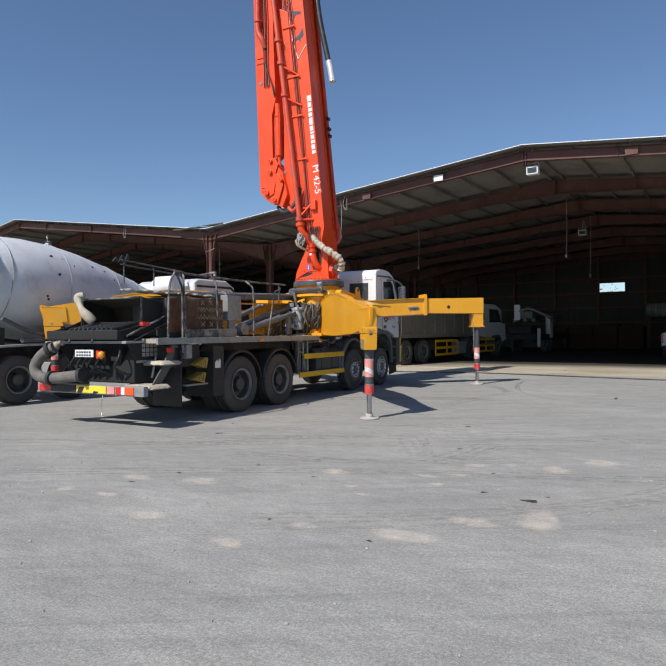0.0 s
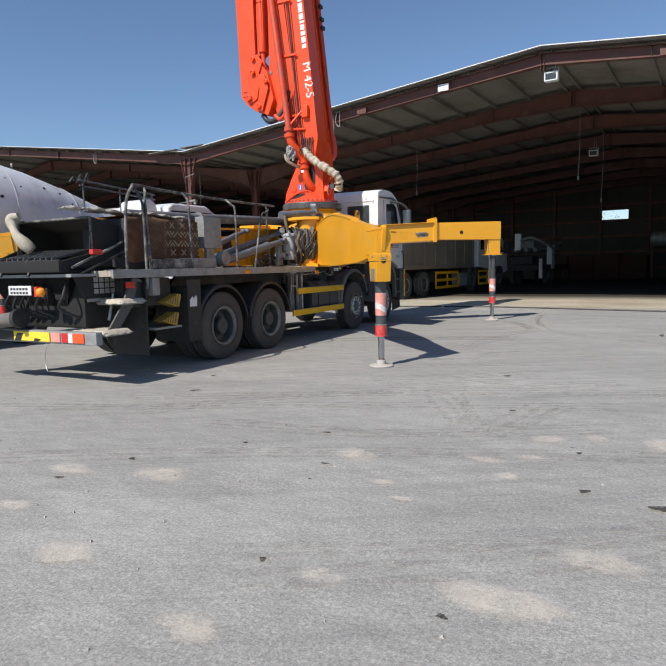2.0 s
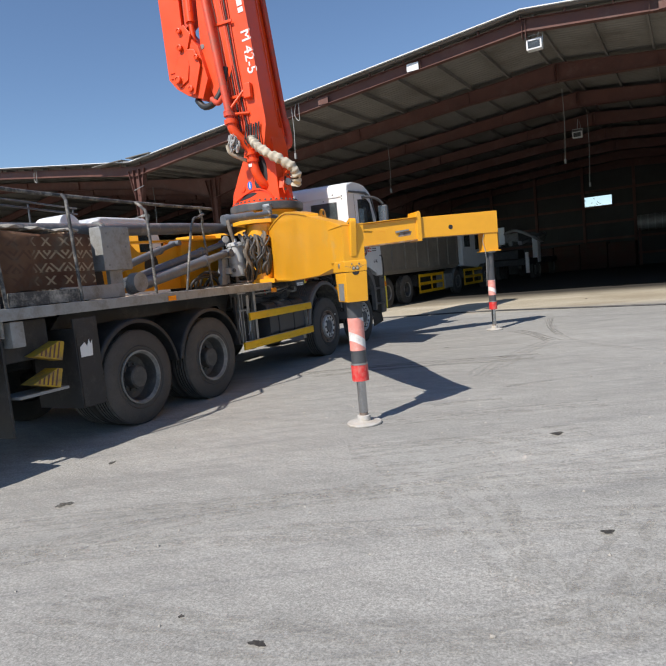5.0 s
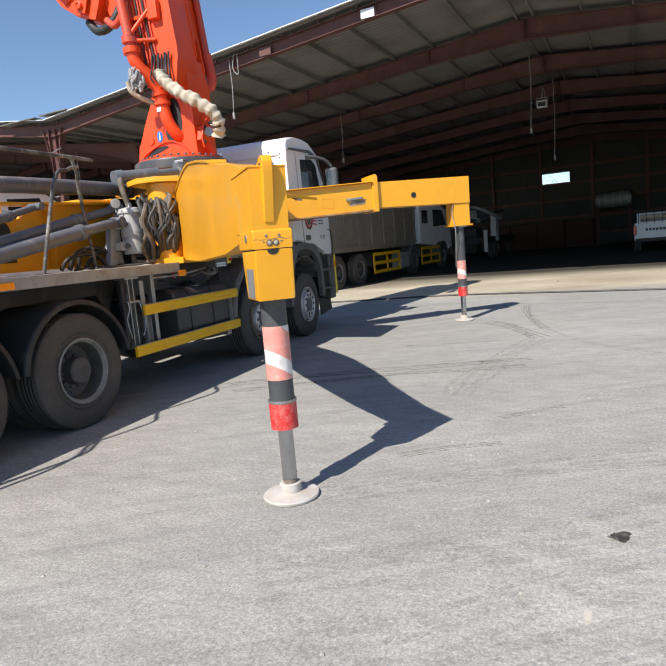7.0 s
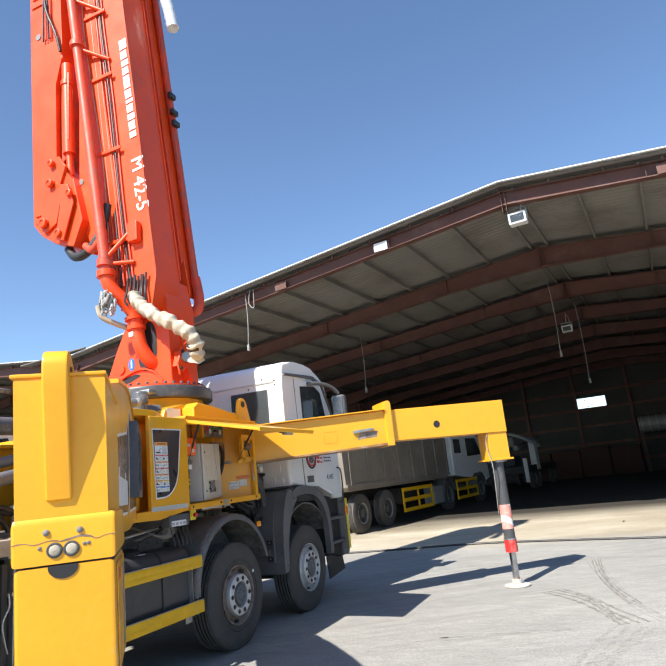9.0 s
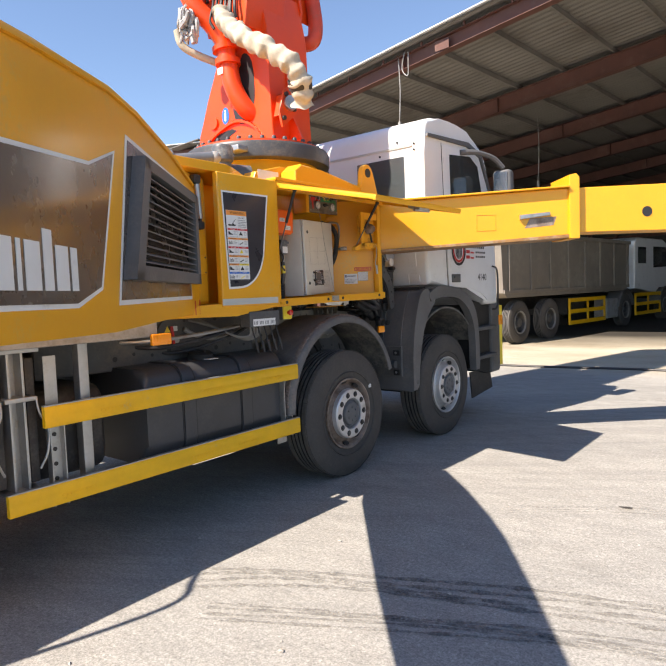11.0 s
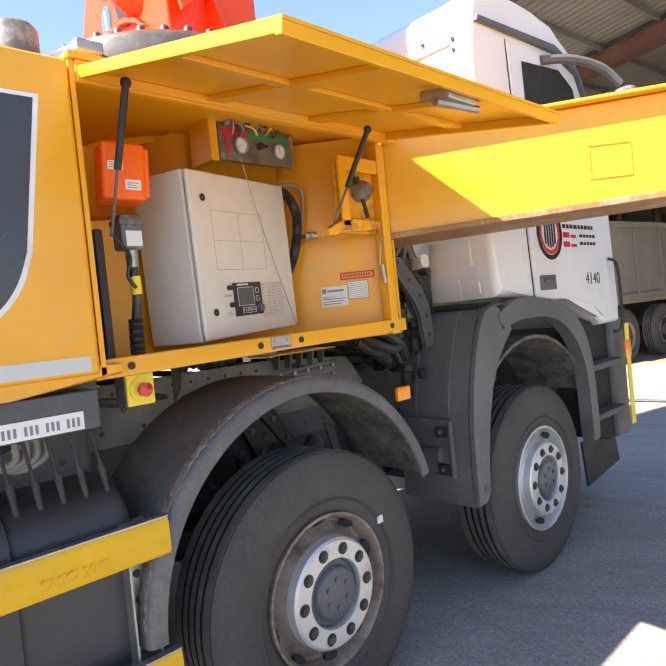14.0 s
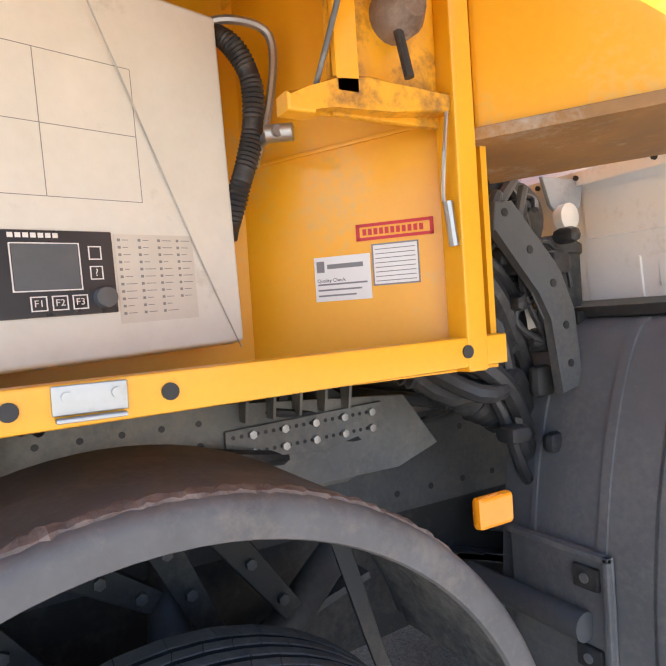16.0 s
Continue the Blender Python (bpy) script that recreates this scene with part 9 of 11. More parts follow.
# carpet-draped water box
def carpet_material():
    m, n, l, b = material("patterned_carpet")
    v = coords(n, l, 1.0)
    vor = n.new("ShaderNodeTexVoronoi")
    vor.voronoi_dimensions = "2D"
    vor.distance = "MANHATTAN"
    sep = n.new("ShaderNodeSeparateXYZ")
    flat = n.new("ShaderNodeCombineXYZ")
    l.new(v, sep.inputs[0])
    l.new(sep.outputs[1], flat.inputs[0])
    l.new(sep.outputs[2], flat.inputs[1])
    vor.inputs["Scale"].default_value, vor.inputs["Randomness"].default_value = 5.0, 0.0
    l.new(flat.outputs[0], vor.inputs["Vector"])
    star = ramp(n, l, vor.outputs["Distance"], [(0.1, 1), (0.14, 0), (0.24, 0), (0.28, 1), (0.42, 1), (0.46, 0), (0.56, 0), (0.6, 1)])
    tone = noise_tex(n, l, v, 2.2, 5)
    base = mix(n, l, ramp(n, l, tone, [(0.35, 0), (0.65, 1)]), (0.15, 0.065, 0.04), (0.27, 0.15, 0.09))
    border = n.new("ShaderNodeMapRange")
    border.inputs[1].default_value, border.inputs[2].default_value = -1.02, -0.92
    l.new(sep.outputs[1], border.inputs[0])
    col = mix(n, l, star, mix(n, l, border.outputs[0], (0.2, 0.105, 0.07), (0.62, 0.49, 0.33)), base)
    band = n.new("ShaderNodeTexWave")
    band.bands_direction = "Z"
    band.inputs["Scale"].default_value, band.inputs["Distortion"].default_value = 2.4, 0.6
    l.new(v, band.inputs["Vector"])
    col = mix(n, l, ramp(n, l, band.outputs["Fac"], [(0.72, 0), (0.8, 1)]), col, base)
    col = mix(n, l, ramp(n, l, noise_tex(n, l, v, 5, 6, 0.7), [(0.5, 0), (0.7, 0.8)]), col, (0.2, 0.16, 0.12))
    l.new(col, b.inputs["Base Color"])
    b.inputs["Roughness"].default_value = 0.95
    bump(n, l, noise_tex(n, l, v, 160, 2), 0.5, 0.004, b)
    return m


CARPET = carpet_material()
bm = B()
box(bm, (0.15, -1.7, 1.46), (0.98, -0.25, 2.16), 0.04)
part("water_box", bm, BLACK, truck)
bm = B()
nu, nv = 36, 14
grid = []
for i in range(nu + 1):
    row = []
    y = -1.72 + 1.5 * i / nu
    for j in range(nv + 1):
        s = j / nv
        if s < 0.3:
            x, z = 0.5 + 0.52 * s / 0.3, 2.185 + 0.012 * math.sin(9 * y)
        else:
            x, z = 1.02 + 0.02 * math.sin(11 * y + 2 * s), 2.185 - (s - 0.3) / 0.7 * (0.6 + 0.035 * math.sin(7 * y))
        row.append(bm.verts.new((x, y, z)))
    grid.append(row)
for i in range(nu):
    for j in range(nv):
        bm.faces.new((grid[i][j], grid[i + 1][j], grid[i + 1][j + 1], grid[i][j + 1]))
bmesh.ops.solidify(bm, geom=bm.faces[:], thickness=0.012)
part("carpet_cover", bm, CARPET, truck, "worn patterned red-brown carpet draped as a cover", smooth=60)
bm = B()
box(bm, (1.02, -0.72, 1.47), (1.05, 0.15, 1.62), 0.006)
part("kick_board", bm, LIGHTGREY, truck)
bm = B()
rng = random.Random(9)
for i in range(60):
    y = -2.4 + 2.3 * rng.random()
    bmesh.ops.create_icosphere(bm, subdivisions=1, radius=rng.uniform(0.03, 0.08), matrix=Matrix.Translation((0.6 + 0.2 * rng.random(), y, 2.24 + 0.02 * rng.random())) @ Matrix.Diagonal((1.5, 2.2, 0.45, 1)))
crust = part("concrete_crust", bm, CONCRETE_CRUST, truck, "crust of dried concrete")
crust["kind"] = "stuff"
# grey control box on the deck
bm = B()
box(bm, (0.78, -0.02, 1.78), (0.96, 0.42, 2.28), 0.012)
box(bm, (0.84, 0.1, 1.46), (0.9, 0.3, 1.8), 0.008)
cbx = part("junction_box", bm, LIGHTGREY, truck, "grey steel control box")
bm = B()
for y in (0.06, 0.34):
    for z in (1.84, 2.05, 2.2):
        rod(bm, (0.96, y, z), (0.964, y, z), 0.014, 10)
part("screw_heads", bm, INKGREY, cbx)
bm = B()
rod(bm, (0.86, 0.5, 1.62), (0.98, 0.5, 1.62), 0.12, 24)
part("end_cap", bm, LIGHTGREY, truck)
bm = B()
box(bm, (1.26, 0.62, 1.36), (1.275, 0.76, 1.42), 0.006)
part("side_marker", bm, AMBER, truck)
bm = B()
box(bm, (1.262, 3.0, 1.3), (1.29, 3.14, 1.37), 0.008)
part("side_marker", bm, AMBER, truck)

# ---- hopper, agitator grate, steps and rear bumper ----
hop = group_of("hopper", truck)
tagged(hop, "dark steel concrete hopper with open rubber splash hood")
HX0, HX1 = -0.56, 0.86
for x in (HX0, HX1):
    bm = B()
    prism(bm, [(-2.46, 1.66), (-2.42, 2.15), (-1.75, 2.02), (-1.6, 1.6)], "x", x - 0.012, x + 0.012, 0.004)
    part("hood_side", bm, NEARBLACK, hop)
bm = B()
prism(bm, [(-2.42, 2.15), (-1.75, 2.02), (-1.6, 1.6), (-1.62, 1.6), (-1.77, 2.0), (-2.42, 2.13)], "x", HX0, HX1)
part("splash_hood", bm, NEARBLACK, hop)
bm = B()
rod(bm, (HX0, -2.42, 2.14), (HX1, -2.42, 2.14), 0.018, 10)
rod(bm, (HX0, -2.42, 1.62), (HX0, -2.42, 2.14), 0.018, 10)
rod(bm, (HX1, -2.42, 1.62), (HX1, -2.42, 2.14), 0.018, 10)
part("hood_frame", bm, RAILSTEEL, hop)
for x in (-0.82, 0.86):
    bm = B()
    prism(bm, [(-2.9, 1.44), (-2.92, 1.58), (-2.5, 1.66), (-2.1, 1.84), (-2.1, 1.42)], "x", x - 0.015, x + 0.015, 0.006)
    part("hopper_flank", bm, NEARBLACK, hop)
bm = B()
lo = [(-0.55, -2.6, 0.95), (0.55, -2.6, 0.95), (0.55, -2.1, 0.95), (-0.55, -2.1, 0.95)]
hi = [(-0.9, -2.8, 1.5), (0.9, -2.8, 1.5), (0.9, -2.05, 1.5), (-0.9, -2.05, 1.5)]
V0, V1 = [bm.verts.new(p) for p in lo], [bm.verts.new(p) for p in hi]
bm.faces.new(V0[::-1])
for i in range(4):
    bm.faces.new((V0[i], V0[(i + 1) % 4], V1[(i + 1) % 4], V1[i]))
bmesh.ops.solidify(bm, geom=bm.faces[:], thickness=0.02)
part("hopper_shell", bm, NEARBLACK, hop)
bm = B()
box(bm, (-0.84, -2.94, 1.44), (0.87, -2.88, 1.6), 0.02)
lipp = part("hopper_lip", bm, NEARBLACK, hop, "curved black rubber hopper lip")
for x in (-0.3, 0.25):
    bm = B()
    tube(bm, [(x, -2.86, 1.62), (x + 0.01, -2.92, 1.58), (x + 0.03, -2.91, 1.48), (x + 0.04, -2.94, 1.4)], 0.022, 8)
    part("rubber_strap", bm, BLACK, lipp)
bm = B()
prism(bm, [(-2.86, 1.42), (-2.1, 1.42), (-2.1, 1.39), (-2.86, 1.38)], "x", -0.98, 0.98, 0.004)
part("hopper_rim", bm, LIGHTGREY, hop)
for i in range(10):
    x = -0.42 + 0.11 * i
    bm = B()
    prism(bm, [(-2.8, 1.6), (-2.2, 1.72), (-2.2, 1.75), (-2.8, 1.63)], "x", x - 0.012, x + 0.012, 0.003)
    part("grate_bar", bm, CHASSIS, hop)
# slanting rails and hoses beside the hopper
for a, b, r, mat in (((0.93, -2.8, 1.5), (0.95, -1.9, 1.86), 0.018, RAILSTEEL), ((0.97, -2.7, 1.42), (0.98, -1.8, 1.78), 0.014, BLACK), ((0.96, -2.3, 0.8), (0.98, -2.22, 1.15), 0.02, STEEL)):
    bm = B()
    rod(bm, a, b, r, 10)
    part("slanting_rail", bm, mat, hop)
rng = random.Random(44)
for i in range(16):
    bm = B()
    p = Vector((rng.uniform(0.5, 0.92), rng.uniform(-2.2, -1.5), rng.uniform(0.95, 1.6)))
    q = [p]
    for _ in range(3):
        q.append(q[-1] + Vector((rng.uniform(-0.1, 0.1), rng.uniform(-0.05, 0.22), rng.uniform(-0.22, 0.08))))
    tube(bm, q, rng.uniform(0.012, 0.028), 8)
    part("hopper_hose", bm, NEARBLACK if i % 4 else RUST, hop)
bm = B()
box(bm, (0.9, -2.5, 1.66), (0.97, -2.34, 1.73), 0.01)
part("red_switch", bm, LENSRED, hop)
bm = B()
prism(bm, [(-2.82, 1.4), (-2.1, 1.4), (-2.1, 1.05), (-2.6, 1.05)], "x", 0.93, 0.95, 0.004)
part("side_shield", bm, NEARBLACK, hop)
bm = B()
box(bm, (0.951, -2.62, 1.06), (0.954, -2.12, 1.1))
part("pale_strip", bm, LIGHTGREY, hop)
bm = B()
rng = random.Random(6)
for i in range(4):
    for j in range(3):
        box(bm, (0.9505, -2.5 + 0.09 * i, 1.16 + 0.075 * j), (0.9525, -2.43 + 0.09 * i, 1.22 + 0.075 * j))
tagged(part("instruction_label", bm, LIGHTGREY, hop, smooth=0), "faded sheet of small instruction labels", kind="stuff")
bm = B()
rod(bm, (-0.75, -2.5, 1.15), (0.8, -2.5, 1.15), 0.07, 16)
for i in range(16):
    c = (rng.uniform(-0.7, 0.8), rng.uniform(-2.7, -2.2), rng.uniform(0.75, 1.25))
    s = [rng.uniform(0.08, 0.24) for _ in range(3)]
    box(bm, [a - b / 2 for a, b in zip(c, s)], [a + b / 2 for a, b in zip(c, s)], 0.02)
part("valve_housing", bm, NEARBLACK, hop)
for i in range(7):
    bm = B()
    x = rng.uniform(-0.5, 0.8)
    tube(bm, [(x, -2.72, 1.3), (x + 0.08, -2.84, 1.15), (x - 0.05, -2.8, 0.98), (x + 0.1, -2.6, 0.85)], 0.018, 8)
    part("hydraulic_hose", bm, HOSE, hop)
bm = B()
tube(bm, [(-0.62, -2.95, 1.32), (-0.82, -3.02, 1.2), (-0.98, -3.05, 1.0), (-0.9, -3.05, 0.84), (-0.6, -3.02, 0.8), (0.05, -2.96, 0.86)], 0.095, 16)
dp = part("discharge_elbow", bm, surface("crusted_pipe", (0.13, 0.122, 0.108), 0.85, wear=(0.24, 0.22, 0.19), amount=0.5, scale=10, relief=0.004), hop, "grey concrete-crusted pipe elbow")
for a, b in (((-0.66, -2.97, 1.3), (-0.72, -2.985, 1.27)), ((-0.62, -3.02, 0.8), (-0.56, -3.02, 0.8)), ((0.05, -2.96, 0.86), (0.12, -2.96, 0.87))):
    bm = B()
    rod(bm, a, b, 0.125, 20)
    part("pipe_clamp", bm, BLACK, dp)
bm = B()
tube(bm, [(-0.7, -2.9, 1.3), (-0.6, -2.86, 1.42), (-0.55, -2.82, 1.36)], 0.07, 10, 6, radii=lambda s: 0.06 + 0.02 * math.sin(12 * s))
tube(bm, [(-0.2, -2.5, 1.75), (-0.35, -2.6, 1.95), (-0.5, -2.55, 2.15), (-0.42, -2.5, 2.22)], 0.07, 10, 6, radii=lambda s: 0.07 + 0.02 * math.sin(11 * s))
part("wrapped_cloth", bm, CANVAS, hop, "knotted pale cloth")
bm = B()
box(bm, (-0.12, -2.94, 1.16), (0.32, -2.925, 1.28), 0.004)
part("number_plate", bm, STICKER, hop, "white plate with unreadable dark characters")
bm = B()
for r in range(2):
    for i in range(6):
        box(bm, (-0.08 + 0.06 * i, -2.9425, 1.175 + 0.05 * r), (-0.04 + 0.06 * i, -2.9405, 1.205 + 0.05 * r))
part("lettering", bm, INK, hop, smooth=0)
bm = B()
bmesh.ops.create_uvsphere(bm, u_segments=16, v_segments=10, radius=0.06, matrix=Matrix.Translation((0.52, -2.95, 1.2)))
part("beacon", bm, AMBER, hop, "yellow round lamp")
bm = B()
box(bm, (0.4, -2.96, 1.14), (0.46, -2.9, 1.27), 0.008)
part("rear_marker", bm, LENSRED, hop)
bm = B()
box(bm, (-0.72, -2.62, 0.72), (0.9, -2.15, 1.36), 0.04)
box(bm, (-0.5, -2.3, 0.8), (0.5, -1.0, 1.3), 0.03)
part("pump_housing", bm, NEARBLACK, hop)
hop.location.y += 0.26
# bumper bar
bm = B()
box(bm, (-1.13, -2.9, 0.58), (1.4, -2.8, 0.74), 0.012)
bp = part("rear_bumper", bm, LIGHTGREY, truck, "grey rear bumper bar with lamps")
bp.location = (-0.02, 0.27, -0.03)
for x0, x1, mat, nm in ((-1.07, -0.76, LENSRED, "tail_lamp"), (0.8, 0.92, LENSRED, "tail_lamp"), (0.92, 1.0, LENSWHITE, "tail_lamp"), (1.0, 1.2, LENSORANGE, "tail_lamp"), (0.6, 0.77, REFLPINK, "reflector"), (-0.12, 0.58, INKYELLOW, "warning_board"), (-0.74, -0.13, BLACK, "black_board")):
    bm = B()
    box(bm, (x0, -2.915, 0.6), (x1, -2.9, 0.72), 0.006)
    part(nm, bm, mat, bp)
for pts in ([(-0.1, 0.6), (0.02, 0.6), (0.08, 0.7), (-0.04, 0.7)], [(0.28, 0.6), (0.36, 0.6), (0.42, 0.63), (0.3, 0.64)]):
    bm = B()
    prism(bm, pts, "y", -2.918, -2.9155)
    part("board_stripe", bm, BLACK, bp, smooth=0)
for x in (-0.75, 0.75):
    bm = B()
    box(bm, (x - 0.05, -2.8, 0.6), (x + 0.05, -2.4, 0.72), 0.01)
    box(bm, (x - 0.05, -2.5, 0.6), (x + 0.05, -2.35, 1.0), 0.01)
    part("bumper_bracket", bm, BLACK, bp)
# boarding steps with rag covers
for x0, x1, y0, y1, z in ((0.74, 1.32, -2.16, -1.74, 1.06), (0.78, 1.38, -2.5, -2.06, 0.69)):
    bm = B()
    box(bm, (x0, y0, z - 0.05), (x1, y1, z), 0.012)
    st = part("step", bm, LIGHTGREY, truck, "steel step with a rag cover")
    bm = B()
    rng = random.Random(int(z * 100))
    n = 14
    grid = [[bm.verts.new((x0 - 0.02 + (x1 - x0 + 0.04) * i / n, y0 - 0.02 + (y1 - y0 + 0.04) * j / n, z + 0.012 + rng.uniform(0, 0.018) - (0.05 if i in (0, n) or j in (0, n) else 0))) for j in range(n + 1)] for i in range(n + 1)]
    for i in range(n):
        for j in range(n):
            bm.faces.new((grid[i][j], grid[i + 1][j], grid[i + 1][j + 1], grid[i][j + 1]))
    part("rag_cover", bm, CANVAS, st, "dirty beige rag", smooth=60)
bm = B()
prism(bm, [(-2.05, 1.0), (-1.85, 1.35), (-1.75, 1.35), (-1.85, 1.0), (-2.15, 0.66), (-2.33, 0.66)], "x", 0.84, 0.87, 0.006)
prism(bm, [(-2.05, 1.0), (-1.85, 1.35), (-1.75, 1.35), (-1.85, 1.0), (-2.15, 0.66), (-2.33, 0.66)], "x", 1.2, 1.23, 0.006)
part("step_side", bm, CHASSIS, truck)
bm = B()
box(bm, (0.5, -1.57, 0.27), (1.17, -1.54, 1.3), 0.01)
part("mud_flap", bm, BLACK, truck, "black rubber mud flap")
bm = B()
box(bm, (0.6, -1.9, 0.95), (1.1, -1.0, 1.34), 0.02)
part("tool_box", bm, BLACK, truck)
# yellow wheel chocks in holders
CHOCK = surface("chock_yellow", (0.5, 0.31, 0.02), 0.65, wear=(0.16, 0.12, 0.08), amount=0.5, scale=12, spread=0.15, relief=0.001)
for y, z, a in ((-1.08, 1.02, 16), (-1.14, 0.76, 16)):
    mm = pose(1.2, y, z, -a, 0, 0) @ Matrix.Diagonal((1, 0.85, 0.85, 1))
    bm = B()
    prism(bm, [(-0.24, -0.1), (0.13, -0.1), (0.13, 0.12), (0.06, 0.12)], "x", -0.14, 0.05, 0.008, m=mm)
    ck = part("wheel_chock", bm, CHOCK, truck, "ribbed yellow wheel chock with brown ribs and pockets")
    for k in range(5):
        u = -0.17 + 0.055 * k
        bm = B()
        prism(bm, [(u, -0.085), (u + 0.02, -0.085), (u + 0.02, -0.06 + 0.73 * (u + 0.22) * 0.9), (u, -0.08 + 0.73 * (u + 0.22) * 0.9)], "x", 0.0495, 0.053, m=mm)
        part("chock_rib", bm, BROWN, ck, smooth=0)
    for e in (-0.05, 0.05):
        bm = B()
        box(bm, (-0.09, 0.129, e - 0.018), (0.0, 0.1325, e + 0.018), 0.004, m=mm)
        part("chock_pocket", bm, BROWN, ck, smooth=0)
bm = B()
box(bm, (1.1, -1.5, 1.1), (1.24, -1.36, 1.34), 0.01)
part("chock_bracket", bm, LIGHTGREY, truck)
bm = B()
box(bm, (0.9, -1.5, 0.62), (1.24, -0.95, 0.65), 0.006)
part("chock_holder", bm, LIGHTGREY, truck)
bm = B()
box(bm, (1.23, -1.98, 1.22), (1.262, -1.85, 1.3), 0.006)
part("side_lamp", bm, LENSRED, truck)
bm = B()
tube(bm, [(0.45, -2.6, 0.6), (0.47, -2.64, 0.45), (0.44, -2.64, 0.32), (0.5, -2.66, 0.2)], 0.005, 6)
part("earth_strap", bm, STEEL, truck)

# ---- concrete mixer truck beside it ----
mixer = group_of("mixer_truck")
tagged(mixer, "white concrete mixer truck with dented drum", "mixer truck")
MX = -5.3
bm = B()
axis_m = axes((MX, -1.6, 2.72), (1, 0, 0), Vector((0, 0.985, -0.09)).cross(Vector((1, 0, 0))))
prof = [(0.0005, -0.6), (0.62, -0.6), (0.9, 0.0), (1.12, 0.55), (1.2, 1.2), (1.22, 2.0), (1.17, 2.7), (1.02, 3.7), (0.82, 4.7), (0.6, 5.7), (0.52, 6.1), (0.0005, 6.12)]
fwd = Vector((0, 0.995, -0.1)).normalized()
side = Vector((1, 0, 0))
axis_m = Matrix.Translation((MX, -1.6, 2.78)) @ Matrix((side, fwd.cross(side), fwd)).transposed().to_4x4()
lathe(bm, prof, 64, axis_m)
drum = part("drum", bm, DRUMWHITE, mixer, "dented white mixer drum")
for h, r in ((0.55, 1.135), (2.0, 1.225), (3.7, 1.028), (4.7, 0.828)):
    bm = B()
    lathe(bm, [(r - 0.012, h - 0.012), (r + 0.004, h), (r - 0.012, h + 0.012)], 64, axis_m, close=True)
    part("drum_seam", bm, LIGHTGREY, drum)
bm = B()
lathe(bm, [(1.02, 0.02), (1.1, 0.02), (1.1, 0.16), (1.02, 0.16)], 56, axis_m, close=True)
part("drum_ring", bm, BLACK, drum, "dark running ring")
rng = random.Random(14)
bm = B()
for i in range(16):
    a, h = rng.uniform(-0.9, 0.8), rng.uniform(1.0, 3.6)
    r = np.interp(h, [p[1] for p in prof], [p[0] for p in prof]) + 0.003
    c = axis_m @ Vector((r * math.cos(a), r * math.sin(a), h))
    bmesh.ops.create_icosphere(bm, subdivisions=1, radius=rng.uniform(0.015, 0.045), matrix=Matrix.Translation(c) @ Matrix.Diagonal((0.25, 1.2, 1, 1)))
part("chipped_spots", bm, BLACK, drum)
bm = B()
box(bm, (MX - 0.45, -3.4, 0.95), (MX - 0.35, 7.2, 1.25), 0.01)
box(bm, (MX + 0.35, -3.4, 0.95), (MX + 0.45, 7.2, 1.25), 0.01)
box(bm, (MX - 0.9, -1.4, 1.25), (MX + 0.9, -1.1, 1.7), 0.02)
box(bm, (MX - 0.6, 3.2, 1.25), (MX + 0.6, 3.9, 2.1), 0.05)
part("chassis", bm, BLACK, mixer)
for y in (-1.0, 0.4, 5.0, 6.5):
    for s in (-1, 1):
        wheel(mixer, y, TYRE_R, MX + 1.24 * s, "rear", s)
for s in (-1, 1):
    bm = B()
    x0, x1 = sorted((MX + s * 0.62, MX + s * 1.27))
    prism(bm, [(-1.95, 0.75), (-1.7, 1.3), (-0.3, 1.34), (0.2, 1.34), (1.1, 1.3), (1.3, 0.8), (1.26, 0.8), (1.05, 1.26), (-0.3, 1.3), (-1.66, 1.26), (-1.9, 0.72)], "x", x0, x1, 0.006)
    part("mudguard", bm, CONCRETE_CRUST, mixer, "pale dusty metal mudguard")
    bm = B()
    box(bm, (x0, -1.96, 0.35), (x1, -1.93, 0.78), 0.006)
    part("mud_flap", bm, BLACK, mixer)
bm = B()
prism(bm, [(-2.6, 1.7), (-1.2, 1.25), (-1.2, 1.7), (-2.2, 2.4)], "x", MX + 0.75, MX + 0.79, 0.01)
prism(bm, [(-2.6, 1.7), (-1.2, 1.25), (-1.2, 1.7), (-2.2, 2.4)], "x", MX - 0.79, MX - 0.75, 0.01)
part("drum_stand", bm, DRUMWHITE, mixer)
bm = B()
tube(bm, [(MX + 1.2, -0.9, 1.42), (MX + 1.1, 1.0, 1.38), (MX + 1.0, 3.0, 1.5)], 0.06, 10)
tube(bm, [(MX + 1.1, -1.3, 1.9), (MX + 1.15, -0.6, 1.6), (MX + 1.15, 0.6, 1.45)], 0.05, 10)
part("chute_pipe", bm, GREYPAINT, mixer)
bm = B()
rod(bm, (MX + 0.15, 4.35, 3.0), (MX + 0.92, 4.35, 3.0), 0.29, 28)
rod(bm, (MX + 0.92, 4.35, 3.0), (MX + 0.97, 4.35, 3.0), 0.29, 28, 0.2)
tk = part("water_tank", bm, WHITE, mixer, "white water tank with dark lettering bars")
bm = B()
for i in range(7):
    a = radians(-40 + 13 * i)
    box(bm, (MX + 0.9505, 4.2 + 0.045 * i, 3.0), (MX + 0.9525, 4.235 + 0.045 * i, 3.05))
part("lettering", bm, INK, tk, smooth=0)
bm = B()
prism(bm, [(4.75, 1.2), (4.75, 3.1), (4.95, 3.22), (6.3, 3.24), (6.7, 3.05), (6.95, 2.2), (7.0, 1.0), (4.9, 1.0)], "x", MX - 1.22, MX + 1.22, 0.06, seg=3)
mc = part("cab", bm, WHITE, mixer, "white truck cab")
bm = B()
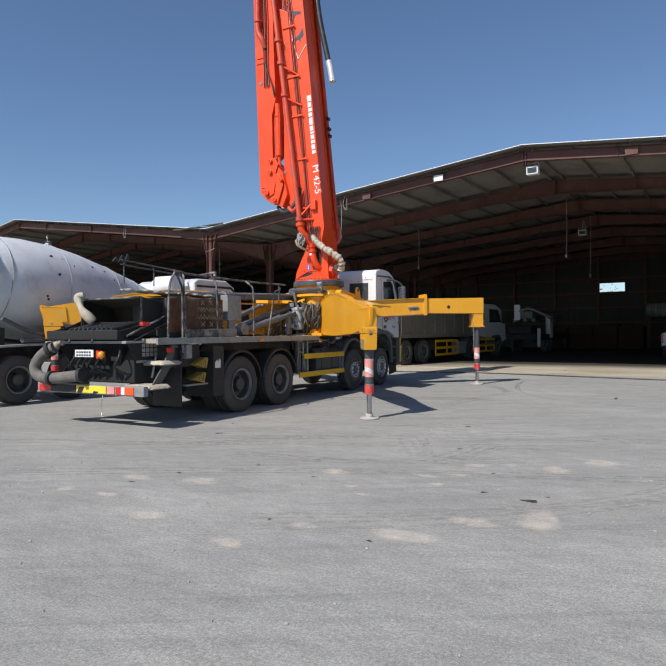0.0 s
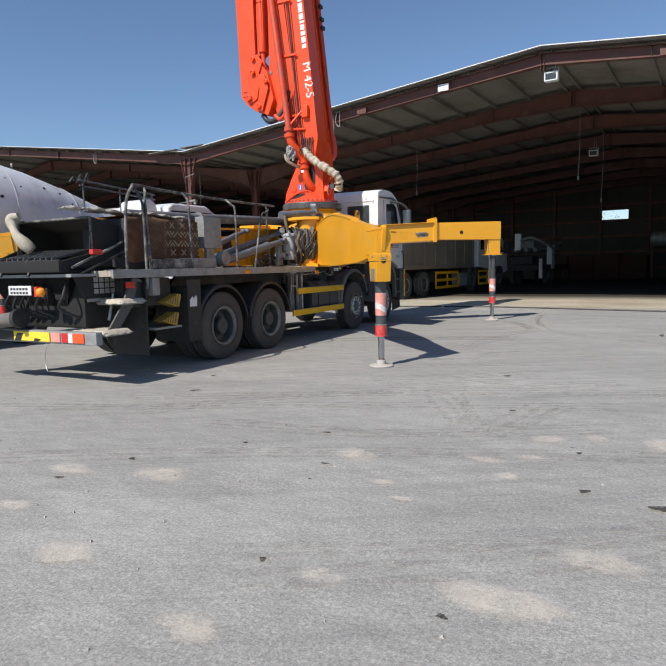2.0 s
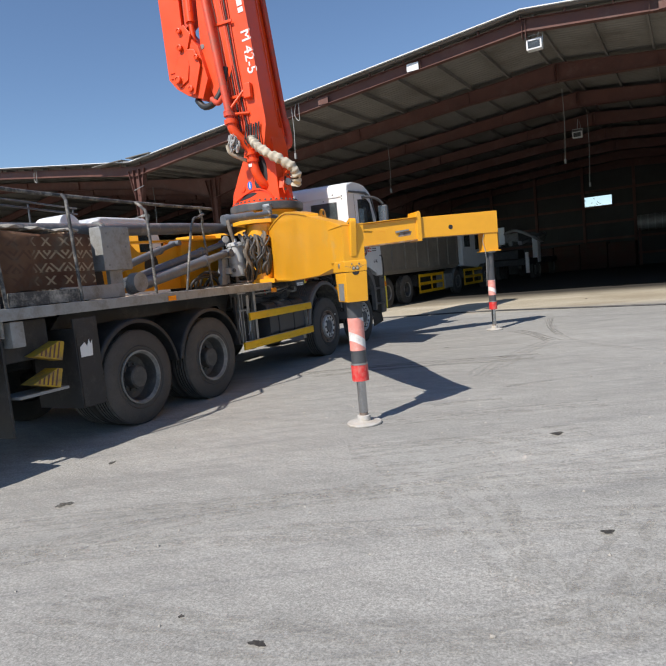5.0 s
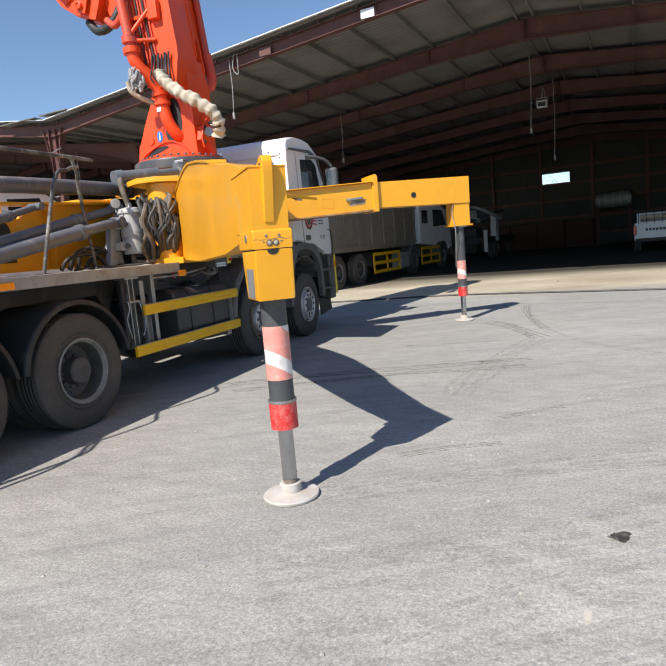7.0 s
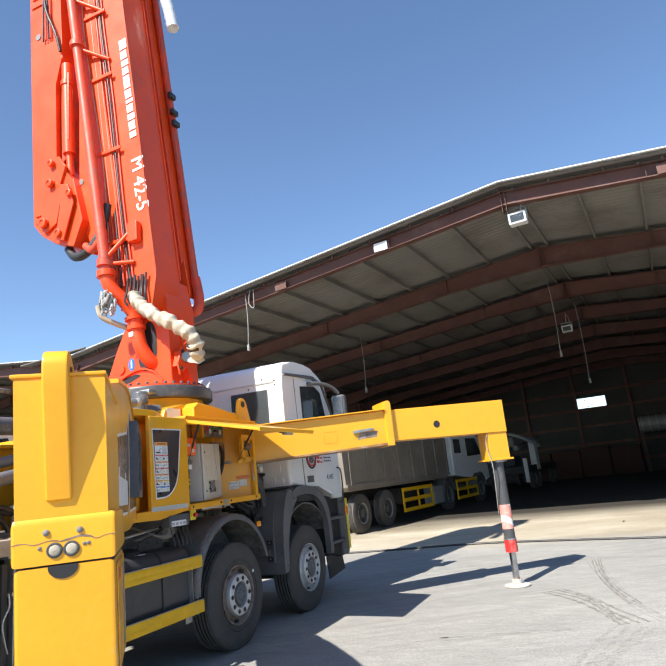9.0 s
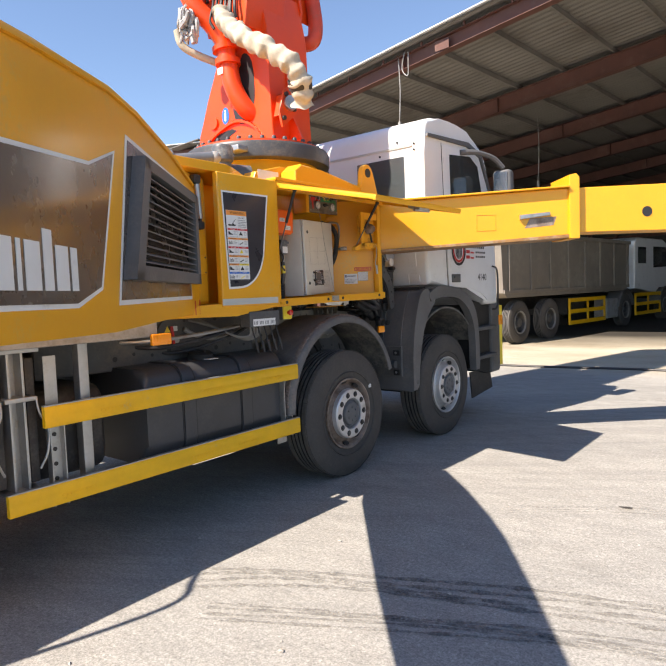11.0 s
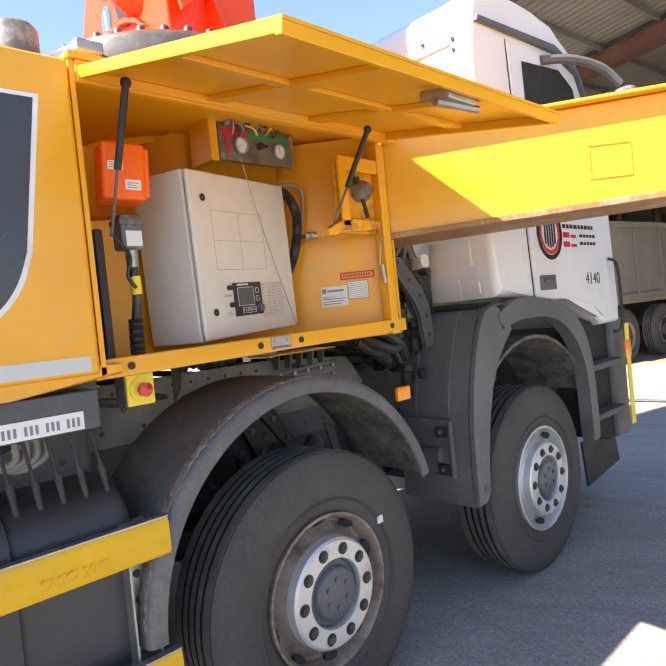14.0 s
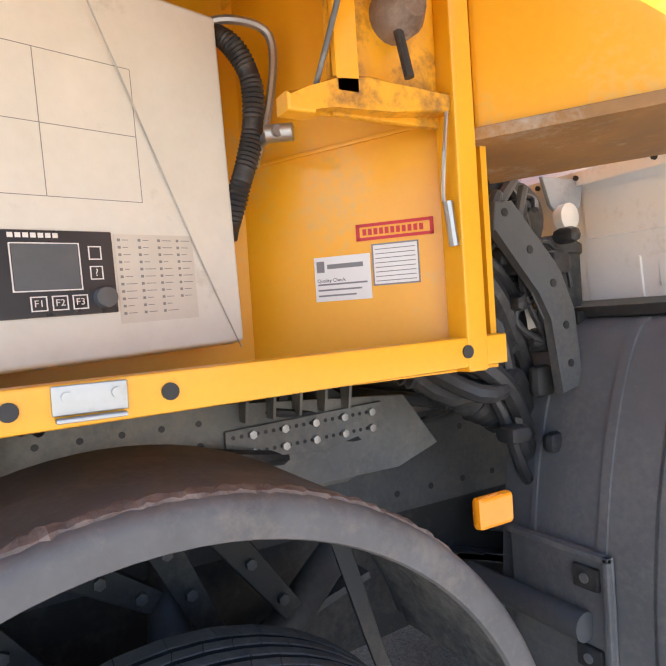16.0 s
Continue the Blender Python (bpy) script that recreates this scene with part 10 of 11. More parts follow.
prism(bm, [(5.55, 2.2), (5.55, 2.85), (6.3, 2.9), (6.6, 2.25)], "x", MX + 1.221, MX + 1.228)
part("side_window", bm, GLASS, mc)
bm = B()
prism(bm, [(4.85, 3.02), (6.5, 3.05), (6.72, 2.9), (6.7, 2.86), (6.48, 2.98), (4.85, 2.96)], "x", MX + 1.221, MX + 1.25)
part("roof_gutter", bm, BLACK, mc)
bm = B()
for z in (3.42, 3.3):
    rod(bm, (MX + 0.9, 2.2, z + 0.12), (MX + 0.9, 4.6, z), 0.018, 8)
for y in (2.3, 3.4, 4.5):
    rod(bm, (MX + 0.9, y, 2.9), (MX + 0.9, y, 3.5 - 0.05 * (y - 2.3)), 0.018, 8)
part("ladder_rail", bm, GREYPAINT, mixer)
bm = B()
for i in range(3):
    y = 2.1 + 0.2 * i
    tube(bm, [(MX + 0.7, y, 3.5), (MX + 0.75, y + 0.08, 3.62 + 0.06 * (i % 3)), (MX + 0.7, y + 0.14, 3.52)], 0.02, 7)
part("hose_bundle", bm, HOSE, mixer)

# ---- tipper truck standing half inside the shed ----
tip = group_of("tipper_truck", m=Matrix.Translation((-1.9, 16.65, 0)) @ Matrix.Rotation(radians(-6.8), 4, "Z"))
tagged(tip, "dusty tipper truck with grey-brown body and yellow side guards", "tipper truck")
for y in (0.0, 1.75, 7.45, 11.6):
    wheel(tip, y, 0.58, 0.0, "rear", 1, 0.58)
    wheel(tip, y, 0.58, -2.5, "rear", -1, 0.58)
bm = B()
prism(bm, [(-0.9, 1.38), (-1.0, 2.95), (7.7, 2.95), (7.6, 1.4), (7.3, 1.25), (-0.7, 1.25)], "x", -2.5, 0.02, 0.02)
tb = part("tipper_body", bm, DUMPGREY, tip, "grey-brown tipping body")
for y in np.arange(-0.6, 7.5, 1.15):
    bm = B()
    box(bm, (0.02, y - 0.06, 1.4), (0.07, y + 0.06, 2.9), 0.01)
    part("body_rib", bm, DUMPGREY, tb)
bm = B()
box(bm, (0.02, -0.9, 1.36), (0.06, 7.6, 1.46), 0.01)
box(bm, (0.02, -0.95, 2.85), (0.08, 7.7, 2.97), 0.01)
part("body_rail", bm, DUMPGREY, tb)
bm = B()
box(bm, (-1.7, -0.8, 0.85), (-1.6, 12.4, 1.2), 0.01)
box(bm, (-0.9, -0.8, 0.85), (-0.8, 12.4, 1.2), 0.01)
box(bm, (-2.2, 3.2, 0.6), (-0.2, 4.5, 1.15), 0.05)
part("chassis", bm, BLACK, tip)
for y0, y1 in ((3.0, 5.6), (8.4, 11.0)):
    bm = B()
    for z in (0.32, 0.66, 1.0):
        box(bm, (-0.04, y0, z), (0.02, y1, z + 0.12), 0.01)
    for y in (y0, (y0 + y1) / 2, y1):
        box(bm, (-0.05, y - 0.04, 0.32), (0.0, y + 0.04, 1.12), 0.008)
    part("side_guard", bm, RAIL_YELLOW, tip, "yellow side guard frame")
bm = B()
box(bm, (-0.5, 5.9, 0.35), (-0.04, 6.8, 1.0), 0.03)
part("step_box", bm, LIGHTGREY, tip)
for y in (7.45, 11.6):
    part("mudguard", arc_guard(y, 0.58, 0.75, -0.45, 0.02, 10, 170), PLASTIC, tip)
bm = B()
prism(bm, [(8.3, 1.3), (8.3, 3.0), (8.6, 3.15), (11.3, 3.15), (12.2, 2.9), (12.9, 2.2), (13.1, 1.0), (12.6, 0.9), (12.4, 1.35), (10.8, 1.35), (10.5, 1.1)], "x", -2.48, 0.0, 0.06, seg=3)
tc = part("cab", bm, WHITE, tip, "white truck cab")
bm = B()
prism(bm, [(10.2, 2.05), (10.2, 2.85), (11.6, 2.85), (12.2, 2.1)], "x", 0.001, 0.012)
prism(bm, [(8.6, 2.2), (8.6, 2.8), (9.4, 2.8), (9.4, 2.2)], "x", 0.001, 0.012)
part("side_window", bm, GLASS, tc)
bm = B()
box(bm, (0.1, 12.0, 2.0), (0.3, 12.15, 2.7), 0.03)
part("mirror", bm, BLACK, tc)

# ---- second pump truck, pickup and stores deep in the shed ----
p2 = group_of("parked_pump_truck", m=Matrix.Translation((-0.35, 35.3, 0)) @ Matrix.Rotation(radians(-4.9), 4, "Z"))
tagged(p2, "parked concrete pump truck in deep shade", "concrete pump truck")
bm = B()
box(bm, (-1.2, 0.0, 0.9), (1.2, 9.0, 1.3), 0.03)
box(bm, (-1.0, -0.3, 1.3), (0.6, 1.2, 1.9), 0.1)
part("deck", bm, BLACK, p2)
bm = B()
for s in (-0.6, 0.1, 0.7):
    rod(bm, (s, -0.2, 2.3), (s * 0.6, 9.0, 3.0), 0.14, 12)
box(bm, (-0.5, 0.4, 2.4), (0.5, 8.5, 3.0), 0.08)
tube(bm, [(-0.4, -0.2, 2.9), (0.5, -0.5, 3.1), (1.4, -0.3, 2.7), (1.9, 0.3, 2.3)], 0.09, 10)
part("folded_boom", bm, LIGHTGREY, p2)
bm = B()
prism(bm, [(2.3, 1.0), (3.2, 1.0), (3.2, 2.6), (2.9, 2.7), (2.3, 2.6)], "x", 0.9, 1.25, 0.03)
part("side_panel", bm, WHITE, p2)
bm = B()
box(bm, (-0.6, -0.35, 2.3), (-0.2, -0.2, 3.4), 0.03)
part("upright_panel", bm, WHITE, p2)
bm = B()
box(bm, (1.0, -0.3, 0.4), (1.2, -0.1, 1.7), 0.02)
part("corner_board", bm, REFLWHITE, p2)
for y in (1.2, 2.6, 7.5):
    for s in (-1, 1):
        wheel(p2, y, TYRE_R, 1.24 * s, "rear", s)

pk = group_of("pickup_truck", m=Matrix.Translation((9.2, 29.4, 0)) @ Matrix.Rotation(radians(-4.9), 4, "Z"))
tagged(pk, "white double-cab pickup parked with its tailgate outwards", "pickup")
bm = B()
prism(bm, [(0.0, 0.55), (0.0, 1.32), (1.55, 1.32), (1.55, 1.36), (3.9, 1.34), (5.2, 1.1), (5.25, 0.5)], "x", -0.9, 0.9, 0.06, seg=3)
pb = part("body", bm, WHITE, pk)
bm = B()
prism(bm, [(1.55, 1.3), (1.62, 1.82), (3.2, 1.84), (3.95, 1.3)], "x", -0.78, 0.78, 0.05, seg=3)
part("cabin", bm, WHITE, pk)
bm = B()
box(bm, (-0.62, 1.555, 1.4), (0.62, 1.585, 1.74), 0.01)
prism(bm, [(1.8, 1.38), (1.82, 1.75), (3.1, 1.77), (3.6, 1.38)], "x", 0.781, 0.79)
prism(bm, [(1.8, 1.38), (1.82, 1.75), (3.1, 1.77), (3.6, 1.38)], "x", -0.79, -0.781)
part("window", bm, GLASS, pk)
bm = B()
box(bm, (-0.72, -0.02, 0.72), (0.72, 0.0, 1.28), 0.01)
tg = part("tailgate", bm, WHITE, pb)
bm = B()
for i in range(6):
    box(bm, (-0.42 + 0.145 * i, -0.026, 0.98), (-0.32 + 0.145 * i, -0.021, 1.1))
part("brand_bars", bm, INK, tg, smooth=0)
bm = B()
for s in (-1, 1):
    box(bm, (s * 0.86 - 0.07, -0.03, 0.8), (s * 0.86 + 0.07, 0.0, 1.24), 0.01)
part("tail_lamp", bm, LENSRED, pb)
bm = B()
box(bm, (-0.85, -0.14, 0.48), (0.85, -0.02, 0.64), 0.02)
part("bumper", bm, BLACK, pb)
bm = B()
rod(bm, (-0.75, 1.5, 1.9), (0.75, 1.5, 1.9), 0.025, 8)
for x in (-0.7, -0.35, 0, 0.35, 0.7):
    rod(bm, (x, 1.5, 1.32), (x, 1.5, 1.9), 0.018, 8)
part("bed_rack", bm, BLACK, pk)
for y in (1.0, 4.3):
    for s in (-1, 1):
        wheel(pk, y, 0.38, 0.9 * s, "rear", s, 0.38)

cont = group_of("white_tank", m=HM @ Matrix.Translation((1.75, 31.8, 2.35)) @ Matrix.Diagonal((1.15, 1, 1, 1)))
tagged(cont, "pale ribbed storage tank on a stand by the back wall", "tank")
bm = B()
rod(bm, (-1.0, 0, 0.75), (1.0, 0, 0.75), 0.55, 20)
part("tank_shell", bm, LIGHTGREY, cont)
bm = B()
for x in (-0.8, -0.4, 0, 0.4, 0.8):
    rod(bm, (x - 0.03, 0, 0.75), (x + 0.03, 0, 0.75), 0.575, 20)
part("tank_band", bm, STEEL, cont)
for x in (-0.9, 0.9):
    for y in (-0.4, 0.4):
        bm = B()
        box(bm, (x - 0.06, y - 0.06, -2.35), (x + 0.06, y + 0.06, 0.35))
        part("stand_post", bm, BROWN, cont)
CRATE = surface("dull_red_crate", (0.07, 0.026, 0.018), 0.8, wear=(0.05, 0.035, 0.025), amount=0.5, scale=2)
for i in range(4):
    bm = B()
    u = -7.2 + 1.92 * i
    box(bm, (u, 31.0 + 0.1 * (i % 2), 0), (u + 1.86, 33.4, 1.86 + 0.06 * (i % 3)), 0.05)
    for z in (0.5, 1.0, 1.5):
        box(bm, (u + 0.03, 30.97 + 0.1 * (i % 2), z), (u + 1.83, 31.02 + 0.1 * (i % 2), z + 0.08), 0.01)
    ob = part("storage_crate", bm, CRATE, None)
    ob.matrix_basis = HM
    tagged(ob, "dull red storage crate against the back wall", "crate", "crates in the shed")

# ---- lamps, cords and small fixtures on the shed ----
def floodlight(u, v, z):
    g = group_of("floodlight", m=HM @ Matrix.Translation((u, v, z)))
    tagged(g, "white box floodlight hanging under the roof edge", "floodlight", "shed floodlights")
    bm = B()
    box(bm, (-0.22, -0.12, -0.17), (0.22, 0.14, 0.14), 0.03)
    part("housing", bm, WHITE, g)
    bm = B()
    box(bm, (-0.17, -0.13, -0.12), (0.17, -0.118, 0.08), 0.005)
    part("lens", bm, GLASS, g)
    bm = B()
    for s in (-1, 1):
        box(bm, (s * 0.23 - 0.012, -0.03, -0.02), (s * 0.23 + 0.012, 0.03, 0.26))
    box(bm, (-0.24, -0.03, 0.24), (0.24, 0.03, 0.27))
    rod(bm, (0, 0, 0.26), (0.04, 0, 0.7), 0.02, 8)
    tube(bm, [(0.1, -0.1, 0.1), (0.16, -0.14, 0.35), (0.1, -0.1, 0.6)], 0.012, 6)
    part("bracket", bm, STEEL, g)


floodlight(0.23, 0.2, 7.55)
floodlight(-2 * SPAN + 1.2, 0.2, 7.45)
floodlight(-0.61, 13.36, 7.05)
for u, v, z0, z1 in ((-0.46, 8.7, 8.2, 5.35), (-8.12, 7.84, 7.4, 5.2), (-8.14, -0.1, 7.5, 5.9), (-18.6, 3.0, 6.5, 4.6), (0.0, 12.2, 7.9, 4.6)):
    bm = B()
    tube(bm, [(u, v, z0), (u + 0.03, v, (z0 + z1) / 2), (u - 0.02, v, z1)], 0.015, 6)
    box(bm, (u - 0.05, v - 0.04, z1 - 0.2), (u + 0.03, v + 0.04, z1), 0.015)
    ob = part("hanging_cord", bm, LIGHTGREY, None)
    ob.matrix_basis = HM
    tagged(ob, "electric cord hanging from the shed roof", "cord", "shed cords")
for u in (-7.85, -23.0, 9.5):
    bm = B()
    z = roof_z(u) - 0.1
    tube(bm, [(u - 0.05, -0.16, z), (u - 0.12, -0.18, z - 0.4), (u + 0.05, -0.18, z - 0.6), (u + 0.06, -0.16, z - 0.25), (u + 0.05, -0.14, z)], 0.014, 6)
    ob = part("cable_loop", bm, LIGHTGREY, None)
    ob.matrix_basis = HM
    tagged(ob, "loop of pale cable on the roof edge", "cable", "roof edge cables")
for u in (-6.8, -3.44, 3.62):
    bm = B()
    z = roof_z(u) - 0.32
    box(bm, (u - 0.2, -0.14, z - 0.12), (u + 0.2, -0.115, z + 0.12), 0.004)
    ob = part("splice_plate", bm, WHITE if u == -3.44 else BROWN, None)
    ob.matrix_basis = HM
    tagged(ob, "painted splice plate on the front rafter", "plate", "splice plates")
sl = group_of("column_lamp", m=HM @ Matrix.Translation((-SPAN, -0.2, 4.6)))
tagged(sl, "street lamp head and brackets fixed to a shed column", "lamp")
bm = B()
rod(bm, (-0.5, -0.1, 0.0), (0.5, -0.15, 0.08), 0.025, 8)
part("bracket", bm, STEEL, sl)
for p, q in (((-0.3, -0.05, -0.4), (0.2, -0.1, -0.4)), ((-0.1, 0, 1.2), (0.6, -0.1, 1.3))):
    bm = B()
    rod(bm, p, q, 0.02, 8)
    part("bracket", bm, STEEL, sl)
bm = B()
box(bm, (0.35, -0.25, 0.0), (0.7, -0.05, 0.1), 0.03)
box(bm, (0.55, -0.2, -0.12), (0.7, -0.08, 0.02), 0.02)
part("lamp_head", bm, LIGHTGREY, sl)

# ---- ground: cable, tyre marks, spots and dust ----
bm = B()
tube(bm, [(-4.0, 12.3, 0.02), (-0.36, 12.2, 0.02), (2.1, 12.5, 0.02), (3.9, 12.25, 0.02), (5.9, 11.8, 0.02), (9.0, 11.2, 0.02), (14, 10.6, 0.02)], 0.022, 8)
tagged(part("ground_hose", bm, HOSE), "long black hose lying across the yard", "hose")


def mark(pts, w, mat, z, label):
    """Several thin dark lines side by side, as one tyre leaves them."""
    bm = B()
    line = [Vector((x, y, z)) for x, y in pts]
    for off in (-0.42, -0.14, 0.14, 0.42):
        moved = []
        for i, p in enumerate(line):
            d = (line[min(i + 1, len(line) - 1)] - line[max(i - 1, 0)]).normalized()
            moved.append(p + Vector((-d.y, d.x, 0)) * w * (off + 0.1 * math.sin(1.9 * i + 5 * off)))
        smooth_line = curve_points(moved, 8)
        prev = None
        for i, p in enumerate(smooth_line):
            d = (smooth_line[min(i + 1, len(smooth_line) - 1)] - smooth_line[max(i - 1, 0)]).normalized()
            n_ = Vector((-d.y, d.x, 0)) * w * (0.08 + 0.05 * math.sin(2.3 * i + 7 * off))
            cur = [bm.verts.new(p + n_), bm.verts.new(p - n_)]
            if prev:
                bm.faces.new((prev[0], prev[1], cur[1], cur[0]))
            prev = cur
    ob = part("tyre_mark", bm, mat, None, smooth=0)
    ob.visible_shadow = False
    tagged(ob, label, "tyre mark", "tyre marks", "structure")


MARKS = [
    ([(4.65, 9.84), (4.74, 8.57), (4.91, 7.47), (5.11, 6.69)], 0.12, TYREMARK),
    ([(4.18, 7.5), (4.57, 6.99), (4.86, 6.33), (5.08, 5.84)], 0.28, TYREMARK),
    ([(5.08, 5.73), (4.83, 4.91), (4.67, 4.3), (4.56, 3.6), (4.48, 3.01), (4.47, 2.66)], 0.34, FAINTMARK),
    ([(1.67, 2.96), (2.03, 3.21), (2.51, 3.44), (3.22, 3.73), (4.06, 4.03), (5.03, 4.39)], 0.22, TYREMARK),
    ([(1.98, 2.74), (2.83, 3.19), (3.6, 3.55), (4.37, 3.77), (5.01, 3.99)], 0.15, TYREMARK),
    ([(2.67, 4.88), (3.44, 5.34), (4.52, 5.64)], 0.12, FAINTMARK),
    ([(4.02, 0.25), (4.62, 0.58), (5.11, 0.83), (6.01, 1.2)], 0.25, FAINTMARK),
    ([(4.12, -0.68), (4.64, -0.4), (5.2, -0.14), (5.89, 0.22)], 0.35, FAINTMARK),
    ([(4.35, 1), (4.67, 1.22), (5.01, 1.35)], 0.1, TYREMARK),
    ([(4.94, 1.97), (5.16, 2.15), (5.42, 2.32)], 0.08, TYREMARK),
    ([(4.5, -1.05), (4.95, -0.86), (5.4, -0.49), (5.82, -0.34)], 0.3, FAINTMARK),
    ([(3.65, -3.31), (4.81, -3.15), (5.61, -2.9), (6.33, -2.51), (6.96, -2.16)], 0.3, FAINTMARK),
    ([(2.68, -3.25), (3.44, -2.31), (4.69, -1.39), (7.02, 0.07)], 0.3, FAINTMARK),
    ([(5.27, -1.29), (5.59, -1.91), (5.87, -2.51)], 0.4, FAINTMARK),
    ([(6.45, -1.39), (6.24, -2.2), (6.06, -2.77)], 0.4, FAINTMARK),
    ([(4.6, 9.6), (5.1, 6.7), (5.8, 5.2), (7.0, 4.3), (9.0, 3.5)], 0.16, FAINTMARK),
    ([(2.0, -2.8), (4.0, -1.8), (5.6, -1.1), (7.5, -0.4), (10, 0.2)], 0.3, FAINTMARK),
    ([(-1.0, -4.4), (2.0, -3.3), (4.5, -2.2), (7.0, -1.3)], 0.3, FAINTMARK),
    ([(1.5, -5.6), (4.0, -4.2), (6.4, -3.2), (9.0, -2.4)], 0.3, FAINTMARK),
    ([(5.5, -5.5), (7.0, -4.6), (8.4, -3.2), (9.4, -1.4)], 0.4, FAINTMARK),
    ([(2.5, 9.6), (4.5, 9.9), (7.0, 9.4), (10.0, 8.4)], 0.22, FAINTMARK),
]
for i, (pts, w, mat) in enumerate(MARKS):
    mark(pts, w, mat, 0.004 + 0.0004 * i, "dark tyre mark on the concrete" if mat is TYREMARK else "faint tyre mark on the concrete")


def blot(name, x, y, rx, ry, mat, z, label, cat, seed):
    bm = B()
    rng = random.Random(seed)
    ph = [rng.uniform(0, 6.3) for _ in range(4)]
    ring = []
    for k in range(28):
        a = 2 * math.pi * k / 28
        r = 1 + 0.22 * math.sin(2 * a + ph[0]) + 0.16 * math.sin(3 * a + ph[1]) + 0.12 * math.sin(5 * a + ph[2]) + 0.08 * math.sin(9 * a + ph[3])
        ring.append(bm.verts.new((x + rx * r * math.cos(a), y + ry * r * math.sin(a), z)))
    bm.faces.new(ring)
    ob = part(name, bm, mat, None, smooth=0)
    ob.visible_shadow = False
    tagged(ob, label, cat, cat + "s on the yard", "structure")


SPOTS = [(5.69, 0.06, 0.055, 0.044), (6.12, -1.79, 0.028, 0.032), (2.49, -2.19, 0.053, 0.052), (4.82, -3.21, 0.034, 0.023), (4.36, -3.14, 0.012, 0.017), (4.34, -3.75, 0.027, 0.02), (6.84, -2.98, 0.026, 0.023), (6.78, -2.85, 0.014, 0.012), (5.2, -3.96, 0.029, 0.019), (5.26, -4.29, 0.014, 0.011), (3.79, -4.46, 0.034, 0.024), (2.06, -1.3, 0.026, 0.047), (4.36, -4.62, 0.015, 0.009), (7.39, -3.9, 0.06, 0.057), (7.51, -3.7, 0.016, 0.021), (6.95, -3.79, 0.032, 0.031), (6.56, -5.49, 0.021, 0.021), (5.62, -5.39, 0.019, 0.021), (3.64, -4.99, 0.031, 0.025), (7.5, 5.32, 0.048, 0.158), (5.14, 15.04, 0.027, 0.187), (3.35, 5.32, 0.036, 0.03), (4.51, 4.16, 0.03, 0.025)]
for i, (x, y, rx, ry) in enumerate(SPOTS):
    blot("oil_spot", x, y, rx, ry, OILSPOT, 0.0105 + 0.0002 * i, "dark oil spot on the concrete", "oil spot", i)
DUSTS = [(5.3, -3.68, 0.145, 0.115), (4.25, -4.65, 0.152, 0.127), (6.57, -2.68, 0.11, 0.095), (6.25, -3.41, 0.129, 0.049), (6.53, -3.22, 0.09, 0.041), (5.72, -4.15, 0.069, 0.042), (5.96, -4.37, 0.064, 0.028), (6.45, -3.71, 0.065, 0.055), (6.92, -2.52, 0.072, 0.071), (6.76, -5.27, 0.173, 0.133), (7.11, -4.73, 0.13, 0.109), (7.57, -4.47, 0.13, 0.247), (4.63, -5.76, 0.159, 0.092), (7.41, -2.56, 0.112, 0.153), (5.66, -5.99, 0.119, 0.071), (5.95, -5.42, 0.084, 0.062), (3.54, -4.83, 0.141, 0.082), (3.81, -5.47, 0.088, 0.064), (3.27, -5.48, 0.094, 0.06), (5.53, -0.63, 0.016, 0.039), (7.82, -1.97, 0.157, 0.143)]
for i, (x, y, rx, ry) in enumerate(DUSTS):
    blot("dust_patch", x, y, 1.45 * rx, 1.35 * ry, PALEDUST, 0.0152 + 0.0002 * i, "pale dust patch on the concrete", "dust patch", 50 + i)
# loose grit
bm = B()
rng = random.Random(77)
for i in range(800):
    x, y = rng.uniform(-1, 11), rng.uniform(-9, 5)
    r = rng.uniform(0.004, 0.014)
    bmesh.ops.create_icosphere(bm, subdivisions=1, radius=r, matrix=Matrix.Translation((x, y, r * 0.4)) @ Matrix.Diagonal((1.3, 1, 0.7, 1))) if i % 7 == 0 else None
    if i % 7:
        t = rng.uniform(0, 6.3)
        vs = [bm.verts.new((x + r * math.cos(t + k * 2.1), y + r * math.sin(t + k * 2.1), 0.001)) for k in range(3)]
        top = bm.verts.new((x, y, r))
        for k in range(3):
            bm.faces.new((vs[k], vs[(k + 1) % 3], top))
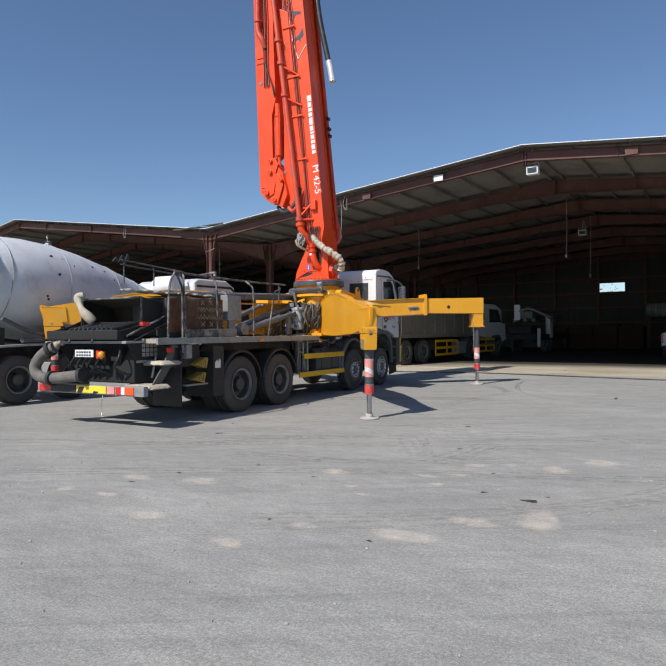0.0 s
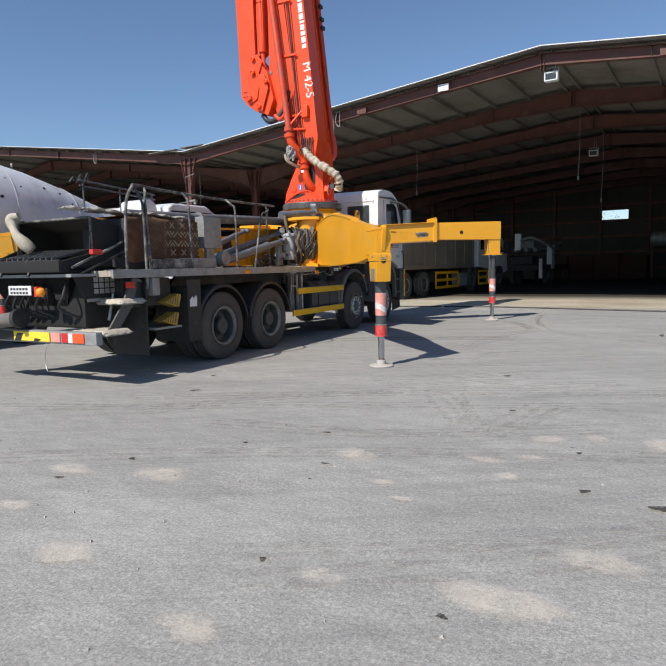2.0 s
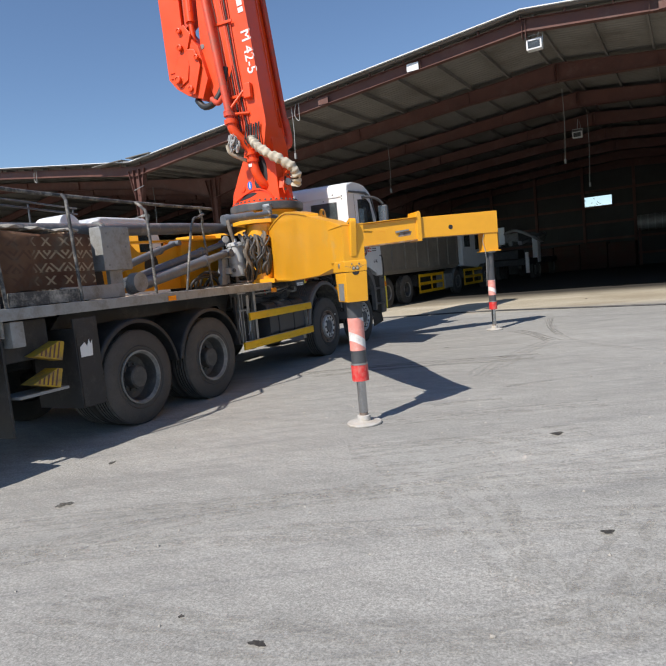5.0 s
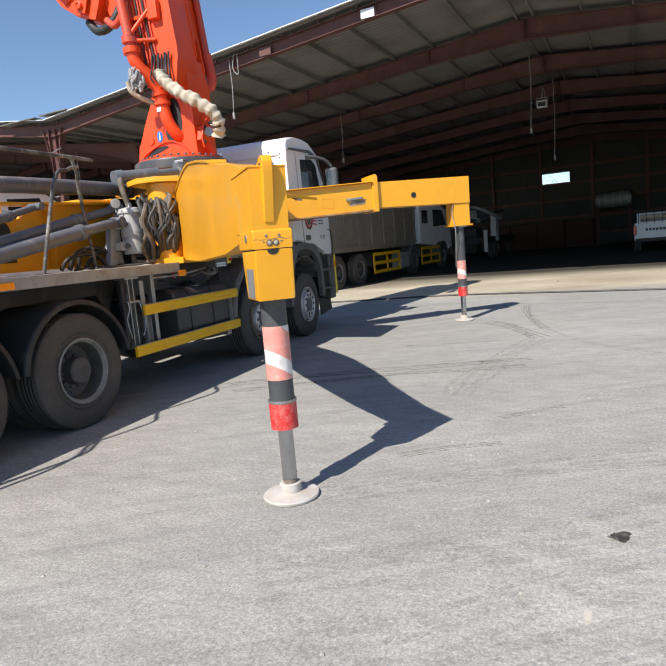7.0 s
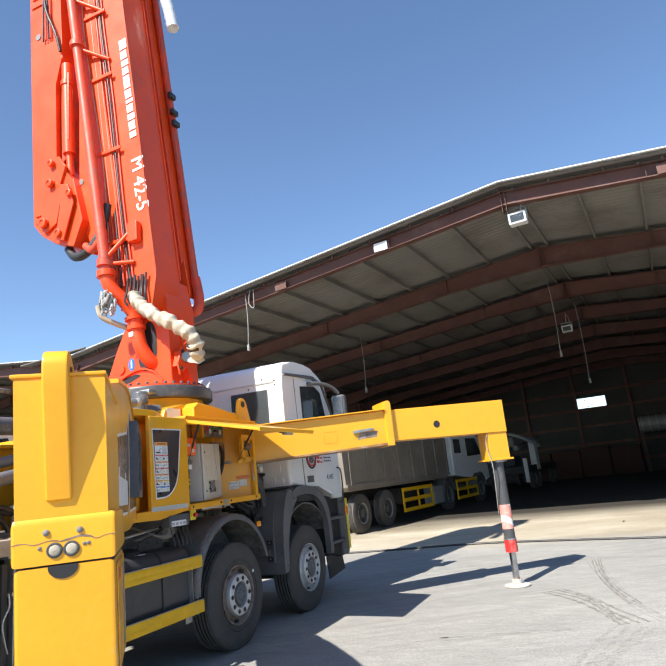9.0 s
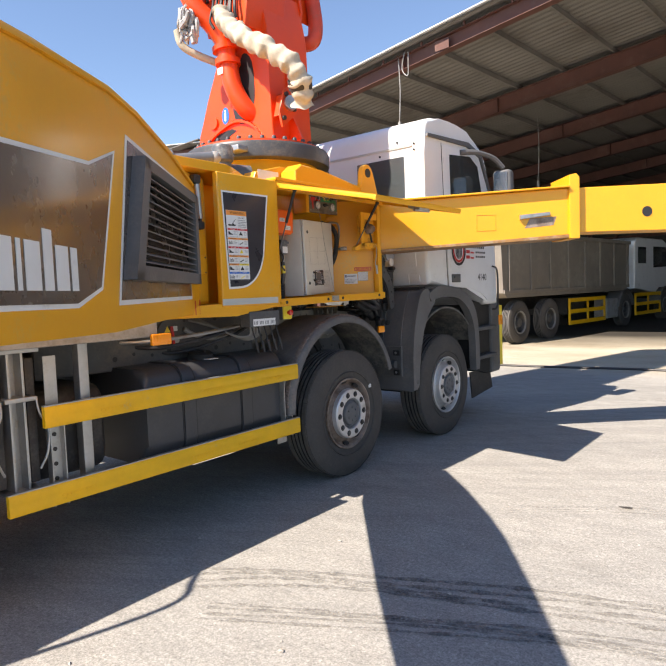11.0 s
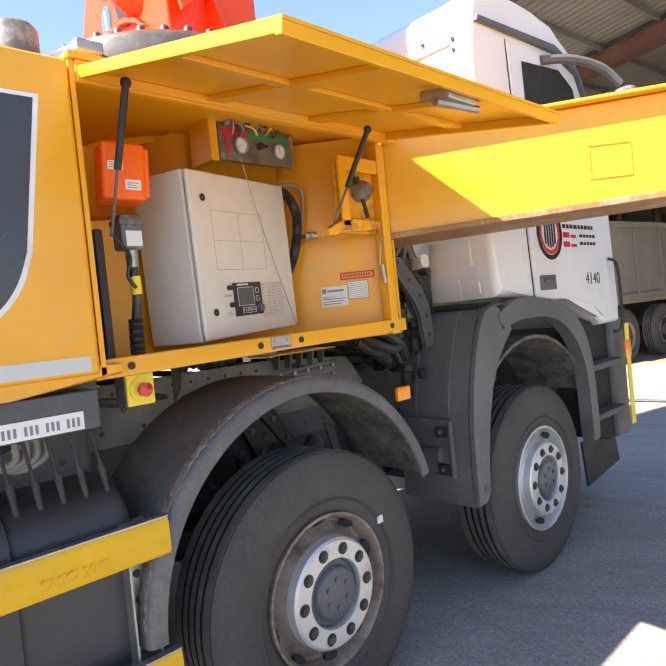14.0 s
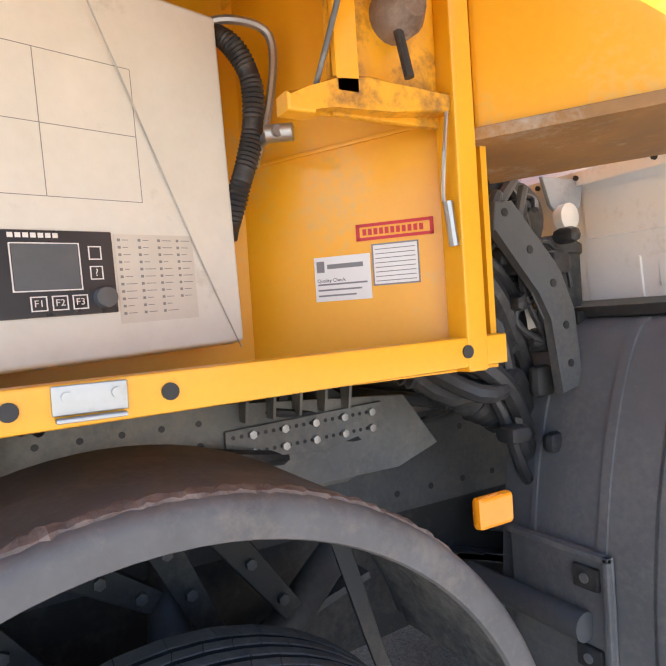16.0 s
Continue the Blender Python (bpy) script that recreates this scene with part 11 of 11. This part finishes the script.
tagged(part("grit", bm, CONCRETE_CRUST, smooth=0), "scattered small stones on the yard", "grit", kind="stuff")

# ---- outside the back window ----
bm = B()
box(bm, (-60, 66, 0), (60, 67, 3.0))
ob = part("yard_wall", bm, WALLSHEET, smooth=0)
tagged(ob, "plain pale wall beyond the shed", "wall", kind="structure")


LEAF = surface("dusty_leaves", (0.07, 0.1, 0.035), 0.7, wear=(0.13, 0.14, 0.07), amount=0.4, scale=3, spread=0.3)
BARK = surface("grey_bark", (0.14, 0.11, 0.085), 0.9, wear=(0.08, 0.06, 0.05), amount=0.4, scale=4, spread=0.25, relief=0.01)


def tree(x, y, height, seed):
    t = group_of("tree", m=Matrix.Translation((x, y, 0)))
    tagged(t, "dusty green tree beyond the shed window", "tree", "trees behind the shed")
    rng = random.Random(seed)
    bm = B()
    tips = []
    tube(bm, [(0, 0, 0), (0.1, 0.05, height * 0.3), (0, 0.1, height * 0.62)], 0.16, 10, 5, radii=lambda k: 0.2 - 0.12 * k)
    for i in range(9):
        a, z = rng.uniform(0, 6.3), height * rng.uniform(0.3, 0.6)
        r = height * rng.uniform(0.2, 0.34)
        tip = Vector((r * math.cos(a), r * math.sin(a), z + height * rng.uniform(0.12, 0.36)))
        tube(bm, [(0, 0.05, z), tip * 0.5 + Vector((0, 0, z * 0.5)), tip], 0.06, 7, 4, radii=lambda k: 0.07 - 0.055 * k)
        tips.append(tip)
    part("trunk", bm, BARK, t)
    bm = B()
    for tip in tips + [Vector((0, 0, height * 0.8))]:
        for i in range(170):
            c = tip + Vector([rng.gauss(0, height * 0.085) for _ in range(3)])
            d = Vector([rng.uniform(-1, 1) for _ in range(3)]).normalized()
            e = d.orthogonal().normalized() * rng.uniform(0.03, 0.06)
            d *= rng.uniform(0.08, 0.16)
            vs = [bm.verts.new(c + k) for k in (-d, e, d, -e)]
            bm.faces.new(vs)
    part("crown", bm, LEAF, t, smooth=0)


for x, y, h, k in ((2.0, 56.5, 6.4, 1), (5.4, 58.0, 5.6, 2), (8.6, 57.0, 6.8, 3)):
    tree(x, y, h, k)
